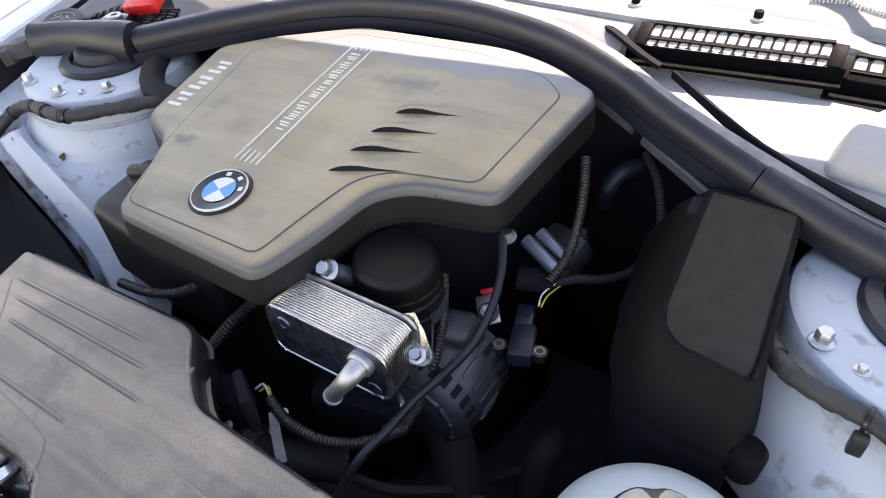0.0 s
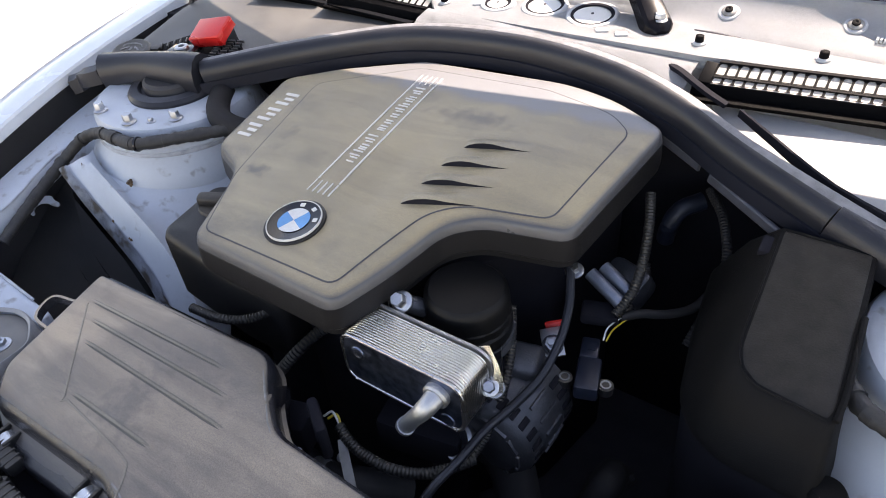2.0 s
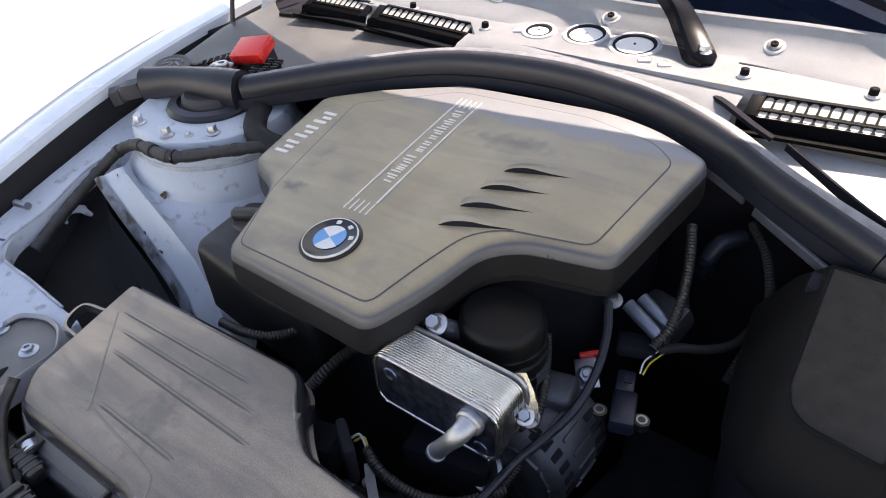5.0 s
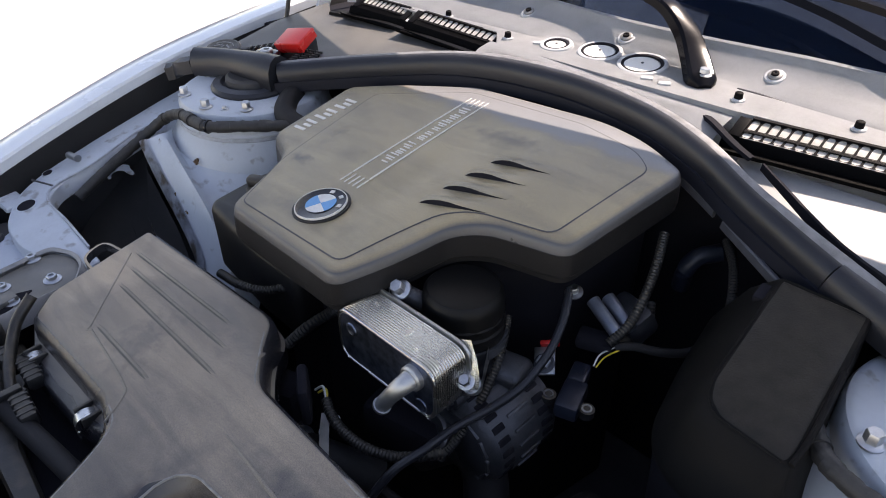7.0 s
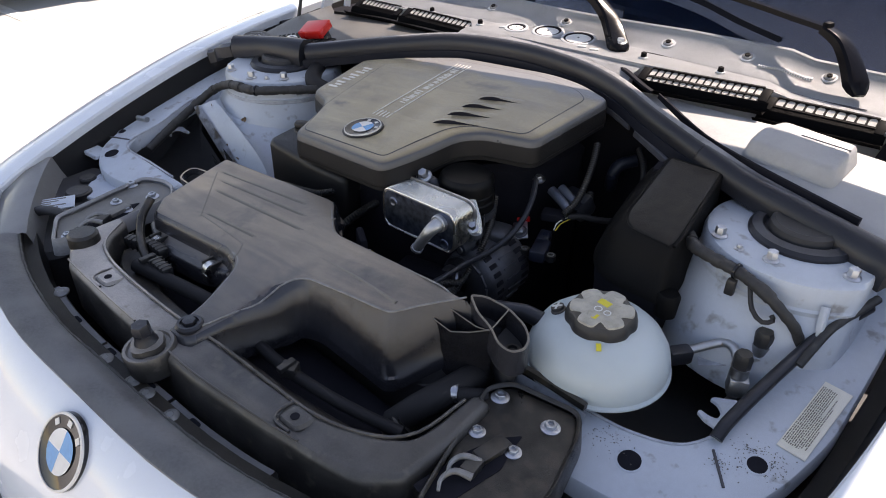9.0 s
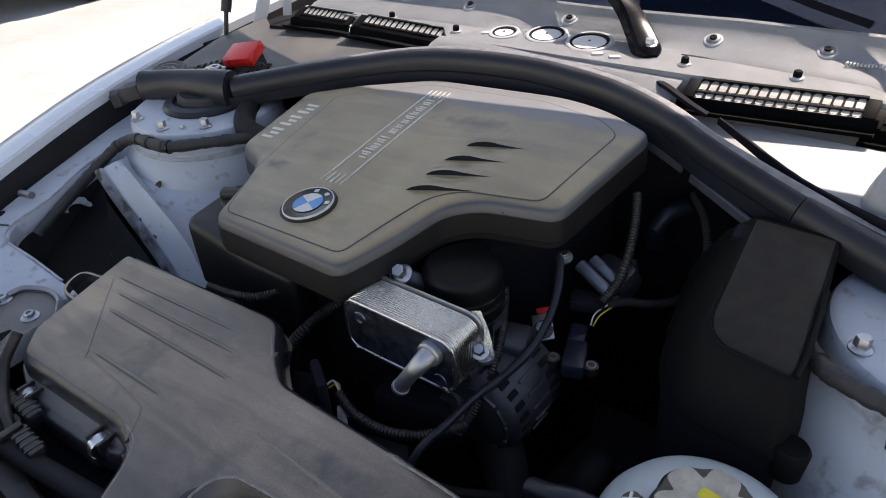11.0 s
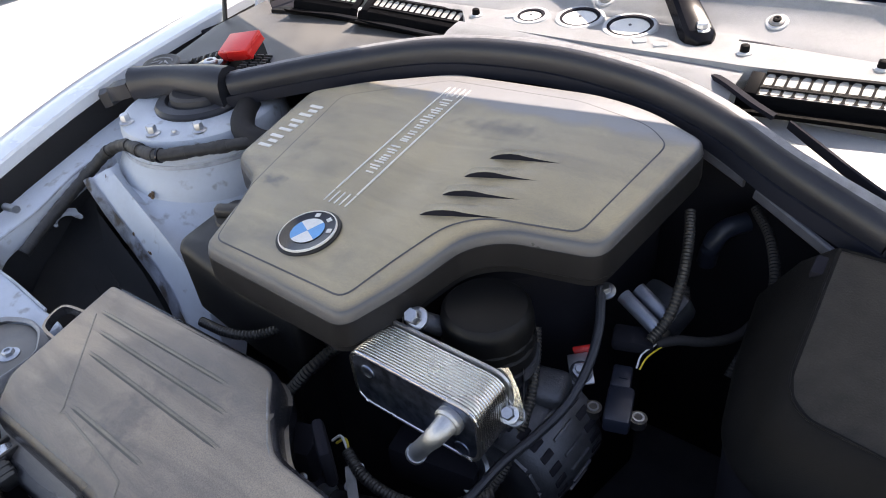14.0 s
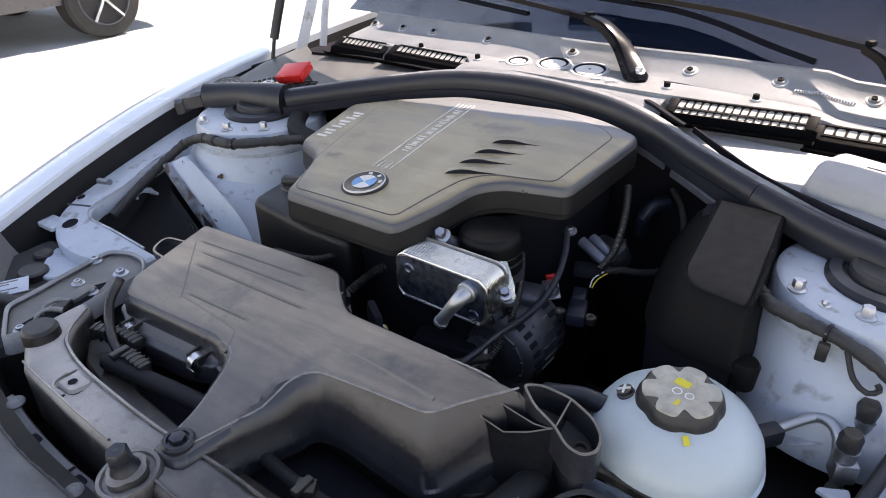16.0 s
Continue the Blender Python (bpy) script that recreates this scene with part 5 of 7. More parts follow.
    lt = thing("bonnet_latch", (lx, ly, z), "dark steel bonnet latch with worn bright hooks", "latch", "bonnet latches")
    part("latch_slot", slab(fillet([tuple((m @ Vector((x, y, 0)))[:2]) for x, y in ((-0.068, -0.020), (0.020, -0.020), (0.040, -0.010), (0.070, 0.0), (0.050, 0.012), (0.010, 0.020), (-0.068, 0.020))], 0.004), lambda x, y: z + 0.0012, [(0, 0)], z), "slot", lt, "dark slot")
    part("latch_plate", block(0.042, 0.020, 0.008, m @ Matrix.Translation((0.028, 0.004, 0.004)), 0.002), mat, lt)
    part("latch_plate", block(0.024, 0.018, 0.012, m @ Matrix.Translation((-0.006, -0.002, 0.006)) @ Matrix.Rotation(0.3, 4, "Z"), 0.003), "plastic", lt)
    for dx, dy in ((-0.014, 0.006), (-0.034, -0.004)):
        pts = [m @ Vector((dx + 0.018, dy - 0.010, 0.008)), m @ Vector((dx + 0.006, dy + 0.004, 0.013)), m @ Vector((dx - 0.010, dy + 0.006, 0.011)), m @ Vector((dx - 0.020, dy - 0.002, 0.007))]
        part("hook", tube(pts, lambda u: 0.0044 - 0.0024 * u, 10, 0.004), "steel_dull", lt, "worn steel hook")


bracket([(-0.362, 0.527), (-0.372, 0.600), (-0.374, 0.676), (-0.412, 0.701), (-0.446, 0.703), (-0.485, 0.683), (-0.476, 0.610), (-0.466, 0.554), (-0.461, 0.507), (-0.385, 0.466)], 0.757, (((-0.480, 0.655), False), ((-0.412, 0.657), False), ((-0.440, 0.604), True), ((-0.400, 0.602), True), ((-0.392, 0.495), True)), (-0.395, 0.562, 1.75), "dirty grey plastic headlamp bracket with bolts")
bracket([(0.330, 0.660), (0.350, 0.690), (0.440, 0.700), (0.458, 0.670), (0.478, 0.580), (0.470, 0.480), (0.375, 0.480), (0.355, 0.560)], 0.757, (((0.352, 0.661), False), ((0.424, 0.659), False), ((0.364, 0.600), True), ((0.412, 0.602), True)), (0.392, 0.560, 1.35), "dirty black plastic headlamp bracket with four bolts", "bracket_dark")
lamp = thing("headlamp", (-0.52, 0.55, 0.66), "back of a dark headlamp with a pale label", "headlamp")
part("housing", slab(fillet([(-0.68, 0.69), (-0.56, 0.66), (-0.50, 0.60), (-0.42, 0.50), (-0.50, 0.40), (-0.62, 0.46), (-0.69, 0.58)], 0.03), lambda x, y: 0.712 + 0.08 * (y - 0.5), [(0.01, 0), (0, 0.01)], 0.60, grid=0.04), "plastic_matt", lamp)
lm = Matrix.Translation((-0.555, 0.540, 0.738)) @ Matrix.Rotation(radians(63), 4, "Z")
part("label", block(0.074, 0.046, 0.002, lm, 0.0005), "lamp_label", lamp, "pale blue printed label")
for k in range(5):
    part("label_bar", block(0.056 - 0.012 * (k % 3), 0.0022, 0.001, lm @ Matrix.Translation((-0.006 - 0.006 * (k % 3), 0.016 - k * 0.008, 0.0012)), 0), "ink", lamp)
LENS_IN = [(-0.730, 0.640, 0.768), (-0.665, 0.585, 0.764), (-0.590, 0.533, 0.760), (-0.520, 0.490, 0.757), (-0.460, 0.458, 0.754)]
rows = [[(x + 0.012, y + 0.010, z - 0.050), (x, y, z - 0.002), (x - 0.004, y - 0.004, z), (x - 0.022, y - 0.030, z - 0.006), (x - 0.050, y - 0.075, z - 0.035), (x - 0.070, y - 0.11, z - 0.11)] for x, y, z in [tuple(p) for p in smooth_path(LENS_IN, 0.02)]]
part("lens", grid_sheet(rows, 0.003), "lens", lamp, "pale glossy edge of the headlamp lens")
for (x, y), r, h in (((-0.585, 0.600), 0.024, 0.012), ((-0.510, 0.556), 0.019, 0.016), ((-0.630, 0.640), 0.016, 0.010)):
    part("lamp_cap", lathe([(r, -0.010), (r, h), (r * 0.85, h + 0.003), (r * 0.5, h + 0.002), (0.0, h + 0.003)], 24, Matrix.Translation((x, y, 0.718))), "plastic", lamp, "round black rubber cap")
part("lamp_cable", tube([(-0.475, 0.535, 0.742), (-0.505, 0.525, 0.748), (-0.540, 0.510, 0.742), (-0.560, 0.485, 0.730)], 0.0085, 12, 0.006), "plastic_matt", lamp, "black lamp cable")
part("harness_plug", block(0.045, 0.03, 0.03, Matrix.Translation((-0.43, 0.545, 0.738)) @ Matrix.Rotation(0.6, 4, "Z"), 0.006), "plastic", lamp)

# ---- expansion tank ----
TC = (0.403, 0.802)
tank = thing("expansion_tank", (*TC, 0.62), "milky white coolant expansion tank with a black cap", "tank")
prof = [(0.050, 0.740), (0.074, 0.743), (0.086, 0.749), (0.0905, 0.758), (0.0910, 0.768), (0.0870, 0.784), (0.078, 0.799), (0.064, 0.812), (0.048, 0.820), (0.038, 0.822)]
bowl = part("bowl", lathe(prof, 64, Matrix.Translation((*TC, 0))), "tank", tank)
part("seam", lathe([(0.0860, 0.748), (0.0935, 0.752), (0.0940, 0.755), (0.0905, 0.7575)], 64, Matrix.Translation((*TC, 0))), "tank", bowl)
cm = aim((0.402, 0.797, 0.817), (-0.02, -0.05, 1), 0.3)
cap = part("cap", lathe([(0.0445, -0.006), (0.0445, 0.008), (0.0425, 0.016), (0.0395, 0.020), (0.034, 0.0215), (0.026, 0.0215), (0.025, 0.0205), (0.0, 0.0205)], 84, cm, teeth=6, depth=0.06), "plastic", tank, "black lobed screw cap with worn pale top")
part("cap_top", lathe([(0.0400, 0.0185), (0.0385, 0.0224), (0.025, 0.0228), (0.0235, 0.0218), (0.0, 0.0218)], 84, cm, teeth=6, depth=0.30, power=4), "cap_top", cap, "worn dusty cap top")
part("cap_print", block(0.016, 0.010, 0.0008, cm @ Matrix.Rotation(-0.1, 4, "Z") @ Matrix.Translation((-0.004, 0.010, 0.0222)), 0), "yellow", cap, "yellow printed panel")
for x, r in ((-0.003, 0.0052), (0.010, 0.0048)):
    part("cap_symbol", lathe([(r, 0.0218), (r, 0.0224), (r - 0.0012, 0.0224), (r - 0.0012, 0.0218)], 20, cm @ Matrix.Translation((x, -0.004, 0)), caps=False), "white", cap)
ar = bmesh.new()
f = ar.faces.new([ar.verts.new(p) for p in ((-0.002, 0.008, 0), (-0.002, 0, 0), (-0.005, 0, 0), (0, -0.006, 0), (0.005, 0, 0), (0.002, 0, 0), (0.002, 0.008, 0))])
bmesh.ops.transform(ar, matrix=cm @ Matrix.Translation((0.004, -0.0225, 0.0225)), verts=ar.verts)
part("cap_arrow", ar, "yellow", cap)
mk = block(0.006, 0.010, 0.0012, aim((0.425, 0.751, 0.8185), (0.021, -0.050, 0.13)) @ Matrix.Rotation(0.2, 4, "Z"), 0)
part("level_mark", mk, "yellow", tank)
vm = aim((0.350, 0.785, 0.814), (-0.45, -0.1, 1))
part("bleed_screw", join(lathe([(0.0085, 0.0), (0.0085, 0.008), (0.0, 0.008)], 20, vm), lathe([(0.0100, -0.004), (0.0100, 0.003), (0.0085, 0.004)], 20, vm, caps=False)), "plastic", tank, "black bleed screw with a cross slot")
part("cross_slot", join(block(0.014, 0.0024, 0.0012, vm @ Matrix.Translation((0, 0, 0.0086)), 0), block(0.0024, 0.014, 0.0016, vm @ Matrix.Translation((0, 0, 0.0086)), 0)), "white", tank, "pale cross of the bleed screw")
part("hose_stub", tube([(0.345, 0.782, 0.790), (0.325, 0.778, 0.792)], 0.009, 14), "tank", tank)
solo("coolant_hose", tube([(0.330, 0.779, 0.792), (0.305, 0.776, 0.794), (0.285, 0.772, 0.790), (0.262, 0.775, 0.780)], 0.0115, 16), "rubber", (0.30, 0.775, 0.78), "black rubber coolant hose to the expansion tank", "hose")
# bracket before the tank
tb = thing("tank_bracket", (0.40, 0.712, 0.72), "black edge strip on a painted bracket below the tank", "bracket")
part("edge_strip", tube([(0.318, 0.715, 0.765), (0.369, 0.714, 0.765), (0.440, 0.709, 0.763)], 0.0045, section=[(-0.8, -1), (0.8, -1), (0.8, 1), (-0.8, 1)], step=0.02), "bracket_dark", tb)
part("plate", grid_sheet([[(x, y - 0.004, 0.760), (x, y - 0.010, 0.742)] for x, y in ((0.320, 0.714), (0.369, 0.712), (0.445, 0.706))], 0.002), "paint_in", tb, "pale painted plate")

# ---- control unit box ----
box = thing("control_unit_box", (0.385, 1.02, 0.60), "dusty black plastic control unit box beside the strut tower", "box")


def box_top(x, y):
    return 0.875 + 0.258 * (y - 0.972)


def loft(loops):
    """A body through closed loops of equal count, closed at both ends."""
    bm = bmesh.new()
    rings = [[bm.verts.new(p) for p in lp] for lp in loops]
    k = len(loops[0])
    for a, b in zip(rings, rings[1:]):
        for i in range(k):
            bm.faces.new((a[i - 1], a[i], b[i], b[i - 1]))
    bm.faces.new(rings[0])
    bm.faces.new(rings[-1][::-1])
    return bm


BOX_TOP = [(0.332, 1.110), (0.335, 1.030), (0.337, 0.975), (0.344, 0.956), (0.360, 0.944), (0.420, 0.937), (0.424, 0.950), (0.414, 1.110)]
BOX_LOW = [(0.280, 1.120, 0.836), (0.290, 1.030, 0.813), (0.303, 0.962, 0.806), (0.322, 0.932, 0.803), (0.352, 0.914, 0.802), (0.430, 0.908, 0.804), (0.437, 0.950, 0.812), (0.418, 1.120, 0.845)]
top_loop, low_loop = fillet(BOX_TOP, 0.006, 3), fillet([p[:2] for p in BOX_LOW], 0.014, 3)


def low_z(x, y):
    return 0.804 + 0.19 * max(0.0, y - 0.955)


flat_top = [(x, y, box_top(x, y)) for x, y in top_loop]
mid_loop = [tuple(Vector(a).lerp(Vector((*b, low_z(*b))), 0.5) + Vector((0, 0, 0.012))) for a, b in zip(flat_top, low_loop)]
wide = [(x + (x - 0.37) * 0.03, y + (y - 1.03) * 0.02) for x, y in low_loop]
part("lid", loft([flat_top, [(x + (x - 0.38) * 0.05, y + (y - 1.02) * 0.03, z - 0.0022) for x, y, z in flat_top], mid_loop, [(x, y, low_z(x, y)) for x, y in low_loop], [(x, y, low_z(x, y) - 0.006) for x, y in wide], [(x, y, low_z(x, y) - 0.010) for x, y in wide]]), "box", box, angle=30)
part("lid_panel", slab(inset(top_loop, 0.0035) if area2(top_loop) > 0 else inset(top_loop[::-1], 0.0035), box_top, [(0.002, -0.0013), (0, 0)], lambda x, y: box_top(x, y) - 0.002, grid=0.02), "plastic_dusty", box, "dusty stepped panel")
part("panel_edge", tube([(x, y, box_top(x, y) + 0.0002) for x, y in ((0.333, 1.090), (0.3355, 1.03), (0.3375, 0.978), (0.345, 0.957), (0.360, 0.9455), (0.39, 0.942), (0.417, 0.939))], 0.0010, 6, 0.008), "box", box, "worn fold of the lid")
part("side_rib", tube([(0.4235, 0.940, 0.868), (0.4245, 0.97, 0.876), (0.420, 1.04, 0.894)], 0.0028, 8, 0.01), "box", box)
part("base", loft([[(x, y, low_z(x, y) - 0.008) for x, y in low_loop], [(x + (0.37 - x) * 0.05, y + (1.03 - y) * 0.05, 0.745) for x, y in low_loop], [(x + (0.37 - x) * 0.15, y + (1.03 - y) * 0.1, 0.60) for x, y in low_loop]]), "slot", box, angle=30)
part("foot_lobe", lathe([(0.014, -0.03), (0.016, 0.0), (0.013, 0.005), (0.0, 0.006)], 24, Matrix.Translation((0.438, 0.920, 0.806))), "box", box)
part("locking_tab", block(0.014, 0.022, 0.012, Matrix.Translation((0.326, 1.092, 0.896)) @ Matrix.Rotation(0.25, 4, "X"), 0.003), "slot", box)

# ---- oil cooler and filter ----
CM = Matrix.Translation((0.0805, 0.8175, 0.8305)) @ Matrix(((1, 0, 0), (0, 0, 1), (0, 1, 0))).to_4x4()
cooler = thing("oil_cooler", (0.066, 0.84, 0.79), "silver stacked-plate oil cooler bolted to the engine", "oil cooler")
oc = fillet([(-0.072, -0.034), (0.072, -0.034), (0.072, 0.034), (-0.072, 0.034)], 0.020, 6)


def cooler_part(name, bm, mat, label=""):
    bmesh.ops.transform(bm, matrix=CM, verts=bm.verts)
    return part(name, bm, mat, cooler, label)


for i in range(15):
    z = i * 0.0029
    cooler_part("plate", slab(oc, lambda x, y: z + 0.0022, [(0.0014, 0), (0.0006, 0.0002), (0.0001, 0.0006), (0, 0.0011), (0.0001, 0.0016), (0.0006, 0.0020), (0.0014, 0.0022)]), "plate")
cooler_part("core", slab(inset(oc, 0.0026), lambda x, y: 0.0435, [(0, 0)], 0.001), "slot", "dark gaps between the plates")
cooler_part("front_face", slab(inset(oc, 0.0028), lambda x, y: 0.0012, [(0.0015, 0)], -0.0006), "face", "stained blue-grey front plate")
rimline = [(x, y, 0.0) for x, y in inset(oc, 0.0014)]
cooler_part("front_rim", tube(rimline + rimline[:1], 0.0015, 8, 0.006), "plate", "bright rolled edge of the front plate")
cooler_part("back_plate", slab(inset(oc, -0.003), lambda x, y: 0.0475, [(0.001, 0), (0, 0.001)], 0.0440), "alu")
for p in ((-0.050, 0.012), (0.052, -0.022)):
    part("dimple", lathe([(0.0085, 0.0004), (0.0075, -0.0010), (0.0055, -0.0014), (0.0035, -0.0004), (0.0, -0.0002)], 20, CM @ Matrix.Translation((*p, -0.0006))), "face", cooler)
part("stub_base", lathe([(0.0135, 0.004), (0.0135, -0.006), (0.0118, -0.008), (0.0, -0.008)], 24, CM @ Matrix.Translation((0.044, 0.012, 0))), "alu", cooler)
part("stub_pipe", tube([CM @ Vector(p) for p in ((0.044, 0.012, -0.002), (0.043, 0.010, -0.013), (0.038, 0.002, -0.019), (0.027, -0.015, -0.020), (0.014, -0.037, -0.020))], lambda u: 0.0104 - 0.0022 * min(1, 2.2 * u), 18, 0.004), "alu", cooler, "bent aluminium stub pipe")
part("pipe_bead", tube([CM @ Vector(p) for p in ((0.0165, -0.033, -0.020), (0.0145, -0.0365, -0.020))], 0.0095, 18, 0.004), "alu", cooler)
part("pipe_mouth", lathe([(0.0072, 0.0), (0.0072, 0.0006), (0.0, 0.0006)], 18, aim(CM @ Vector((0.0138, -0.0374, -0.020)), CM.to_3x3() @ Vector((-0.016, -0.026, 0)))), "slot", cooler, "dark open end")
part("ear", grid_sheet([[(0.138, 0.866, 0.866), (0.146, 0.872, 0.866)], [(0.148, 0.864, 0.848), (0.156, 0.870, 0.848)], [(0.154, 0.860, 0.836), (0.163, 0.866, 0.836)], [(0.157, 0.856, 0.822), (0.166, 0.862, 0.820)]], 0.003), "plate", cooler, "flat bright mounting ear")
part("spacer", lathe([(0.010, -0.012), (0.010, 0.0), (0.0, 0.0)], 16, aim((0.156, 0.862, 0.822), (0.2, -0.5, 0.8))), "alu", cooler)
filt = thing("oil_filter", (0.085, 0.925, 0.76), "black plastic oil filter cap on an alloy housing", "oil filter")
fm = Matrix.Translation((0.089, 0.922, 0.006))
part("cap", lathe([(0.046, 0.812), (0.0465, 0.826), (0.0440, 0.829), (0.0440, 0.854), (0.0425, 0.862), (0.038, 0.8665), (0.030, 0.8675), (0.0, 0.868)], 48, fm), "filter_black", filt)
part("cap_ribs", lathe([(0.0455, 0.829), (0.0455, 0.838), (0.0440, 0.840)], 48, fm, teeth=12, depth=0.03), "filter_black", filt)
part("housing", lathe([(0.036, 0.72), (0.040, 0.79), (0.049, 0.800), (0.049, 0.812), (0.0, 0.813)], 36, fm), "alu_dull", filt, "cast alloy housing")
part("housing_web", grid_sheet([[(0.128, 0.922, 0.822), (0.150, 0.888, 0.822)], [(0.134, 0.915, 0.800), (0.157, 0.876, 0.808)], [(0.142, 0.895, 0.775), (0.158, 0.868, 0.806)]], 0.006), "alu", filt, "triangular cast web")
part("housing_arm", tube([(0.064, 0.905, 0.840), (0.044, 0.886, 0.856), (0.016, 0.880, 0.862)], 0.010, 12, 0.008), "alu_dull", filt)
part("housing_lug", block(0.034, 0.014, 0.016, Matrix.Translation((0.012, 0.874, 0.862)) @ Matrix.Rotation(0.2, 4, "Z"), 0.004), "alu", filt)
bolt((0.155, 0.856, 0.828), (0.2, -0.5, 0.8), size=0.8, label="zinc-plated bolt holding the oil cooler")
bolt((0.044, 0.876, 0.868), (0, -0.6, 0.8), label="zinc-plated bolt beside the oil filter")
bolt((0.006, 0.866, 0.862), (-0.3, -0.6, 0.7), small=True, label="zinc-plated bolt holding the oil cooler")

# ---- alternator
alt = thing("alternator", (0.165, 0.93, 0.64), "dull aluminium alternator with vent slots", "alternator")
am = aim((0.136, 0.868, 0.714), (0.06, 1.0, 0.06))
part("case", lathe([(0.034, -0.004), (0.046, 0.0), (0.053, 0.006), (0.0565, 0.012), (0.0565, 0.030), (0.0580, 0.033), (0.0580, 0.066), (0.0565, 0.069), (0.0565, 0.090), (0.050, 0.100), (0.0, 0.102)], 48, am), "alu_dull", alt)
for i in range(24):
    a = 2 * math.pi * i / 24
    for z, long in ((0.020, 0.016), (0.080, 0.017)):
        part("vent_slot", block(long, 0.0078, 0.004, am @ Matrix.Rotation(a, 4, "Z") @ Matrix.Translation((0.0556, 0, z)) @ Matrix.Rotation(radians(90), 4, "Y"), 0.0015), "slot", alt)
for i in range(12):
    a = 2 * math.pi * i / 12
    part("fin", block(0.004, 0.020, 0.006, am @ Matrix.Rotation(a, 4, "Z") @ Matrix.Translation((0.044, 0, 0.000)), 0.001), "alu_dull", alt)
for i in range(20):
    a = 2 * math.pi * i / 20 + 0.08
    part("case_rib", block(0.030, 0.004, 0.004, am @ Matrix.Rotation(a, 4, "Z") @ Matrix.Translation((0.0585, 0, 0.050)) @ Matrix.Rotation(radians(90), 4, "Y"), 0.001), "alu_dull", alt)
for a in (-0.55, -1.75, 1.4):
    lug = am @ Matrix.Rotation(a, 4, "Z") @ Matrix.Translation((0.0600, 0, 0.0))
    part("case_lug", lathe([(0.011, 0.0), (0.011, 0.030), (0.008, 0.034), (0.0, 0.034)], 16, lug), "alu_dull", alt, "cast screw lug")
    part("lug_screw", lathe([(0.0055, -0.003), (0.0055, 0.0), (0.0, 0.001)], 12, lug), "steel", alt)
part("regulator_cap", block(0.050, 0.040, 0.030, Matrix.Translation((0.142, 0.936, 0.776)) @ Matrix.Rotation(0.25, 4, "Z") @ Matrix.Rotation(0.15, 4, "X"), 0.009, 3), "alu_dull", alt)
for k, long in ((0, 0.008), (1, 0.016)):
    part("type_label", block(0.007, long, 0.0008, am @ Matrix.Rotation(-1.02 - 0.27 * k, 4, "Z") @ Matrix.Translation((0.0584, 0, 0.052)) @ Matrix.Rotation(radians(90), 4, "Y"), 0), "white", alt)
part("round_mark", lathe([(0.0042, 0.0), (0.0042, 0.0006), (0.0030, 0.0006), (0.0030, 0.0)], 20, am @ Matrix.Rotation(-1.25, 4, "Z") @ Matrix.Translation((0.0582, 0, 0.042)) @ Matrix.Rotation(radians(90), 4, "Y"), caps=False), "slot", alt)
solo("pulley", lathe([(0.022, 0), (0.024, 0.003), (0.024, 0.014), (0.021, 0.017), (0.013, 0.012), (0.0, 0.012)], 32, aim((0.118, 0.862, 0.712), (-0.3, -0.75, 0.5))), "steel", (0.118, 0.862, 0.70), "bright steel pulley on the engine front", "pulley")

# ---- cables, hoses and sensors in the bay ----
def hose(name, pts, r, mat, label, category, **kw):
    return solo(name, tube(pts, r, **kw), mat, pts[len(pts) // 2], label, category)


hose("engine_cable", [(0.156, 1.020, 0.852), (0.164, 1.004, 0.840), (0.171, 0.989, 0.830), (0.177, 0.960, 0.810), (0.176, 0.920, 0.790), (0.164, 0.883, 0.775), (0.153, 0.847, 0.770), (0.147, 0.805, 0.765), (0.138, 0.770, 0.755), (0.13, 0.73, 0.72)], 0.0047, "rubber", "thick black cable looping past the oil cooler", "cable")
hose("corrugated_conduit", [(0.118, 0.962, 0.825), (0.128, 0.945, 0.808), (0.140, 0.918, 0.790), (0.147, 0.888, 0.770), (0.147, 0.862, 0.745), (0.135, 0.84, 0.71)], 0.0052, "plastic", "black corrugated conduit beside the oil filter", "conduit", ridge=0.0010, pitch=0.0036)
hose("corrugated_conduit", [(0.012, 0.786, 0.748), (0.030, 0.779, 0.745), (0.051, 0.775, 0.743), (0.084, 0.776, 0.743), (0.115, 0.787, 0.744), (0.134, 0.803, 0.745), (0.15, 0.83, 0.74)], 0.0062, "plastic", "black corrugated conduit under the oil cooler", "conduit", ridge=0.0011, pitch=0.0038)
hose("corrugated_conduit", [(-0.215, 0.800, 0.795), (-0.173, 0.803, 0.798), (-0.145, 0.820, 0.795), (-0.116, 0.854, 0.800), (-0.09, 0.89, 0.80)], 0.0058, "plastic", "black corrugated conduit below the engine cover", "conduit", ridge=0.0011, pitch=0.0038)
hose("corrugated_conduit", [(-0.105, 0.815, 0.735), (-0.090, 0.835, 0.758), (-0.078, 0.862, 0.772), (-0.055, 0.878, 0.790), (-0.04, 0.90, 0.80)], 0.0075, "plastic", "black corrugated conduit below the engine cover", "conduit", ridge=0.0013, pitch=0.0044)
for dx, mat, lab in ((0.0, "white", "thin white wire into a conduit"), (0.006, "copper", "thin yellow wire into a conduit")):
    hose("wire", [(-0.014 + dx, 0.790, 0.742), (-0.004 + dx, 0.794, 0.752), (0.008 + dx * 0.5, 0.789, 0.752), (0.016, 0.784, 0.747)], 0.0014, mat, lab, "wire", n=6, step=0.003)
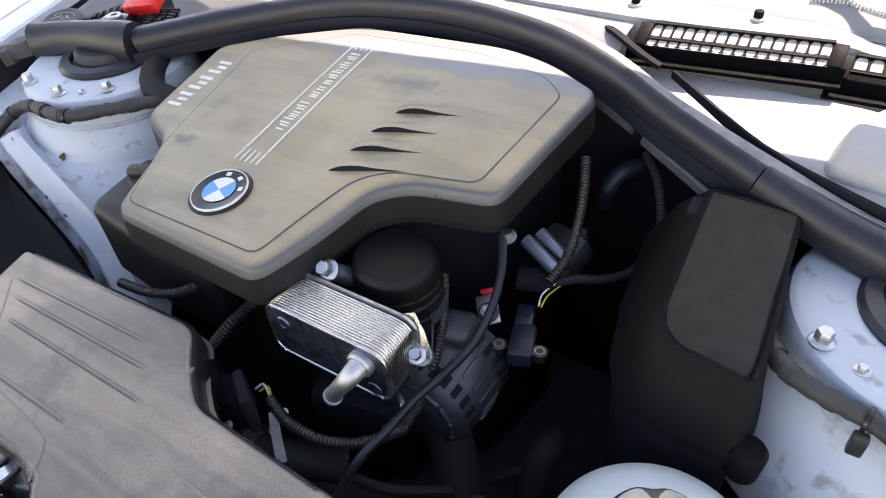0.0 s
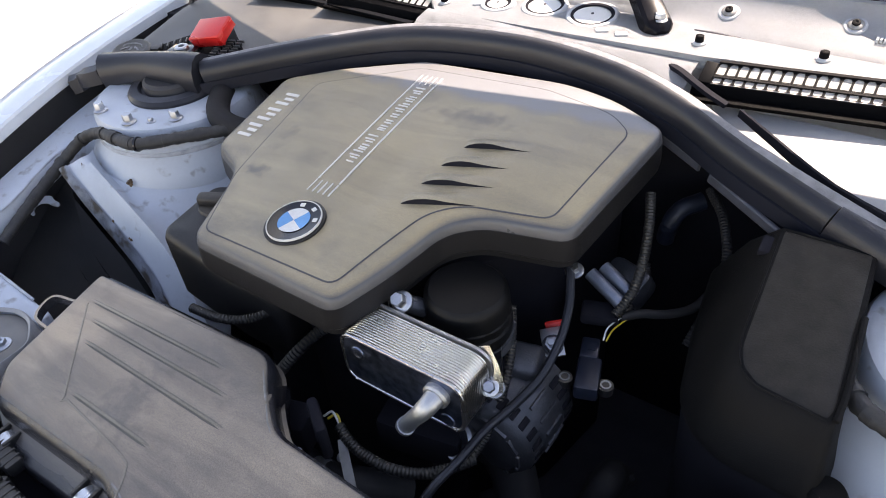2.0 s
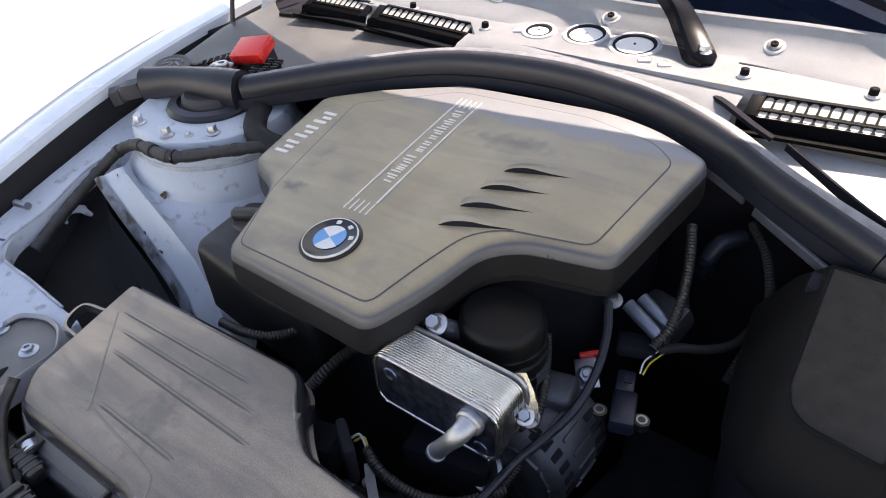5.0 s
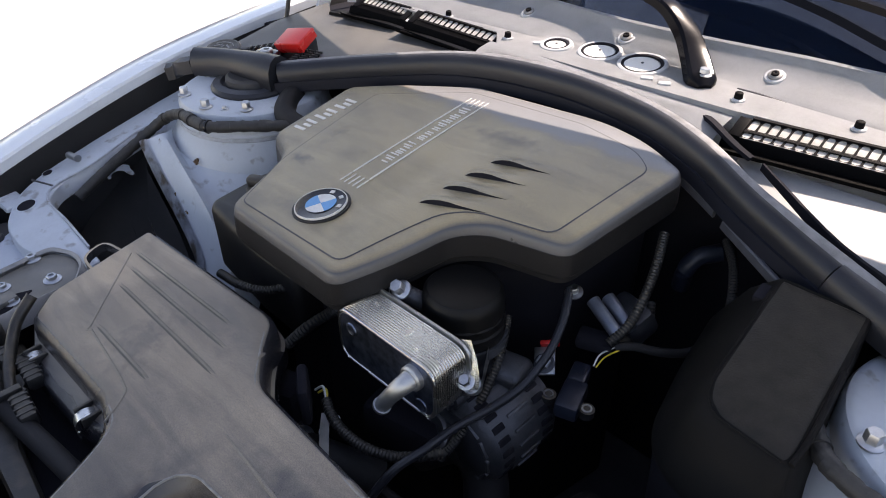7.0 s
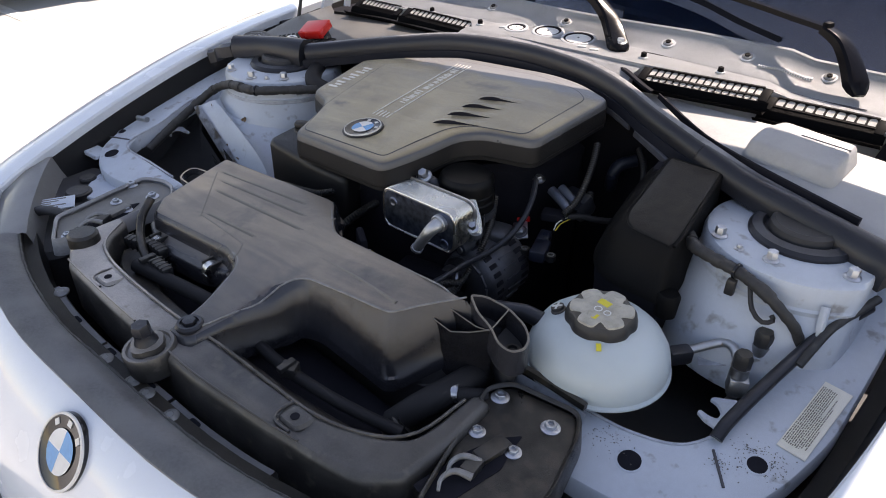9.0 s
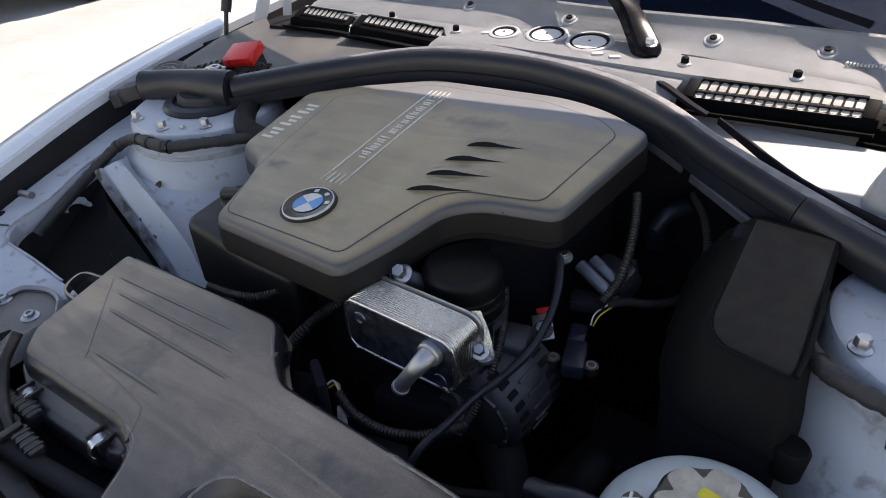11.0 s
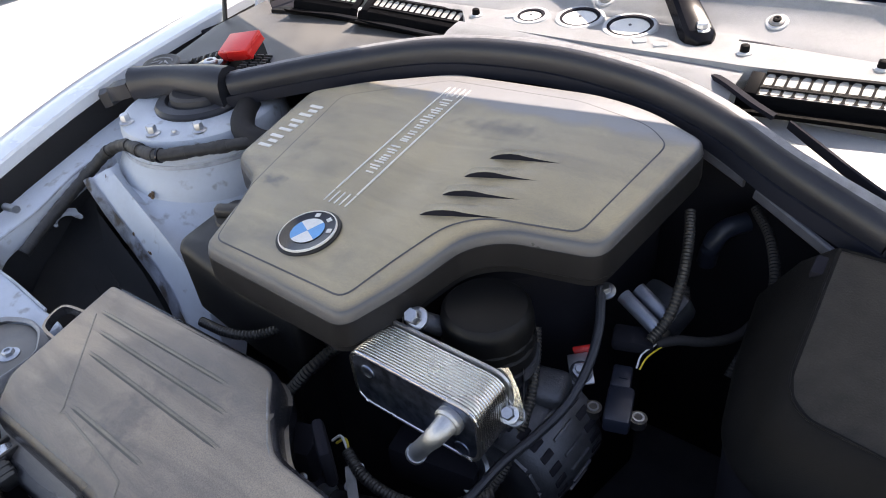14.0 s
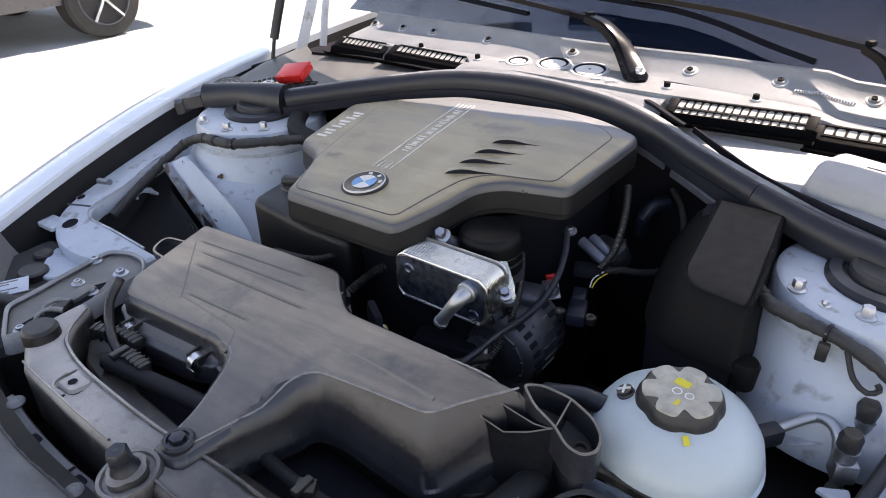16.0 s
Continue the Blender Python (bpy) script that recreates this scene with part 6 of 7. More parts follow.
    hose("wire", [(0.205 + dx * 0.5, 1.008, 0.776), (0.204 + dx, 1.020, 0.784), (0.212 + dx, 1.036, 0.790)], 0.0010, mat, lab.replace("into a conduit", "above a sensor plug"), "wire", n=6, step=0.003)
hose("coolant_hose", [(0.080, 0.86, 0.66), (0.118, 0.885, 0.685), (0.150, 0.890, 0.672), (0.175, 0.872, 0.640), (0.196, 0.845, 0.590), (0.205, 0.82, 0.50)], 0.026, "hose", "thick matt black coolant hose", "hose", n=18)
hose("coolant_hose", [(0.24, 1.00, 0.55), (0.25, 0.96, 0.61), (0.245, 0.93, 0.59), (0.25, 0.90, 0.51)], 0.020, "hose", "thick matt black coolant hose", "hose", n=16)
hose("coolant_hose", [(0.200, 1.205, 0.775), (0.205, 1.198, 0.806), (0.212, 1.206, 0.824), (0.232, 1.225, 0.832)], 0.011, "blue_plug", "glossy dark blue elbow hose at the bulkhead", "hose", n=14)
hose("corrugated_conduit", [(0.205, 1.12, 0.80), (0.215, 1.10, 0.785), (0.208, 1.075, 0.775), (0.214, 1.040, 0.790)], 0.006, "plastic", "black corrugated conduit beside the pump", "conduit", ridge=0.0010, pitch=0.0036)
hose("corrugated_conduit", [(0.24, 1.21, 0.86), (0.27, 1.17, 0.85), (0.29, 1.12, 0.82), (0.28, 1.06, 0.76)], 0.0058, "hose", "black corrugated conduit near the bulkhead", "conduit", ridge=0.0011, pitch=0.0038)
hose("brake_hose", [(-0.330, 1.085, 0.845), (-0.370, 1.050, 0.858), (-0.405, 1.045, 0.866), (-0.432, 1.062, 0.872), (-0.46, 1.10, 0.875)], 0.017, "hose", "thick black rubber hose beside the strut tower", "hose", n=18)
hose("engine_cable", [(0.03, 0.80, 0.66), (0.08, 0.785, 0.675), (0.14, 0.80, 0.66), (0.19, 0.84, 0.64)], 0.006, "hose", "black cable low in the bay", "cable")
hose("engine_cable", [(0.20, 0.90, 0.58), (0.24, 0.93, 0.60), (0.27, 0.98, 0.60)], 0.006, "hose", "black cable low in the bay", "cable")
sens = thing("pressure_sensor", (0.206, 0.97, 0.745), "dark blue-grey pressure sensor with a plug and two screws", "sensor")
sm = Matrix.Translation((0.207, 0.967, 0.757)) @ Matrix.Rotation(0.32, 4, "Z")
part("body", block(0.026, 0.046, 0.020, sm, 0.004), "blue_plug", sens)
part("plug", block(0.020, 0.030, 0.018, sm @ Matrix.Translation((-0.002, 0.034, 0.003)), 0.003), "blue_plug", sens)
part("screw_boss", lathe([(0.0085, -0.006), (0.0085, 0.004), (0.0, 0.004)], 16, Matrix.Translation((0.186, 0.955, 0.755))), "plastic", sens)
part("screw_boss", lathe([(0.0085, -0.006), (0.0085, 0.004), (0.0, 0.004)], 16, Matrix.Translation((0.227, 0.968, 0.753))), "plastic", sens)
for p in ((0.186, 0.955, 0.759), (0.227, 0.968, 0.757)):
    part("screw_ring", lathe([(0.0058, 0.0), (0.0058, 0.0012), (0.0040, 0.0012), (0.0040, 0.0)], 20, Matrix.Translation(p), caps=False), "steel", sens, "bright steel ring")
part("status_window", block(0.008, 0.010, 0.002, sm @ Matrix.Translation((0.0, 0.034, 0.0125)), 0), "blue_plug", sens)
term = thing("battery_terminal", (0.157, 0.984, 0.755), "bolted terminal lug with a red insulator", "terminal")
tm = aim((0.157, 0.984, 0.764), (0.05, -0.45, 0.9), 0.5)
part("lug", block(0.024, 0.034, 0.004, tm @ Matrix.Translation((0, 0.004, -0.002)), 0.001), "alu", term)
part("insulator", block(0.022, 0.006, 0.010, tm @ Matrix.Translation((0.006, 0.024, 0.001)), 0.002), "red", term, "red plastic insulator")
part("washer", lathe([(0.0120, -0.001), (0.0120, 0.0016), (0.0088, 0.0020), (0.0, 0.0020)], 28, tm), "alu_dull", term)
part("nut", lathe([(0.0088, 0.0015), (0.0088, 0.0070), (0.0076, 0.0082), (0.0, 0.0084)], 6, tm), "steel", term, "bright hexagon nut")
part("threaded_stud", lathe([(0.0042, 0.006), (0.0042, 0.0125), (0.0034, 0.0135), (0.0, 0.0135)], 16, tm), "steel", term)
pump = thing("vacuum_pump", (0.185, 1.08, 0.76), "dull aluminium pump with two stub pipes", "pump")
part("body", block(0.055, 0.042, 0.04, Matrix.Translation((0.195, 1.095, 0.785)) @ Matrix.Rotation(-0.3, 4, "Z") @ Matrix.Rotation(0.5, 4, "X"), 0.010), "alu_dull", pump)
for d in (0, 0.017):
    part("stub_pipe", tube([(0.163 + d * 0.5, 1.060 + d, 0.814), (0.183 + d * 0.5, 1.053 + d, 0.808), (0.206 + d * 0.5, 1.046 + d, 0.800)], 0.0080, 14, 0.01), "casting", pump)
part("dark_cap", block(0.042, 0.028, 0.016, Matrix.Translation((0.188, 1.035, 0.785)) @ Matrix.Rotation(0.35, 4, "Z"), 0.005), "slot", pump)
hose("corrugated_conduit", [(0.190, 1.150, 0.875), (0.203, 1.118, 0.858), (0.212, 1.085, 0.835), (0.214, 1.055, 0.812), (0.207, 1.030, 0.796)], 0.0060, "plastic", "black corrugated conduit hanging below the engine cover", "conduit", ridge=0.0011, pitch=0.0038)
hose("wire_loom", [(0.212, 1.036, 0.790), (0.228, 1.050, 0.792), (0.250, 1.068, 0.786), (0.272, 1.100, 0.780), (0.285, 1.140, 0.790)], 0.0052, "hose", "black taped wire loom above the sensor plug", "loom", n=12)
solo("steel_strap", tube([(0.022, 0.778, 0.742), (0.034, 0.766, 0.738), (0.047, 0.755, 0.734), (0.060, 0.744, 0.726)], 0.0050, section=[(-1, -0.1), (1, -0.1), (1, 0.1), (-1, 0.1)], step=0.006), "steel_dull", (0.04, 0.76, 0.73), "bent steel strap low in the bay", "strap")
bolt((0.160, 1.022, 0.846), (0, -0.3, 1), small=True, size=1.2, label="zinc-plated bolt below the engine cover")
# brackets, clips and small bright heads low in the bay
for p in ((-0.035, 0.755, 0.742), (-0.012, 0.745, 0.735), (0.005, 0.80, 0.70), (0.020, 0.772, 0.715)):
    bolt(p, (0.2, -0.4, 0.8), small=True, size=0.6, label="small bright bolt head low in the bay")
solo("hose_clamp", lathe([(0.020, 0), (0.0215, 0.001), (0.0215, 0.009), (0.020, 0.010)], 28, aim((0.012, 0.742, 0.712), (0.7, 0.3, 0.2))), "steel", (0.012, 0.742, 0.70), "bright steel hose clamp", "clamp")
solo("coolant_hose", tube([(-0.06, 0.72, 0.68), (0.0, 0.742, 0.70), (0.05, 0.76, 0.705), (0.09, 0.79, 0.68)], 0.0195, 18), "hose", (0.0, 0.74, 0.70), "matt black hose behind the air filter housing", "hose")
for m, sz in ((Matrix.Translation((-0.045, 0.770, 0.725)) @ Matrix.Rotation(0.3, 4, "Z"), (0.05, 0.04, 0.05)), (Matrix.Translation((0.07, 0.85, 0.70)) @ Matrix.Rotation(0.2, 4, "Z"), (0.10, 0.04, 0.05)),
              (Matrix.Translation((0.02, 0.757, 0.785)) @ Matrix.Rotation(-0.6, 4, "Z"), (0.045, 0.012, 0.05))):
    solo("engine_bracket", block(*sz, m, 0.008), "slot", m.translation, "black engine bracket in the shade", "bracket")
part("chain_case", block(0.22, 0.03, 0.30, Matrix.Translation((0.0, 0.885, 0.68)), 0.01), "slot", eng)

# ---- seal at the rear of the bay ----
SEAL = [(-0.668, 1.044, 0.888), (-0.600, 1.065, 0.898), (-0.483, 1.088, 0.902), (-0.350, 1.170, 0.925), (-0.200, 1.230, 0.950), (-0.050, 1.255, 0.957), (0.080, 1.245, 0.955), (0.180, 1.210, 0.950),
        (0.270, 1.165, 0.935), (0.370, 1.130, 0.915), (0.450, 1.110, 0.897), (0.550, 1.085, 0.885), (0.660, 1.050, 0.875)]
SEC = [(-0.95, -1.05), (-1.0, 0.2), (-0.8, 0.75), (-0.35, 1.05), (0.15, 1.1), (0.6, 0.85), (0.9, 0.35), (1.0, -0.3), (0.9, -1.05)]
seal = thing("bay_seal", (0, 1.2, 0.90), "thick black rubber seal arching across the rear of the engine bay", "seal")
mid = [(x, y + 0.004, z + 0.0040) for x, y, z in SEAL[2:10]]
part("middle_length", tube(mid, 0.0146, section=SEC), "rubber", seal)
part("left_length", tube([(x, y + 0.002, z + 0.003) for x, y, z in SEAL[:3]], lambda u: 0.0225 - 0.003 * math.sin(u * 5), section=SEC), "rubber", seal)
part("right_length", tube([(x, y + 0.003, z + 0.003) for x, y, z in SEAL[9:]], lambda u: 0.0160 + 0.0085 * u, section=SEC), "rubber", seal)
part("top_lip", tube([(x, y + 0.009, z + 0.0196) for x, y, z in SEAL[2:]], 0.0068, section=[(-1, -0.55), (-0.75, 0.12), (0.1, 0.30), (0.8, 0.12), (1, -0.55)]), "seal_top", seal, "dusty flat upper edge of the seal, paled for the sun")
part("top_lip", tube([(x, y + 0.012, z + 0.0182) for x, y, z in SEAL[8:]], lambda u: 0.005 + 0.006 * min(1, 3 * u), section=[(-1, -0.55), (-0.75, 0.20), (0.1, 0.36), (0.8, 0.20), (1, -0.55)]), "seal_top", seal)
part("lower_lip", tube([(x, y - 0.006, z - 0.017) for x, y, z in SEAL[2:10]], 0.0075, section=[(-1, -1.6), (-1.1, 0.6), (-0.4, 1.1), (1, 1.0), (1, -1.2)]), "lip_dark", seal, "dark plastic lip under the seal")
for a, b in (((0.155, 1.213, 0.920), (0.231, 1.173, 0.911)), ((0.245, 1.166, 0.906), (0.333, 1.122, 0.889))):
    part("clip_strip", tube([a, tuple((Vector(a) + Vector(b)) / 2), b], 0.0062, section=[(-0.35, -1), (0.1, -1), (0.35, -0.7), (0.35, 0.7), (0.1, 1), (-0.35, 1)], step=0.02), "clip_grey", seal, "dull grey metal edge strip")

# Unseen sheet added to keep sun from leaking under the seal.
part("light_stop_panel", grid_sheet([[(x, y + 0.006, z - 0.013), (x, (y + 1.276) / 2, (z + 0.875) / 2), (x, 1.276, 0.885)] for x, y, z in [tuple(p) for p in smooth_path(SEAL[2:], 0.03)] if y < 1.262], 0.002), "slot", car, "unseen panel added behind the seal to stop sun leaking in")

# ---- cowl ----
cowl = thing("windscreen_cowl", (0, 1.35, 0.93), "sun-bleached grey plastic cowl panel below the windscreen", "cowl")


def cowl_row(x):
    f, z, b = along_list(x, SHELF_Y), along_list(x, SHELF_Z), screen_base(x)
    cut = max(0.0, min(1.0, (abs(x + 0.01) - 0.15) / 0.03))
    c = max(1.360, f + 0.018)
    return [(x, f, z - 0.016), (x, f + 0.002, z), (x, f + 0.014, z + 0.001), (x, c, z + 0.001), (x, c + 0.004, z - 0.008 * cut + 0.002), (x, c + 0.012, z - 0.004 * cut + 0.002), (x, c + 0.020, z + 0.002), (x, max(b - 0.040, c + 0.024), z + 0.009),
            (x, b - 0.022, z + 0.018), (x, b - 0.010, z + 0.028), (x, b - 0.007, z + 0.034), (x, b - 0.002, z + 0.036), (x, b + 0.004, z + 0.030)]


part("panel", grid_sheet([cowl_row(i * 0.02) for i in range(-30, 33)], 0.003), "cowl", cowl)
mid_rows = [[(x, 1.255 - 0.5 * max(0, x * x - 0.01), 0.956 - 0.1 * x * x), (x, 1.272, 0.967), (x, 1.298, 0.971)] for x in [i * 0.03 for i in range(-7, 7)]]
part("centre_bridge", grid_sheet(mid_rows, 0.003), "cowl", cowl)


def cowl_z(x, y):
    row = cowl_row(x)
    for (_, ya, za), (_, yb, zb) in zip(row, row[1:]):
        if ya <= y <= yb and yb > ya:
            return za + (zb - za) * (y - ya) / (yb - ya)
    return row[3][2]


def pin(x, y, z, tall):
    p = thing("cowl_pin", (x, y, z), "black push pin fixed through the grey cowl panel", "pin", "cowl pins")
    part("washer", lathe([(0.0085, -0.001), (0.0085, 0.001), (0.006, 0.002), (0.0, 0.002)], 20, Matrix.Translation((x, y, z))), "cowl", p)
    part("head", lathe([(0.0055, 0.001), (0.0050, tall), (0.0030, tall + 0.001), (0.0, tall)], 12, Matrix.Translation((x, y, z))), "grille", p)


for x, y in ((0.168, 1.326), (0.302, 1.344), (-0.200, 1.326), (-0.368, 1.368)):
    pin(x, y, cowl_z(x, y) + 0.001, 0.009)
for x, y in ((0.178, 1.403), (0.318, 1.420), (0.452, 1.436), (-0.040, 1.402), (-0.238, 1.424), (-0.394, 1.448), (-0.490, 1.462), (-0.585, 1.476)):
    z = cowl_z(x, y)
    tilt = aim((x, y, z), (0, -0.42, 1))
    part("boss", lathe([(0.0140, -0.003), (0.0125, 0.0010), (0.0110, 0.0016), (0.0100, 0.0014), (0.0, 0.0014)], 28, tilt), "cowl", cowl, "moulded boss")
    p = thing("cowl_pin", (x, y, z), "black push pin fixed through the grey cowl panel", "pin", "cowl pins")
    part("washer", lathe([(0.0092, 0.001), (0.0090, 0.0028), (0.0080, 0.0036), (0.006, 0.0040), (0.0, 0.0040)], 20, tilt), "worn", p)
    part("head", lathe([(0.0050, 0.003), (0.0046, 0.0060), (0.0024, 0.0064), (0.0, 0.0052)], 12, tilt), "grille", p)
for x, y, r in ((-0.056, 1.361, 0.027), (0.018, 1.354, 0.029), (-0.122, 1.346, 0.019)):
    z = cowl_z(x, y)
    m = aim((x, y, z + 0.001), (0, -0.12, 1))
    cup = part("round_cup", lathe([(r + 0.007, -0.002), (r + 0.005, 0.0030), (r + 0.002, 0.0040), (r, 0.0034), (r - 0.0005, 0.001)], 40, m, caps=False), "cowl", cowl, "round moulded cup")
    # Black wall and white, shifted floor paint the cup's shadow crescent and sun.
    part("cup_wall", lathe([(r, 0.0010), (r - 0.0002, 0.0034), (r - 0.004, 0.0030), (r - 0.0045, 0.0010)], 40, m, caps=False), "slot", cup, "inner wall of the cup, black for its shade")
    part("cup_floor", lathe([(r - 0.003, 0.0012), (r - 0.004, 0.0030), (r * 0.5, 0.0032), (0.0, 0.0032)], 32, m @ Matrix.Translation((0.001, -0.0035, 0)) @ Matrix.Diagonal((0.98, 0.90, 1, 1))), "duct", cup, "cup floor whitened for the sun on it")
    part("cup_dot", lathe([(0.002, 0.003), (0.002, 0.0042), (0.0, 0.0042)], 8, m), "void", cup)
for x, y in ((0.048, 1.316), (0.075, 1.314), (-0.150, 1.338)):
    part("moulded_clip", block(0.016, 0.010, 0.003, Matrix.Translation((x, y, cowl_z(x, y) + 0.001)) @ Matrix.Rotation(0.5, 4, "Z"), 0.001), "cowl", cowl)
# slits in the trough; the row of blocks copies the wiper's toothed shadow
for pts in (((0.150, 1.352), (0.19, 1.350), (0.235, 1.353)), ((0.40, 1.352), (0.46, 1.354), (0.53, 1.362))):
    part("slit", tube([(x, y + 0.012, cowl_z(x, y + 0.012) + 0.0015) for x, y in pts], lambda u: 0.0008 + 0.0022 * math.sin(u * math.pi), 6, 0.01), "void", cowl, "dark gap along the ledge")
for i in range(22):
    part("wiper_shadow_tooth", block(0.0028, 0.010, 0.004, Matrix.Translation((0.345 + i * 0.0040, 1.404 + i * 0.0008, cowl_z(0.345 + i * 0.004, 1.404 + i * 0.0008) + 0.002)), 0.0005), "cowl", cowl)


def vent(x0, x1, n, dy, name, y0=1.263, z0=0.962, rows_of=2):
    """A black comb of two rows of rounded slots over a pale duct, behind a dark trough."""
    v = thing(name, ((x0 + x1) / 2, 1.27, 0.94), "black plastic air intake grille in the cowl with rounded slots", "grille", "cowl grilles")
    s = 1 if x1 > x0 else -1
    lo, hi = min(x0, x1), max(x0, x1)
    out = Vector((0, -0.45, 0.89))

    def at(x, u, lift=0.0):
        return Vector((x, y0 + 0.028 * u + dy * (x - x0), z0 + 0.013 * u)) + out * lift

    w = (hi - lo) / n
    for u0, u1, flip in ((0.44, 1.04, False), (0.04, 0.32, True))[:rows_of]:
        for i in range(n):
            c = lo + w * (i + 0.5)
            hole = [(-0.37, 0.06), (0.37, 0.06), (0.39, 0.55), (0.35, 0.80), (0.20, 0.93), (-0.20, 0.93), (-0.35, 0.80), (-0.39, 0.55)]
            edge = [(-0.5, 0.0), (0.5, 0.0), (0.5, 0.38), (0.5, 0.75), (0.25, 1.0), (-0.25, 1.0), (-0.5, 0.75), (-0.5, 0.38)]
            comb = bmesh.new()
            rings = []
            for lp, h in ((edge, 0.0), (hole, 0.0), (hole, -0.0006)):
                rings.append([comb.verts.new(at(c + a * w, u0 + (u1 - u0) * ((1 - b) if flip else b), h)) for a, b in lp])
            for p, q in zip(rings, rings[1:]):
                for k in range(8):
                    comb.faces.new((p[k - 1], p[k], q[k], q[k - 1]))
            for q in (1, -1):
                comb.faces.new([comb.verts.new(at(c + a * q * w, u0 + (u1 - u0) * ((1 - b) if flip else b))) for a, b in ((0.25, 1.0), (0.5, 1.0), (0.5, 0.75))])
            part("slot_frame", comb, "grille", v)
    part("top_bar", tube([at(lo + (hi - lo) * i / 6, 1.08, 0.0) for i in range(7)], 0.003, section=[(-1, -0.3), (1, -0.3), (1, 0.25), (-1, 0.25)], step=0.02), "grille", v)
    part("middle_bar", tube([at(lo + (hi - lo) * i / 6, 0.38, 0.0) for i in range(7)], 0.0024, section=[(-1, -0.1), (1, -0.1), (1, 0.15), (-1, 0.15)], step=0.02), "grille", v)
    rows = [[at(lo + (hi - lo) * i / 8, u, -0.0010) for u in (-0.02, 0.5, 1.0)] for i in range(9)]
    if rows_of == 1:
        rows = [[at(lo + (hi - lo) * i / 8, u, -0.0010) for u in (0.44, 0.7, 1.0)] for i in range(9)]
        part("lower_bar", grid_sheet([[at(lo + (hi - lo) * i / 8, u, 0.0) for u in (0.0, 0.44)] for i in range(9)], 0.001), "grille", v)
    part("duct_wall", grid_sheet(rows, 0.001), "duct", v, "pale duct wall seen through the slots")
    for e in (x0 - s * 0.010, x1 + s * 0.010):
        part("end_block", block(0.014, 0.030, 0.003, Matrix.Translation(at(e + (0.003 if e < lo + 0.05 else -0.003), 0.5)) @ Matrix.Rotation(0.46, 4, "X"), 0.001), "grille", v)
    front = [[at(lo - 0.018 + (hi - lo + 0.036) * i / 8, 0.0) + Vector((0, d, h)) for d, h in ((0.0, 0.0), (-0.003, -0.003), (-0.006, -0.012), (-0.022, -0.014), (-0.030, -0.006))] for i in range(9)]
    part("trough", grid_sheet(front, 0.002), "grille", v, "dark trough before the grille")


vent(0.204, 0.386, 16, 0.16, "air_grille")
vent(0.408, 0.556, 10, 0.06, "air_grille", 1.300, 0.949, 1)
vent(-0.234, -0.408, 14, -0.02, "air_grille", 1.317, 0.951, 1)
vent(-0.460, -0.572, 10, 0.03, "air_grille", 1.335, 0.944, 1)

# covers between seal and grilles
def cover_r_top(x, y):
    return 0.690 + 0.2 * y - 0.10 * max(0, x - 0.45)


rc = thing("cowl_side_cover", (0.45, 1.18, 0.88), "sunlit pale grey plastic cowl cover with a raised box", "cover", "cowl side covers")
part("skin", slab(fillet([(0.205, 1.262), (0.24, 1.222), (0.32, 1.176), (0.40, 1.150), (0.50, 1.122), (0.66, 1.085), (0.70, 1.15), (0.66, 1.27), (0.42, 1.262)], 0.01), cover_r_top, [(0.004, 0), (0.001, 0.001), (0, 0.004)], lambda x, y: cover_r_top(x, y) - 0.02, grid=0.03), "cowl_side", rc)
part("raised_box", slab(fillet([(0.446, 1.238), (0.424, 1.204), (0.420, 1.160), (0.546, 1.158), (0.556, 1.240)], 0.012), lambda x, y: cover_r_top(x, y) + 0.026, [(0.009, 0), (0.005, 0.0012), (0.002, 0.005), (-0.004, 0.024)], lambda x, y: cover_r_top(x, y) - 0.002, grid=0.03), "cowl_side", rc, "raised box on the cover")
part("box_groove", tube([(x, y, cover_r_top(x, y) + 0.0262) for x, y in ((0.480, 1.212), (0.515, 1.214), (0.548, 1.216))], 0.0010, 6, 0.01), "void", rc, "fine dark groove")
FLAT = [(-1, -0.5), (-0.8, 0.4), (0.8, 0.4), (1, -0.5)]
part("edge_strip", tube([(0.249, 1.228, 0.956), (0.293, 1.200, 0.948), (0.340, 1.174, 0.937), (0.384, 1.154, 0.930), (0.46, 1.134, 0.920), (0.60, 1.100, 0.904)], lambda u: 0.0022 + 0.003 * u, section=[(-0.6, -3.0), (-0.6, 1.0), (0.6, 1.0), (0.6, -3.0)], step=0.02), "slot", rc, "black edge strip")
part("edge_strip", tube([(0.152, 1.278, 0.968), (0.170, 1.266, 0.968), (0.188, 1.255, 0.965), (0.210, 1.244, 0.960), (0.232, 1.238, 0.954)], lambda u: 0.0048 * min(1, 0.5 + 8 * u), section=FLAT, step=0.006), "slot", rc)


def cover_l_top(x, y):
    return 0.905 + 0.15 * (y - 1.15) + 0.06 * (x + 0.5)


lc = thing("cowl_side_cover", (-0.48, 1.18, 0.88), "dusty plastic cowl cover beside the jump terminals, greyed for shade", "cover", "cowl side covers")
part("skin", slab(fillet([(-0.700, 1.080), (-0.50, 1.112), (-0.36, 1.195), (-0.22, 1.250), (-0.230, 1.288), (-0.33, 1.302), (-0.479, 1.320), (-0.637, 1.318), (-0.700, 1.36), (-0.725, 1.25)], 0.01), cover_l_top, [(0.004, 0), (0.001, 0.001), (0, 0.004)], lambda x, y: cover_l_top(x, y) - 0.02, grid=0.03), "cowl_grey", lc)
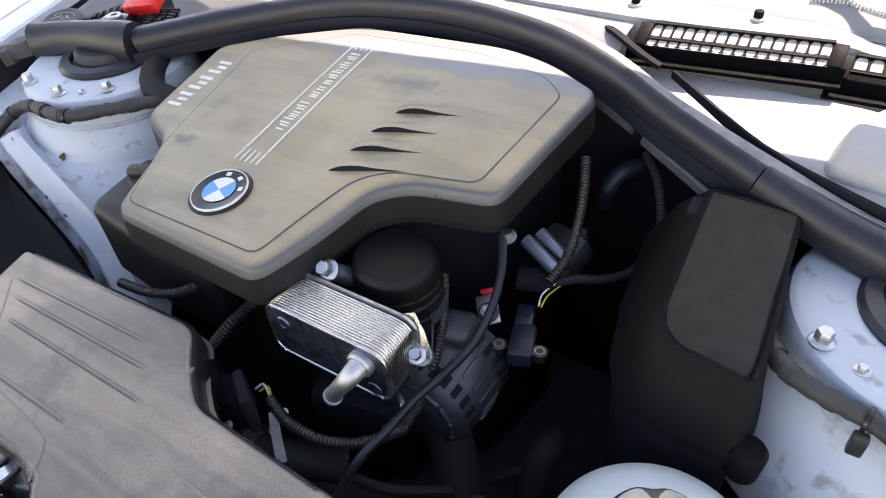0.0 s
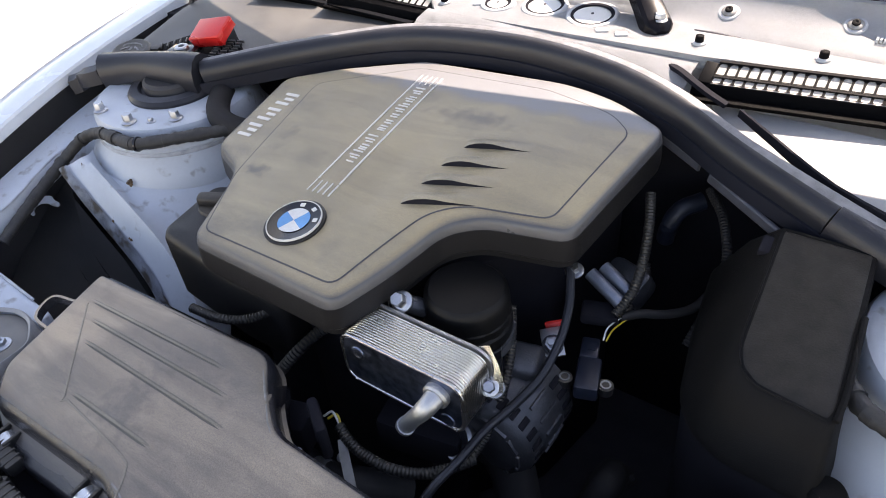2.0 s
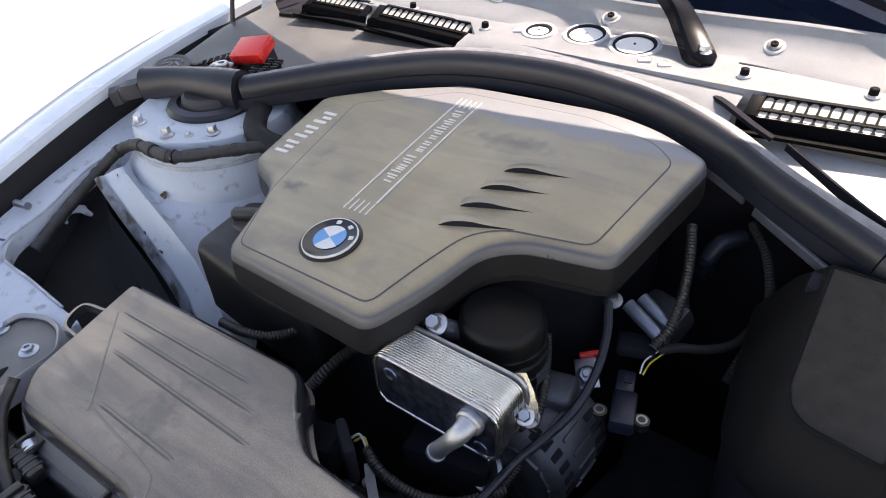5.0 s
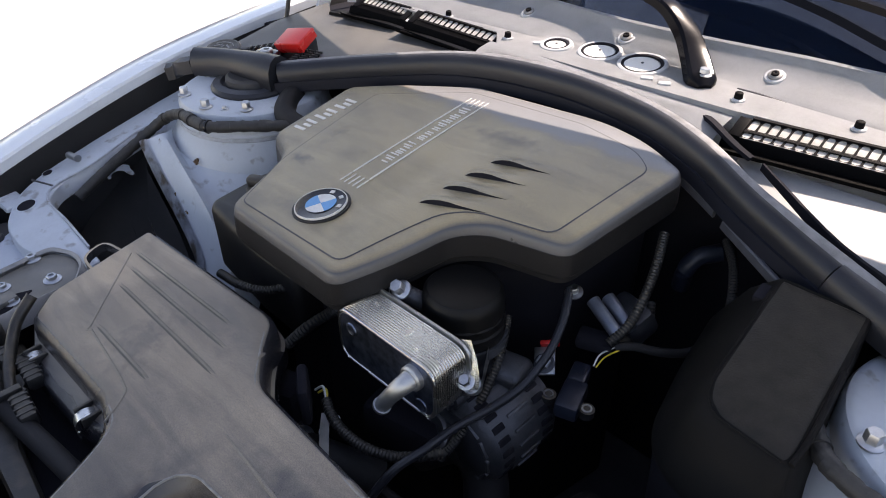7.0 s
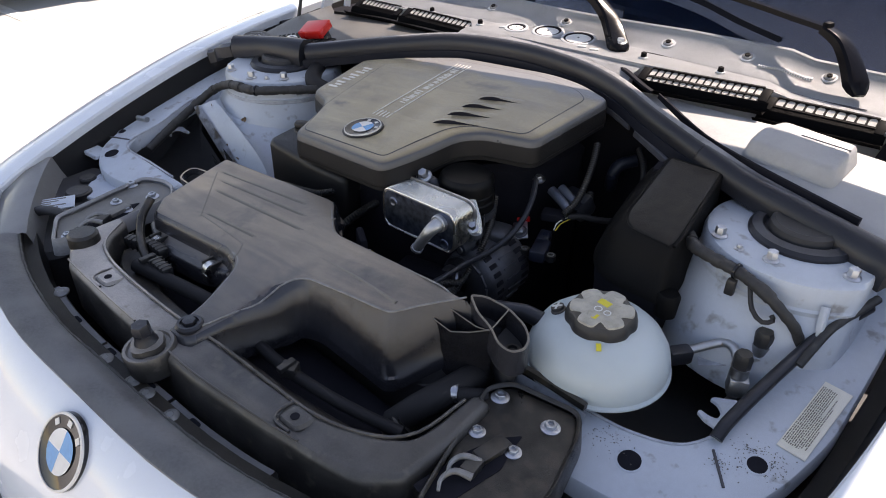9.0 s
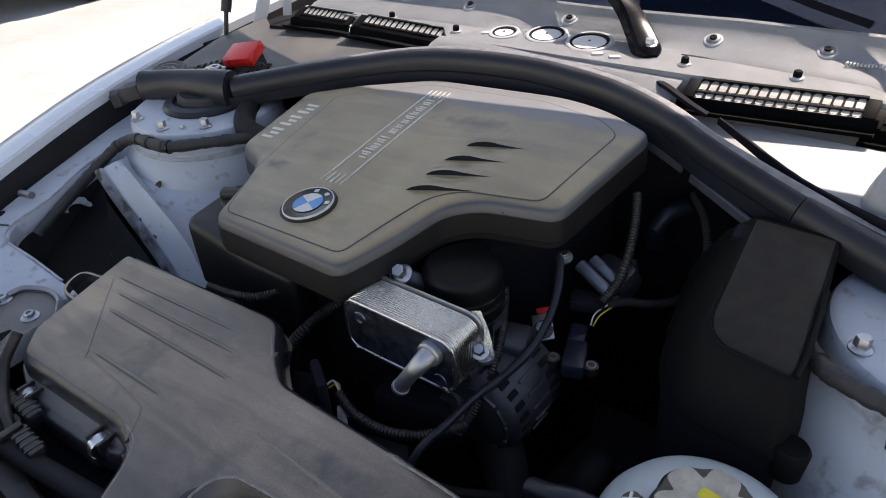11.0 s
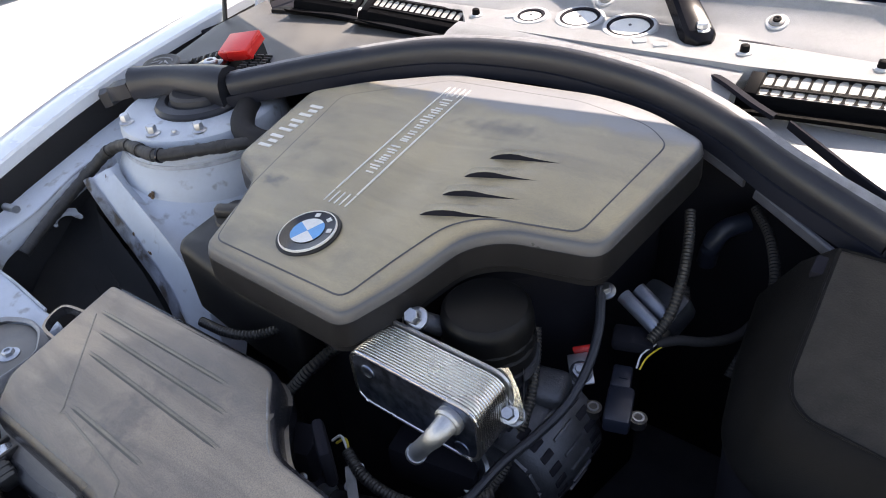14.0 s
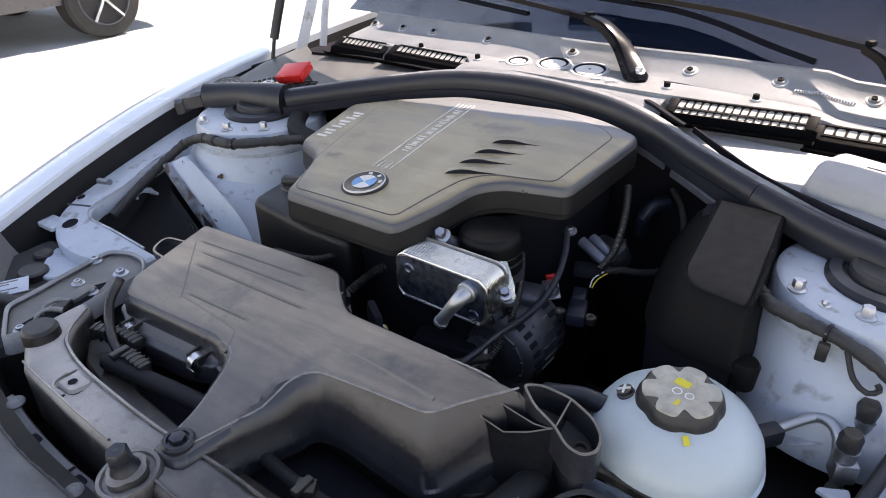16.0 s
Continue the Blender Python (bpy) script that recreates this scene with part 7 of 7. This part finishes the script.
part("edge_strip", tube([(-0.637, 1.318, 0.924), (-0.56, 1.322, 0.929), (-0.479, 1.322, 0.934), (-0.33, 1.304, 0.941), (-0.235, 1.288, 0.947)], 0.006, section=FLAT, step=0.02), "grille", lc, "black edge strip")
part("channel", slab([(-0.650, 1.322), (-0.479, 1.316), (-0.33, 1.298), (-0.222, 1.282), (-0.215, 1.330), (-0.40, 1.332), (-0.58, 1.348), (-0.65, 1.350)], lambda x, y: 0.9335 + 0.05 * (x + 0.40), [(0.001, 0), (0, 0.001)], 0.905, grid=0.05), "grille", lc, "black channel before the grilles")
# jump terminal, red cap and filler neck
jt = thing("jump_terminal", (-0.55, 1.15, 0.886), "jump start terminal block with an open red cap", "terminal")
def tray_z(x, y):
    return 0.908 + 0.06 * (y - 1.15)


part("tray", slab(fillet([(-0.640, 1.100), (-0.530, 1.090), (-0.455, 1.146), (-0.442, 1.180), (-0.535, 1.232), (-0.575, 1.228), (-0.612, 1.165)], 0.015), tray_z, [(0.003, 0), (0, 0.003)], 0.886), "grille", jt, "black moulded tray")
cap_m = Matrix.Translation((-0.530, 1.157, 0.938)) @ Matrix.Rotation(0.12, 4, "Z") @ Matrix.Rotation(-0.20, 4, "Y") @ Matrix.Rotation(0.42, 4, "X")
flap = part("red_cap", block(0.068, 0.044, 0.007, cap_m, 0.003, 3), "red", jt, "glossy red plastic flap standing open")
part("flap_wall", block(0.066, 0.005, 0.016, cap_m @ Matrix.Translation((0, -0.0195, -0.008)), 0.0015), "red", flap)
part("flap_wall", block(0.005, 0.040, 0.020, cap_m @ Matrix.Translation((-0.031, 0, -0.010)), 0.0015), "red", flap)
part("flap_wall", block(0.005, 0.040, 0.014, cap_m @ Matrix.Translation((0.031, 0, -0.007)), 0.0015), "red", flap)
part("flap_hinge", block(0.020, 0.014, 0.020, Matrix.Translation((-0.540, 1.176, 0.920)) @ Matrix.Rotation(0.12, 4, "Z"), 0.003), "grille", jt)
sp = Matrix.Translation((-0.566, 1.122, 0))
part("stud", lathe([(0.0115, 0.900), (0.0115, 0.916), (0.0100, 0.918), (0.0050, 0.918), (0.0045, 0.912), (0.0, 0.912)], 24, sp), "alu", jt, "bright round stud")
part("stud_bore", lathe([(0.0046, 0.9125), (0.0046, 0.9135), (0.0, 0.9135)], 16, sp), "slot", jt)
part("stud_base", block(0.050, 0.034, 0.010, Matrix.Translation((-0.566, 1.124, 0.908)) @ Matrix.Rotation(0.3, 4, "Z"), 0.004), "black_gloss", jt)
for i in range(7):
    for k in range(3):
        x, y = -0.508 + 0.0145 * k - 0.0035 * i, 1.128 + 0.0078 * i + 0.005 * k
        part("slat", block(0.012, 0.0030, 0.004, Matrix.Translation((x, y, tray_z(x, y) + 0.002)) @ Matrix.Rotation(0.35, 4, "Z"), 0.001), "cowl_dark", jt)
for i in range(6):
    x, y = -0.622 + i * 0.006, 1.112 + i * 0.008
    part("slat", block(0.018, 0.0030, 0.004, Matrix.Translation((x, y, tray_z(x, y) + 0.002)) @ Matrix.Rotation(-0.8, 4, "Z"), 0.001), "cowl_dark", jt)
wc = thing("washer_filler_cap", (-0.652, 1.090, 0.89), "dark grey washer fluid filler cap with a moulded symbol", "cap")
wm = aim((-0.651, 1.088, 0.899), (0.05, -0.12, 1))
part("lid", lathe([(0.032, -0.012), (0.032, 0.009), (0.0295, 0.012), (0.026, 0.0125), (0.0245, 0.0115), (0.0, 0.0120)], 36, wm), "cowl_dark", wc)
part("lid_tab", block(0.022, 0.012, 0.004, wm @ Matrix.Translation((0.034, 0.010, 0.008)), 0.001), "cowl_dark", wc)
for i in range(5):
    part("symbol_bar", block(0.0026, 0.010 - 0.003 * (i % 2), 0.001, wm @ Matrix.Translation((-0.012 + i * 0.006, (i % 2) * 0.004, 0.0125)) @ Matrix.Rotation(0.4 * (i - 2), 4, "Z"), 0), "worn", wc)
part("symbol_bar", tube([wm @ Vector((0.017 * math.cos(a), 0.006 + 0.010 * math.sin(a), 0.0122)) for a in [i * math.pi / 8 for i in range(9)]], 0.0012, 6, 0.01), "worn", wc)
solo("seal_end_flap", tube([(-0.672, 1.040, 0.888), (-0.700, 1.028, 0.880), (-0.722, 1.034, 0.868), (-0.742, 1.020, 0.862)], 0.016, section=[(-1, -0.9), (-0.9, 0.5), (0, 0.8), (0.9, 0.3), (1, -0.9)], step=0.01), "rubber", (-0.70, 1.03, 0.87), "wrinkled black rubber flap at the seal's end", "flap")

# ---- wipers ----
def wiper(arm, link, blade, pivot):
    w = thing("wiper", pivot, "black windscreen wiper with a thick bent arm", "wiper", "wipers")
    part("arm", tube(arm, lambda u: (0.0205 - 0.0075 * u) * min(1, 0.45 + 5 * u), section=[(-1, -0.6), (-0.92, 0.15), (-0.7, 0.36), (0, 0.46), (0.7, 0.36), (0.92, 0.15), (1, -0.6)], step=0.008), "wiper", w)
    part("arm_extension", tube(link, 0.0085, section=[(-1, -0.5), (-0.9, 0.5), (0.9, 0.5), (1, -0.5)], step=0.02), "wiper", w)
    j = Vector(link[0])
    part("elbow_joint", block(0.016, 0.022, 0.012, aim(j, Vector(link[1]) - j), 0.003), "grille", w, "dark hinge of the arm")
    part("blade", tube(blade, 0.007, section=[(-1, -0.6), (-0.4, 0.7), (0.4, 0.7), (1, -0.6)], step=0.02), "wiper", w)
    n = Matrix.Translation(Vector(pivot) + Vector((-0.003, 0.006, 0.008)))
    part("pivot_washer", lathe([(0.0105, -0.010), (0.0105, 0.002), (0.0085, 0.0035), (0.0, 0.0035)], 24, n), "alu", w, "bright pivot washer")
    part("pivot_nut", lathe([(0.0072, 0.003), (0.0072, 0.0085), (0.0062, 0.0098), (0.0, 0.0102)], 6, n), "steel", w, "bright pivot nut")


wiper([(0.120, 1.334, 0.978), (0.113, 1.341, 0.982), (0.100, 1.355, 0.990), (0.080, 1.375, 1.004), (0.055, 1.392, 1.024), (0.018, 1.404, 1.046), (-0.020, 1.412, 1.055)], [(-0.016, 1.411, 1.053), (-0.060, 1.440, 1.050), (-0.112, 1.462, 1.050), (-0.232, 1.488, 1.055), (-0.40, 1.515, 1.060), (-0.55, 1.54, 1.062)],
      [(-0.18, 1.478, 1.032), (-0.40, 1.515, 1.040), (-0.62, 1.56, 1.048)], (0.113, 1.341, 0.980))
wiper([(0.512, 1.385, 0.976), (0.502, 1.395, 0.992), (0.482, 1.412, 1.018), (0.455, 1.430, 1.042), (0.422, 1.443, 1.055)], [(0.425, 1.442, 1.054), (0.365, 1.470, 1.056), (0.300, 1.488, 1.062), (0.207, 1.498, 1.072), (0.100, 1.500, 1.078), (0.02, 1.500, 1.080)],
      [(0.356, 1.456, 1.020), (0.280, 1.469, 1.034), (0.195, 1.489, 1.052), (0.108, 1.503, 1.064), (0.019, 1.506, 1.068), (-0.12, 1.520, 1.072)], (0.505, 1.392, 0.978))

# ---- harnesses at the sides ----
def harness(pts, r, mat, label, category, n=14, step=0.004):
    """A taped loom: the sleeve, overlapping turns of tape and a few narrow ties."""
    h = thing("taped_harness", pts[len(pts) // 2], label, category)
    part("sleeve", tube(pts, r, n, step), mat, h)
    line = smooth_path(pts, step)
    at = 4
    while at < len(line) - 8:
        u = at / len(line)
        wide = random.choice((3, 4, 6))
        part("tape_wrap", tube(line[at : at + wide], (lambda v, u=u: r(u) * random.uniform(1.05, 1.12)), n, step), mat, h)
        at += wide + random.choice((3, 5, 9, 12))



harness([(-0.632, 0.775, 0.742), (-0.640, 0.830, 0.766), (-0.646, 0.900, 0.796), (-0.625, 0.942, 0.828), (-0.575, 0.950, 0.850), (-0.520, 0.944, 0.858), (-0.473, 0.946, 0.862), (-0.428, 0.985, 0.864), (-0.385, 1.035, 0.862), (-0.36, 1.08, 0.85)], lambda u: 0.0086 + 0.0005 * math.sin(u * 190) + 0.0004 * math.sin(u * 331), "tape", "black taped wiring harness along the rail and strut tower", "harness", n=14, step=0.004)
harness([(0.400, 1.040, 0.850), (0.420, 1.000, 0.858), (0.440, 0.970, 0.862), (0.470, 0.955, 0.864), (0.505, 0.950, 0.861), (0.528, 0.940, 0.860), (0.549, 0.931, 0.857), (0.572, 0.930, 0.842), (0.591, 0.935, 0.823), (0.601, 0.941, 0.801), (0.606, 0.945, 0.784)], lambda u: 0.0094 - 0.003 * u + 0.0004 * math.sin(u * 120) + 0.0003 * math.sin(u * 213), "tape", "black taped wiring harness past the strut tower", "harness", n=14, step=0.004)
hose("rail_conduit", [(0.650, 1.045, 0.822), (0.634, 1.004, 0.816), (0.618, 0.960, 0.811), (0.606, 0.920, 0.799), (0.592, 0.868, 0.783), (0.579, 0.815, 0.766), (0.574, 0.792, 0.757), (0.572, 0.778, 0.748)], 0.0080, "rubber", "black rubber conduit lying on the inner rail", "conduit", n=14)
hose("rail_conduit", [(0.655, 1.050, 0.834), (0.640, 1.006, 0.830), (0.626, 0.966, 0.824), (0.618, 0.930, 0.812), (0.612, 0.905, 0.796)], 0.0055, "tape", "thin taped cable beside the rubber conduit", "conduit", n=12)
hose("thin_cable", [(0.527, 0.941, 0.852), (0.540, 0.925, 0.832), (0.556, 0.922, 0.822), (0.566, 0.928, 0.826), (0.562, 0.932, 0.830)], 0.0032, "tape", "thin taped cable to the pressure switch", "cable")
solo("pressed_rib", tube([(0.612, 0.962, 0.850), (0.616, 0.952, 0.825), (0.622, 0.950, 0.795)], 0.0055, section=[(-1, -0.4), (-0.5, 0.3), (0, 0.5), (0.5, 0.3), (1, -0.4)], step=0.01), "paint_in", (0.616, 0.955, 0.80), "pale painted pressed rib beside the tower", "rib")
for p, d in (((-0.473, 0.946, 0.862), (1, 0.4, 0)), ((0.505, 0.950, 0.861), (1, -0.2, 0)), ((0.626, 0.982, 0.8135), (0.4, 1, 0))):
    solo("cable_tie", lathe([(0.0098, -0.002), (0.0108, -0.0015), (0.0108, 0.0015), (0.0098, 0.002)], 20, aim(p, d)), "black_gloss", p, "black cable tie round a harness", "cable tie", "cable ties")
solo("harness_clip", block(0.012, 0.010, 0.022, Matrix.Translation((0.505, 0.940, 0.842)), 0.002), "plastic", (0.505, 0.940, 0.835), "black harness clip pressed into the tower", "clip")


def fork(m, s):
    """A small forked sheet bracket."""
    out = [(0.0, 0.0), (0.018, 0.002), (0.026, 0.012), (0.028, 0.030), (0.024, 0.044), (0.020, 0.042), (0.020, 0.030), (0.014, 0.020), (0.006, 0.018), (-0.002, 0.024), (-0.006, 0.036), (-0.012, 0.046), (-0.017, 0.042), (-0.012, 0.024), (-0.012, 0.010)]
    bm = slab(fillet([(x * s, y) for x, y in out], 0.003, 2), lambda x, y: 0.0015, [(0.0004, 0), (0, 0.0006)], -0.0015)
    bmesh.ops.transform(bm, matrix=m, verts=bm.verts)
    return solo("fork_bracket", bm, "paint_in", m.translation, "pale painted forked sheet bracket", "bracket", "fork brackets")


fork(Matrix.Translation((-0.672, 0.868, 0.752)) @ Matrix.Rotation(-1.9, 4, "Z"), 1)
claw = [(0.580, 0.778), (0.574, 0.812), (0.573, 0.840), (0.569, 0.854), (0.555, 0.850), (0.543, 0.848), (0.541, 0.842), (0.552, 0.836), (0.561, 0.824), (0.562, 0.810), (0.552, 0.811), (0.538, 0.818), (0.537, 0.812), (0.551, 0.800), (0.565, 0.794), (0.567, 0.780)]
solo("fork_bracket", slab(fillet(claw, 0.0035, 3), lambda x, y: 0.752 - 0.25 * (0.58 - x), [(0.0006, 0), (0, 0.0008)], lambda x, y: 0.748 - 0.25 * (0.58 - x)), "paint_in", (0.572, 0.79, 0.747), "pale painted two-pronged sheet claw", "bracket", "fork brackets")
solo("stud_peg", tube([(-0.700, 0.800, 0.786), (-0.668, 0.803, 0.790)], 0.006, 12), "steel", (-0.68, 0.80, 0.78), "bright peg on the inner rail", "peg")

# ---- air conditioning pipes and sensors on the right ----
solo("refrigerant_pipe", tube([(0.488, 0.888, 0.760), (0.503, 0.905, 0.765), (0.520, 0.918, 0.772), (0.535, 0.912, 0.776), (0.546, 0.902, 0.768), (0.552, 0.89, 0.74)], 0.0062, 14), "alu", (0.52, 0.91, 0.76), "bent bright aluminium refrigerant pipe", "pipe")
solo("pipe_sleeve", block(0.032, 0.020, 0.022, Matrix.Translation((0.482, 0.876, 0.757)) @ Matrix.Rotation(0.9, 4, "Z"), 0.004), "rubber", (0.482, 0.876, 0.745), "black rubber sleeve on the refrigerant pipe", "sleeve")
for x, y, z in ((0.563, 0.927, 0.788), (0.556, 0.881, 0.778)):
    sv = thing("pressure_valve", (x, y, z - 0.05), "black capped pressure valve on an aluminium block", "valve", "pressure valves")
    part("cap", lathe([(0.0112, 0.0), (0.0118, 0.015), (0.0095, 0.021), (0.0, 0.022)], 8, Matrix.Translation((x, y, z))), "plastic", sv)
    part("collar", lathe([(0.0115, -0.014), (0.0115, -0.002), (0.0125, 0.0), (0.0, 0.0)], 16, Matrix.Translation((x, y, z))), "alu", sv)
    part("block", block(0.024, 0.024, 0.026, Matrix.Translation((x + 0.002, y, z - 0.028)) @ Matrix.Rotation(0.4, 4, "Z"), 0.003), "alu", sv)
    part("stem", lathe([(0.008, -0.075), (0.0095, -0.06), (0.007, -0.052), (0.0085, -0.045), (0.0, -0.04)], 14, Matrix.Translation((x + 0.002, y, z))), "alu", sv)
# rail label
lab = thing("rail_label", (0.65, 0.867, rail_right(0, 0.867)), "yellowed paper label with small print on the rail", "label")
part("paper", slab([(0.643, 0.926), (0.675, 0.922), (0.660, 0.808), (0.628, 0.812)], lambda x, y: rail_right(x, y) + 0.0025, [(0.0002, 0), (0, 0.0002)], lambda x, y: rail_right(x, y) + 0.001), "paper", lab)
for i in range(12):
    u = (i + 1.0) / 14.5
    a = Vector((0.643, 0.926)).lerp(Vector((0.675, 0.922)), u)
    b = Vector((0.628, 0.812)).lerp(Vector((0.660, 0.808)), u)
    at, end = (0.07 + 0.02 * random.random(), 0.93) if i < 8 else ((0.45, 0.92), (0.16, 0.90), (0.30, 0.86), (0.62, 0.90))[i - 8]
    bm = bmesh.new()
    while at < end:
        to = min(end, at + random.uniform(0.015, 0.055))
        p, q = a.lerp(b, at), a.lerp(b, to)
        bm.faces.new([bm.verts.new((x, y, rail_right(x, y) + 0.0029)) for x, y in ((p.x - 0.0006, p.y), (p.x + 0.0006, p.y), (q.x + 0.0006, q.y), (q.x - 0.0006, q.y))])
        at = to + random.uniform(0.006, 0.012)
    part("print_line", bm, "ink", lab)
# dirt flakes on the rail
for (cx, cy), r, count, name in (((0.622, 0.782), 0.015, 240, "dirt_specks"), ((0.588, 0.752), 0.009, 70, "dirt_specks"), ((0.470, 0.714), 0.018, 80, "dirt_specks")):
    bm = bmesh.new()
    for _ in range(count):
        x, y, q = random.gauss(cx, r), random.gauss(cy, r * 0.7), random.uniform(0.0003, 0.0013)
        if (x - 0.621) ** 2 + (y - 0.776) ** 2 < 0.0135 ** 2:
            continue
        turn_ = random.random() * 6
        bm.faces.new([bm.verts.new((x + q * math.cos(turn_ + k * 1.2566) * random.uniform(0.5, 1.2), y + q * math.sin(turn_ + k * 1.2566) * random.uniform(0.5, 1.2), rail_right(x, y) + 0.0016 + 0.2 * q)) for k in range(5)])
    part(name, bm, "grime", car, "dark grime specks on the rail paint")

# ---- hoses and plugs before the air filter housing ----
hose("front_hose", [(-0.330, 0.616, 0.800), (-0.326, 0.604, 0.792), (-0.318, 0.588, 0.782), (-0.300, 0.572, 0.768), (-0.270, 0.556, 0.758), (-0.245, 0.548, 0.752)], 0.0068, "bracket_dark", "black hose looping from the air filter housing", "hose", n=12)
hose("front_hose", [(-0.255, 0.535, 0.742), (-0.19, 0.541, 0.744), (-0.12, 0.550, 0.744), (-0.07, 0.555, 0.742), (0.0, 0.552, 0.738)], 0.0115, "hose", "dusty black hose along the air guide", "hose", n=14)
hose("front_hose", [(0.03, 0.545, 0.738), (0.087, 0.537, 0.742), (0.127, 0.534, 0.744), (0.192, 0.537, 0.744), (0.240, 0.546, 0.740), (0.285, 0.560, 0.732)], 0.0080, "hose", "dusty black hose along the air guide", "hose", n=14)
for m in (Matrix.Translation((-0.258, 0.574, 0.752)) @ Matrix.Rotation(-0.05, 4, "Z"), Matrix.Translation((-0.205, 0.549, 0.752)) @ Matrix.Rotation(-0.05, 4, "Z"), Matrix.Translation((-0.298, 0.563, 0.752)) @ Matrix.Rotation(0.3, 4, "Z")):
    pg = thing("cable_plug", m.translation - Vector((0, 0, 0.012)), "black ribbed cable plug before the air filter housing", "plug", "cable plugs")
    part("body", block(0.045, 0.018, 0.018, m, 0.004), "plastic", pg)
    for i in range(4):
        part("rib", block(0.0025, 0.020, 0.020, m @ Matrix.Translation((-0.015 + i * 0.010, 0, 0)), 0.0008), "plastic", pg)
for p in ((-0.236, 0.549, 0.748), (0.118, 0.532, 0.750)):
    solo("hose_clip", join(block(0.022, 0.020, 0.018, Matrix.Translation(p) @ Matrix.Rotation(0.5, 4, "Z"), 0.003), block(0.010, 0.026, 0.008, Matrix.Translation(p) @ Matrix.Translation((0, -0.004, 0.010)), 0.002)), "plastic", p, "black plastic hose clip on the carrier", "clip", "hose clips")
ch = thing("radiator_hose", (0.29, 0.62, 0.73), "black radiator hose with a quick connector and clamp", "hose")
part("bend", tube([(0.255, 0.575, 0.715), (0.275, 0.595, 0.738), (0.292, 0.620, 0.752), (0.300, 0.66, 0.752), (0.30, 0.70, 0.74)], 0.0175, 18), "hose", ch)
part("branch", tube([(0.293, 0.625, 0.754), (0.318, 0.638, 0.756), (0.336, 0.655, 0.752)], 0.010, 14), "hose", ch)
part("connector", tube([(0.258, 0.566, 0.706), (0.270, 0.584, 0.722)], 0.0215, 18, 0.004, ridge=0.002, pitch=0.006), "plastic", ch)
part("clamp", lathe([(0.0108, -0.004), (0.0118, -0.004), (0.0118, 0.004), (0.0108, 0.004)], 20, aim((0.306, 0.632, 0.757), (0.8, 0.4, 0.05))), "steel", ch, "bright steel clamp")

# ---- the parked car beyond ----
pc = thing("parked_car", (-6.0, 1.95, 0), "dark grey car parked on the sunlit concrete", "car")
prof = [(-0.45, 0.30), (-0.50, 0.55), (-0.42, 0.75), (0.5, 0.92), (1.0, 1.0), (1.75, 1.40), (2.9, 1.43), (3.7, 1.05), (4.05, 0.95), (4.12, 0.55), (4.08, 0.30)]
rows = []
for x, f in ((-6.85, 0.10), (-6.78, 0.02), (-6.2, 0.0), (-5.9, 0.0), (-5.34, 0.02), (-5.20, 0.06), (-5.12, 0.10)):
    rows.append([(x, y + (f if y < 2 else -f), z if z < 0.9 or -6.7 < x < -5.3 else 0.9 - f) for y, z in prof])
part("body", grid_sheet(rows), "car_grey", pc)
for x in (-6.82, -5.14):
    w = bmesh.new()
    w.faces.new([w.verts.new((x, y, min(z, 0.85))) for y, z in prof])
    part("side_panel", w, "car_grey", pc)
for y in (0.55, 3.32):
    for x in (-6.76, -5.19):
        s = 1 if x > -6 else -1
        m = aim((x, y, 0.32), (s, 0, 0))
        t = part("tyre", lathe([(0.20, -0.10), (0.29, -0.10), (0.318, -0.08), (0.318, 0.08), (0.30, 0.10), (0.225, 0.105), (0.22, 0.09)], 48, m), "tyre", pc, "black tyre")
        rim = part("rim", lathe([(0.222, 0.06), (0.222, 0.106), (0.208, 0.108), (0.200, 0.07), (0.19, 0.03), (0.0, 0.03)], 40, m), "void", t)
        for i in range(5):
            a = 2 * math.pi * i / 5 + 0.3
            part("spoke", tube([m @ Vector((0.03 * math.cos(a), 0.03 * math.sin(a), 0.085)), m @ Vector((0.12 * math.cos(a), 0.12 * math.sin(a), 0.10)), m @ Vector((0.21 * math.cos(a + 0.05), 0.21 * math.sin(a + 0.05), 0.095))], 0.020, section=[(-1.2, -0.5), (-1, 0.5), (1, 0.5), (1.2, -0.5)], step=0.06), "alu", t)
        part("hub_cap", lathe([(0.035, 0.07), (0.035, 0.10), (0.028, 0.106), (0.0, 0.106)], 20, m), "alu", t)
for y in (-3.0, 2.1, 6.5):
    g = slab([(-9.5, y), (-4.9, y), (-4.9, y + 0.10), (-9.5, y + 0.10)], lambda a, b: 0.004, [(0, 0)], 0.0005)
    solo("parking_line", g, "line_paint", (-7, y, 0), "worn white parking line on the concrete", "line", "parking lines", "structure")
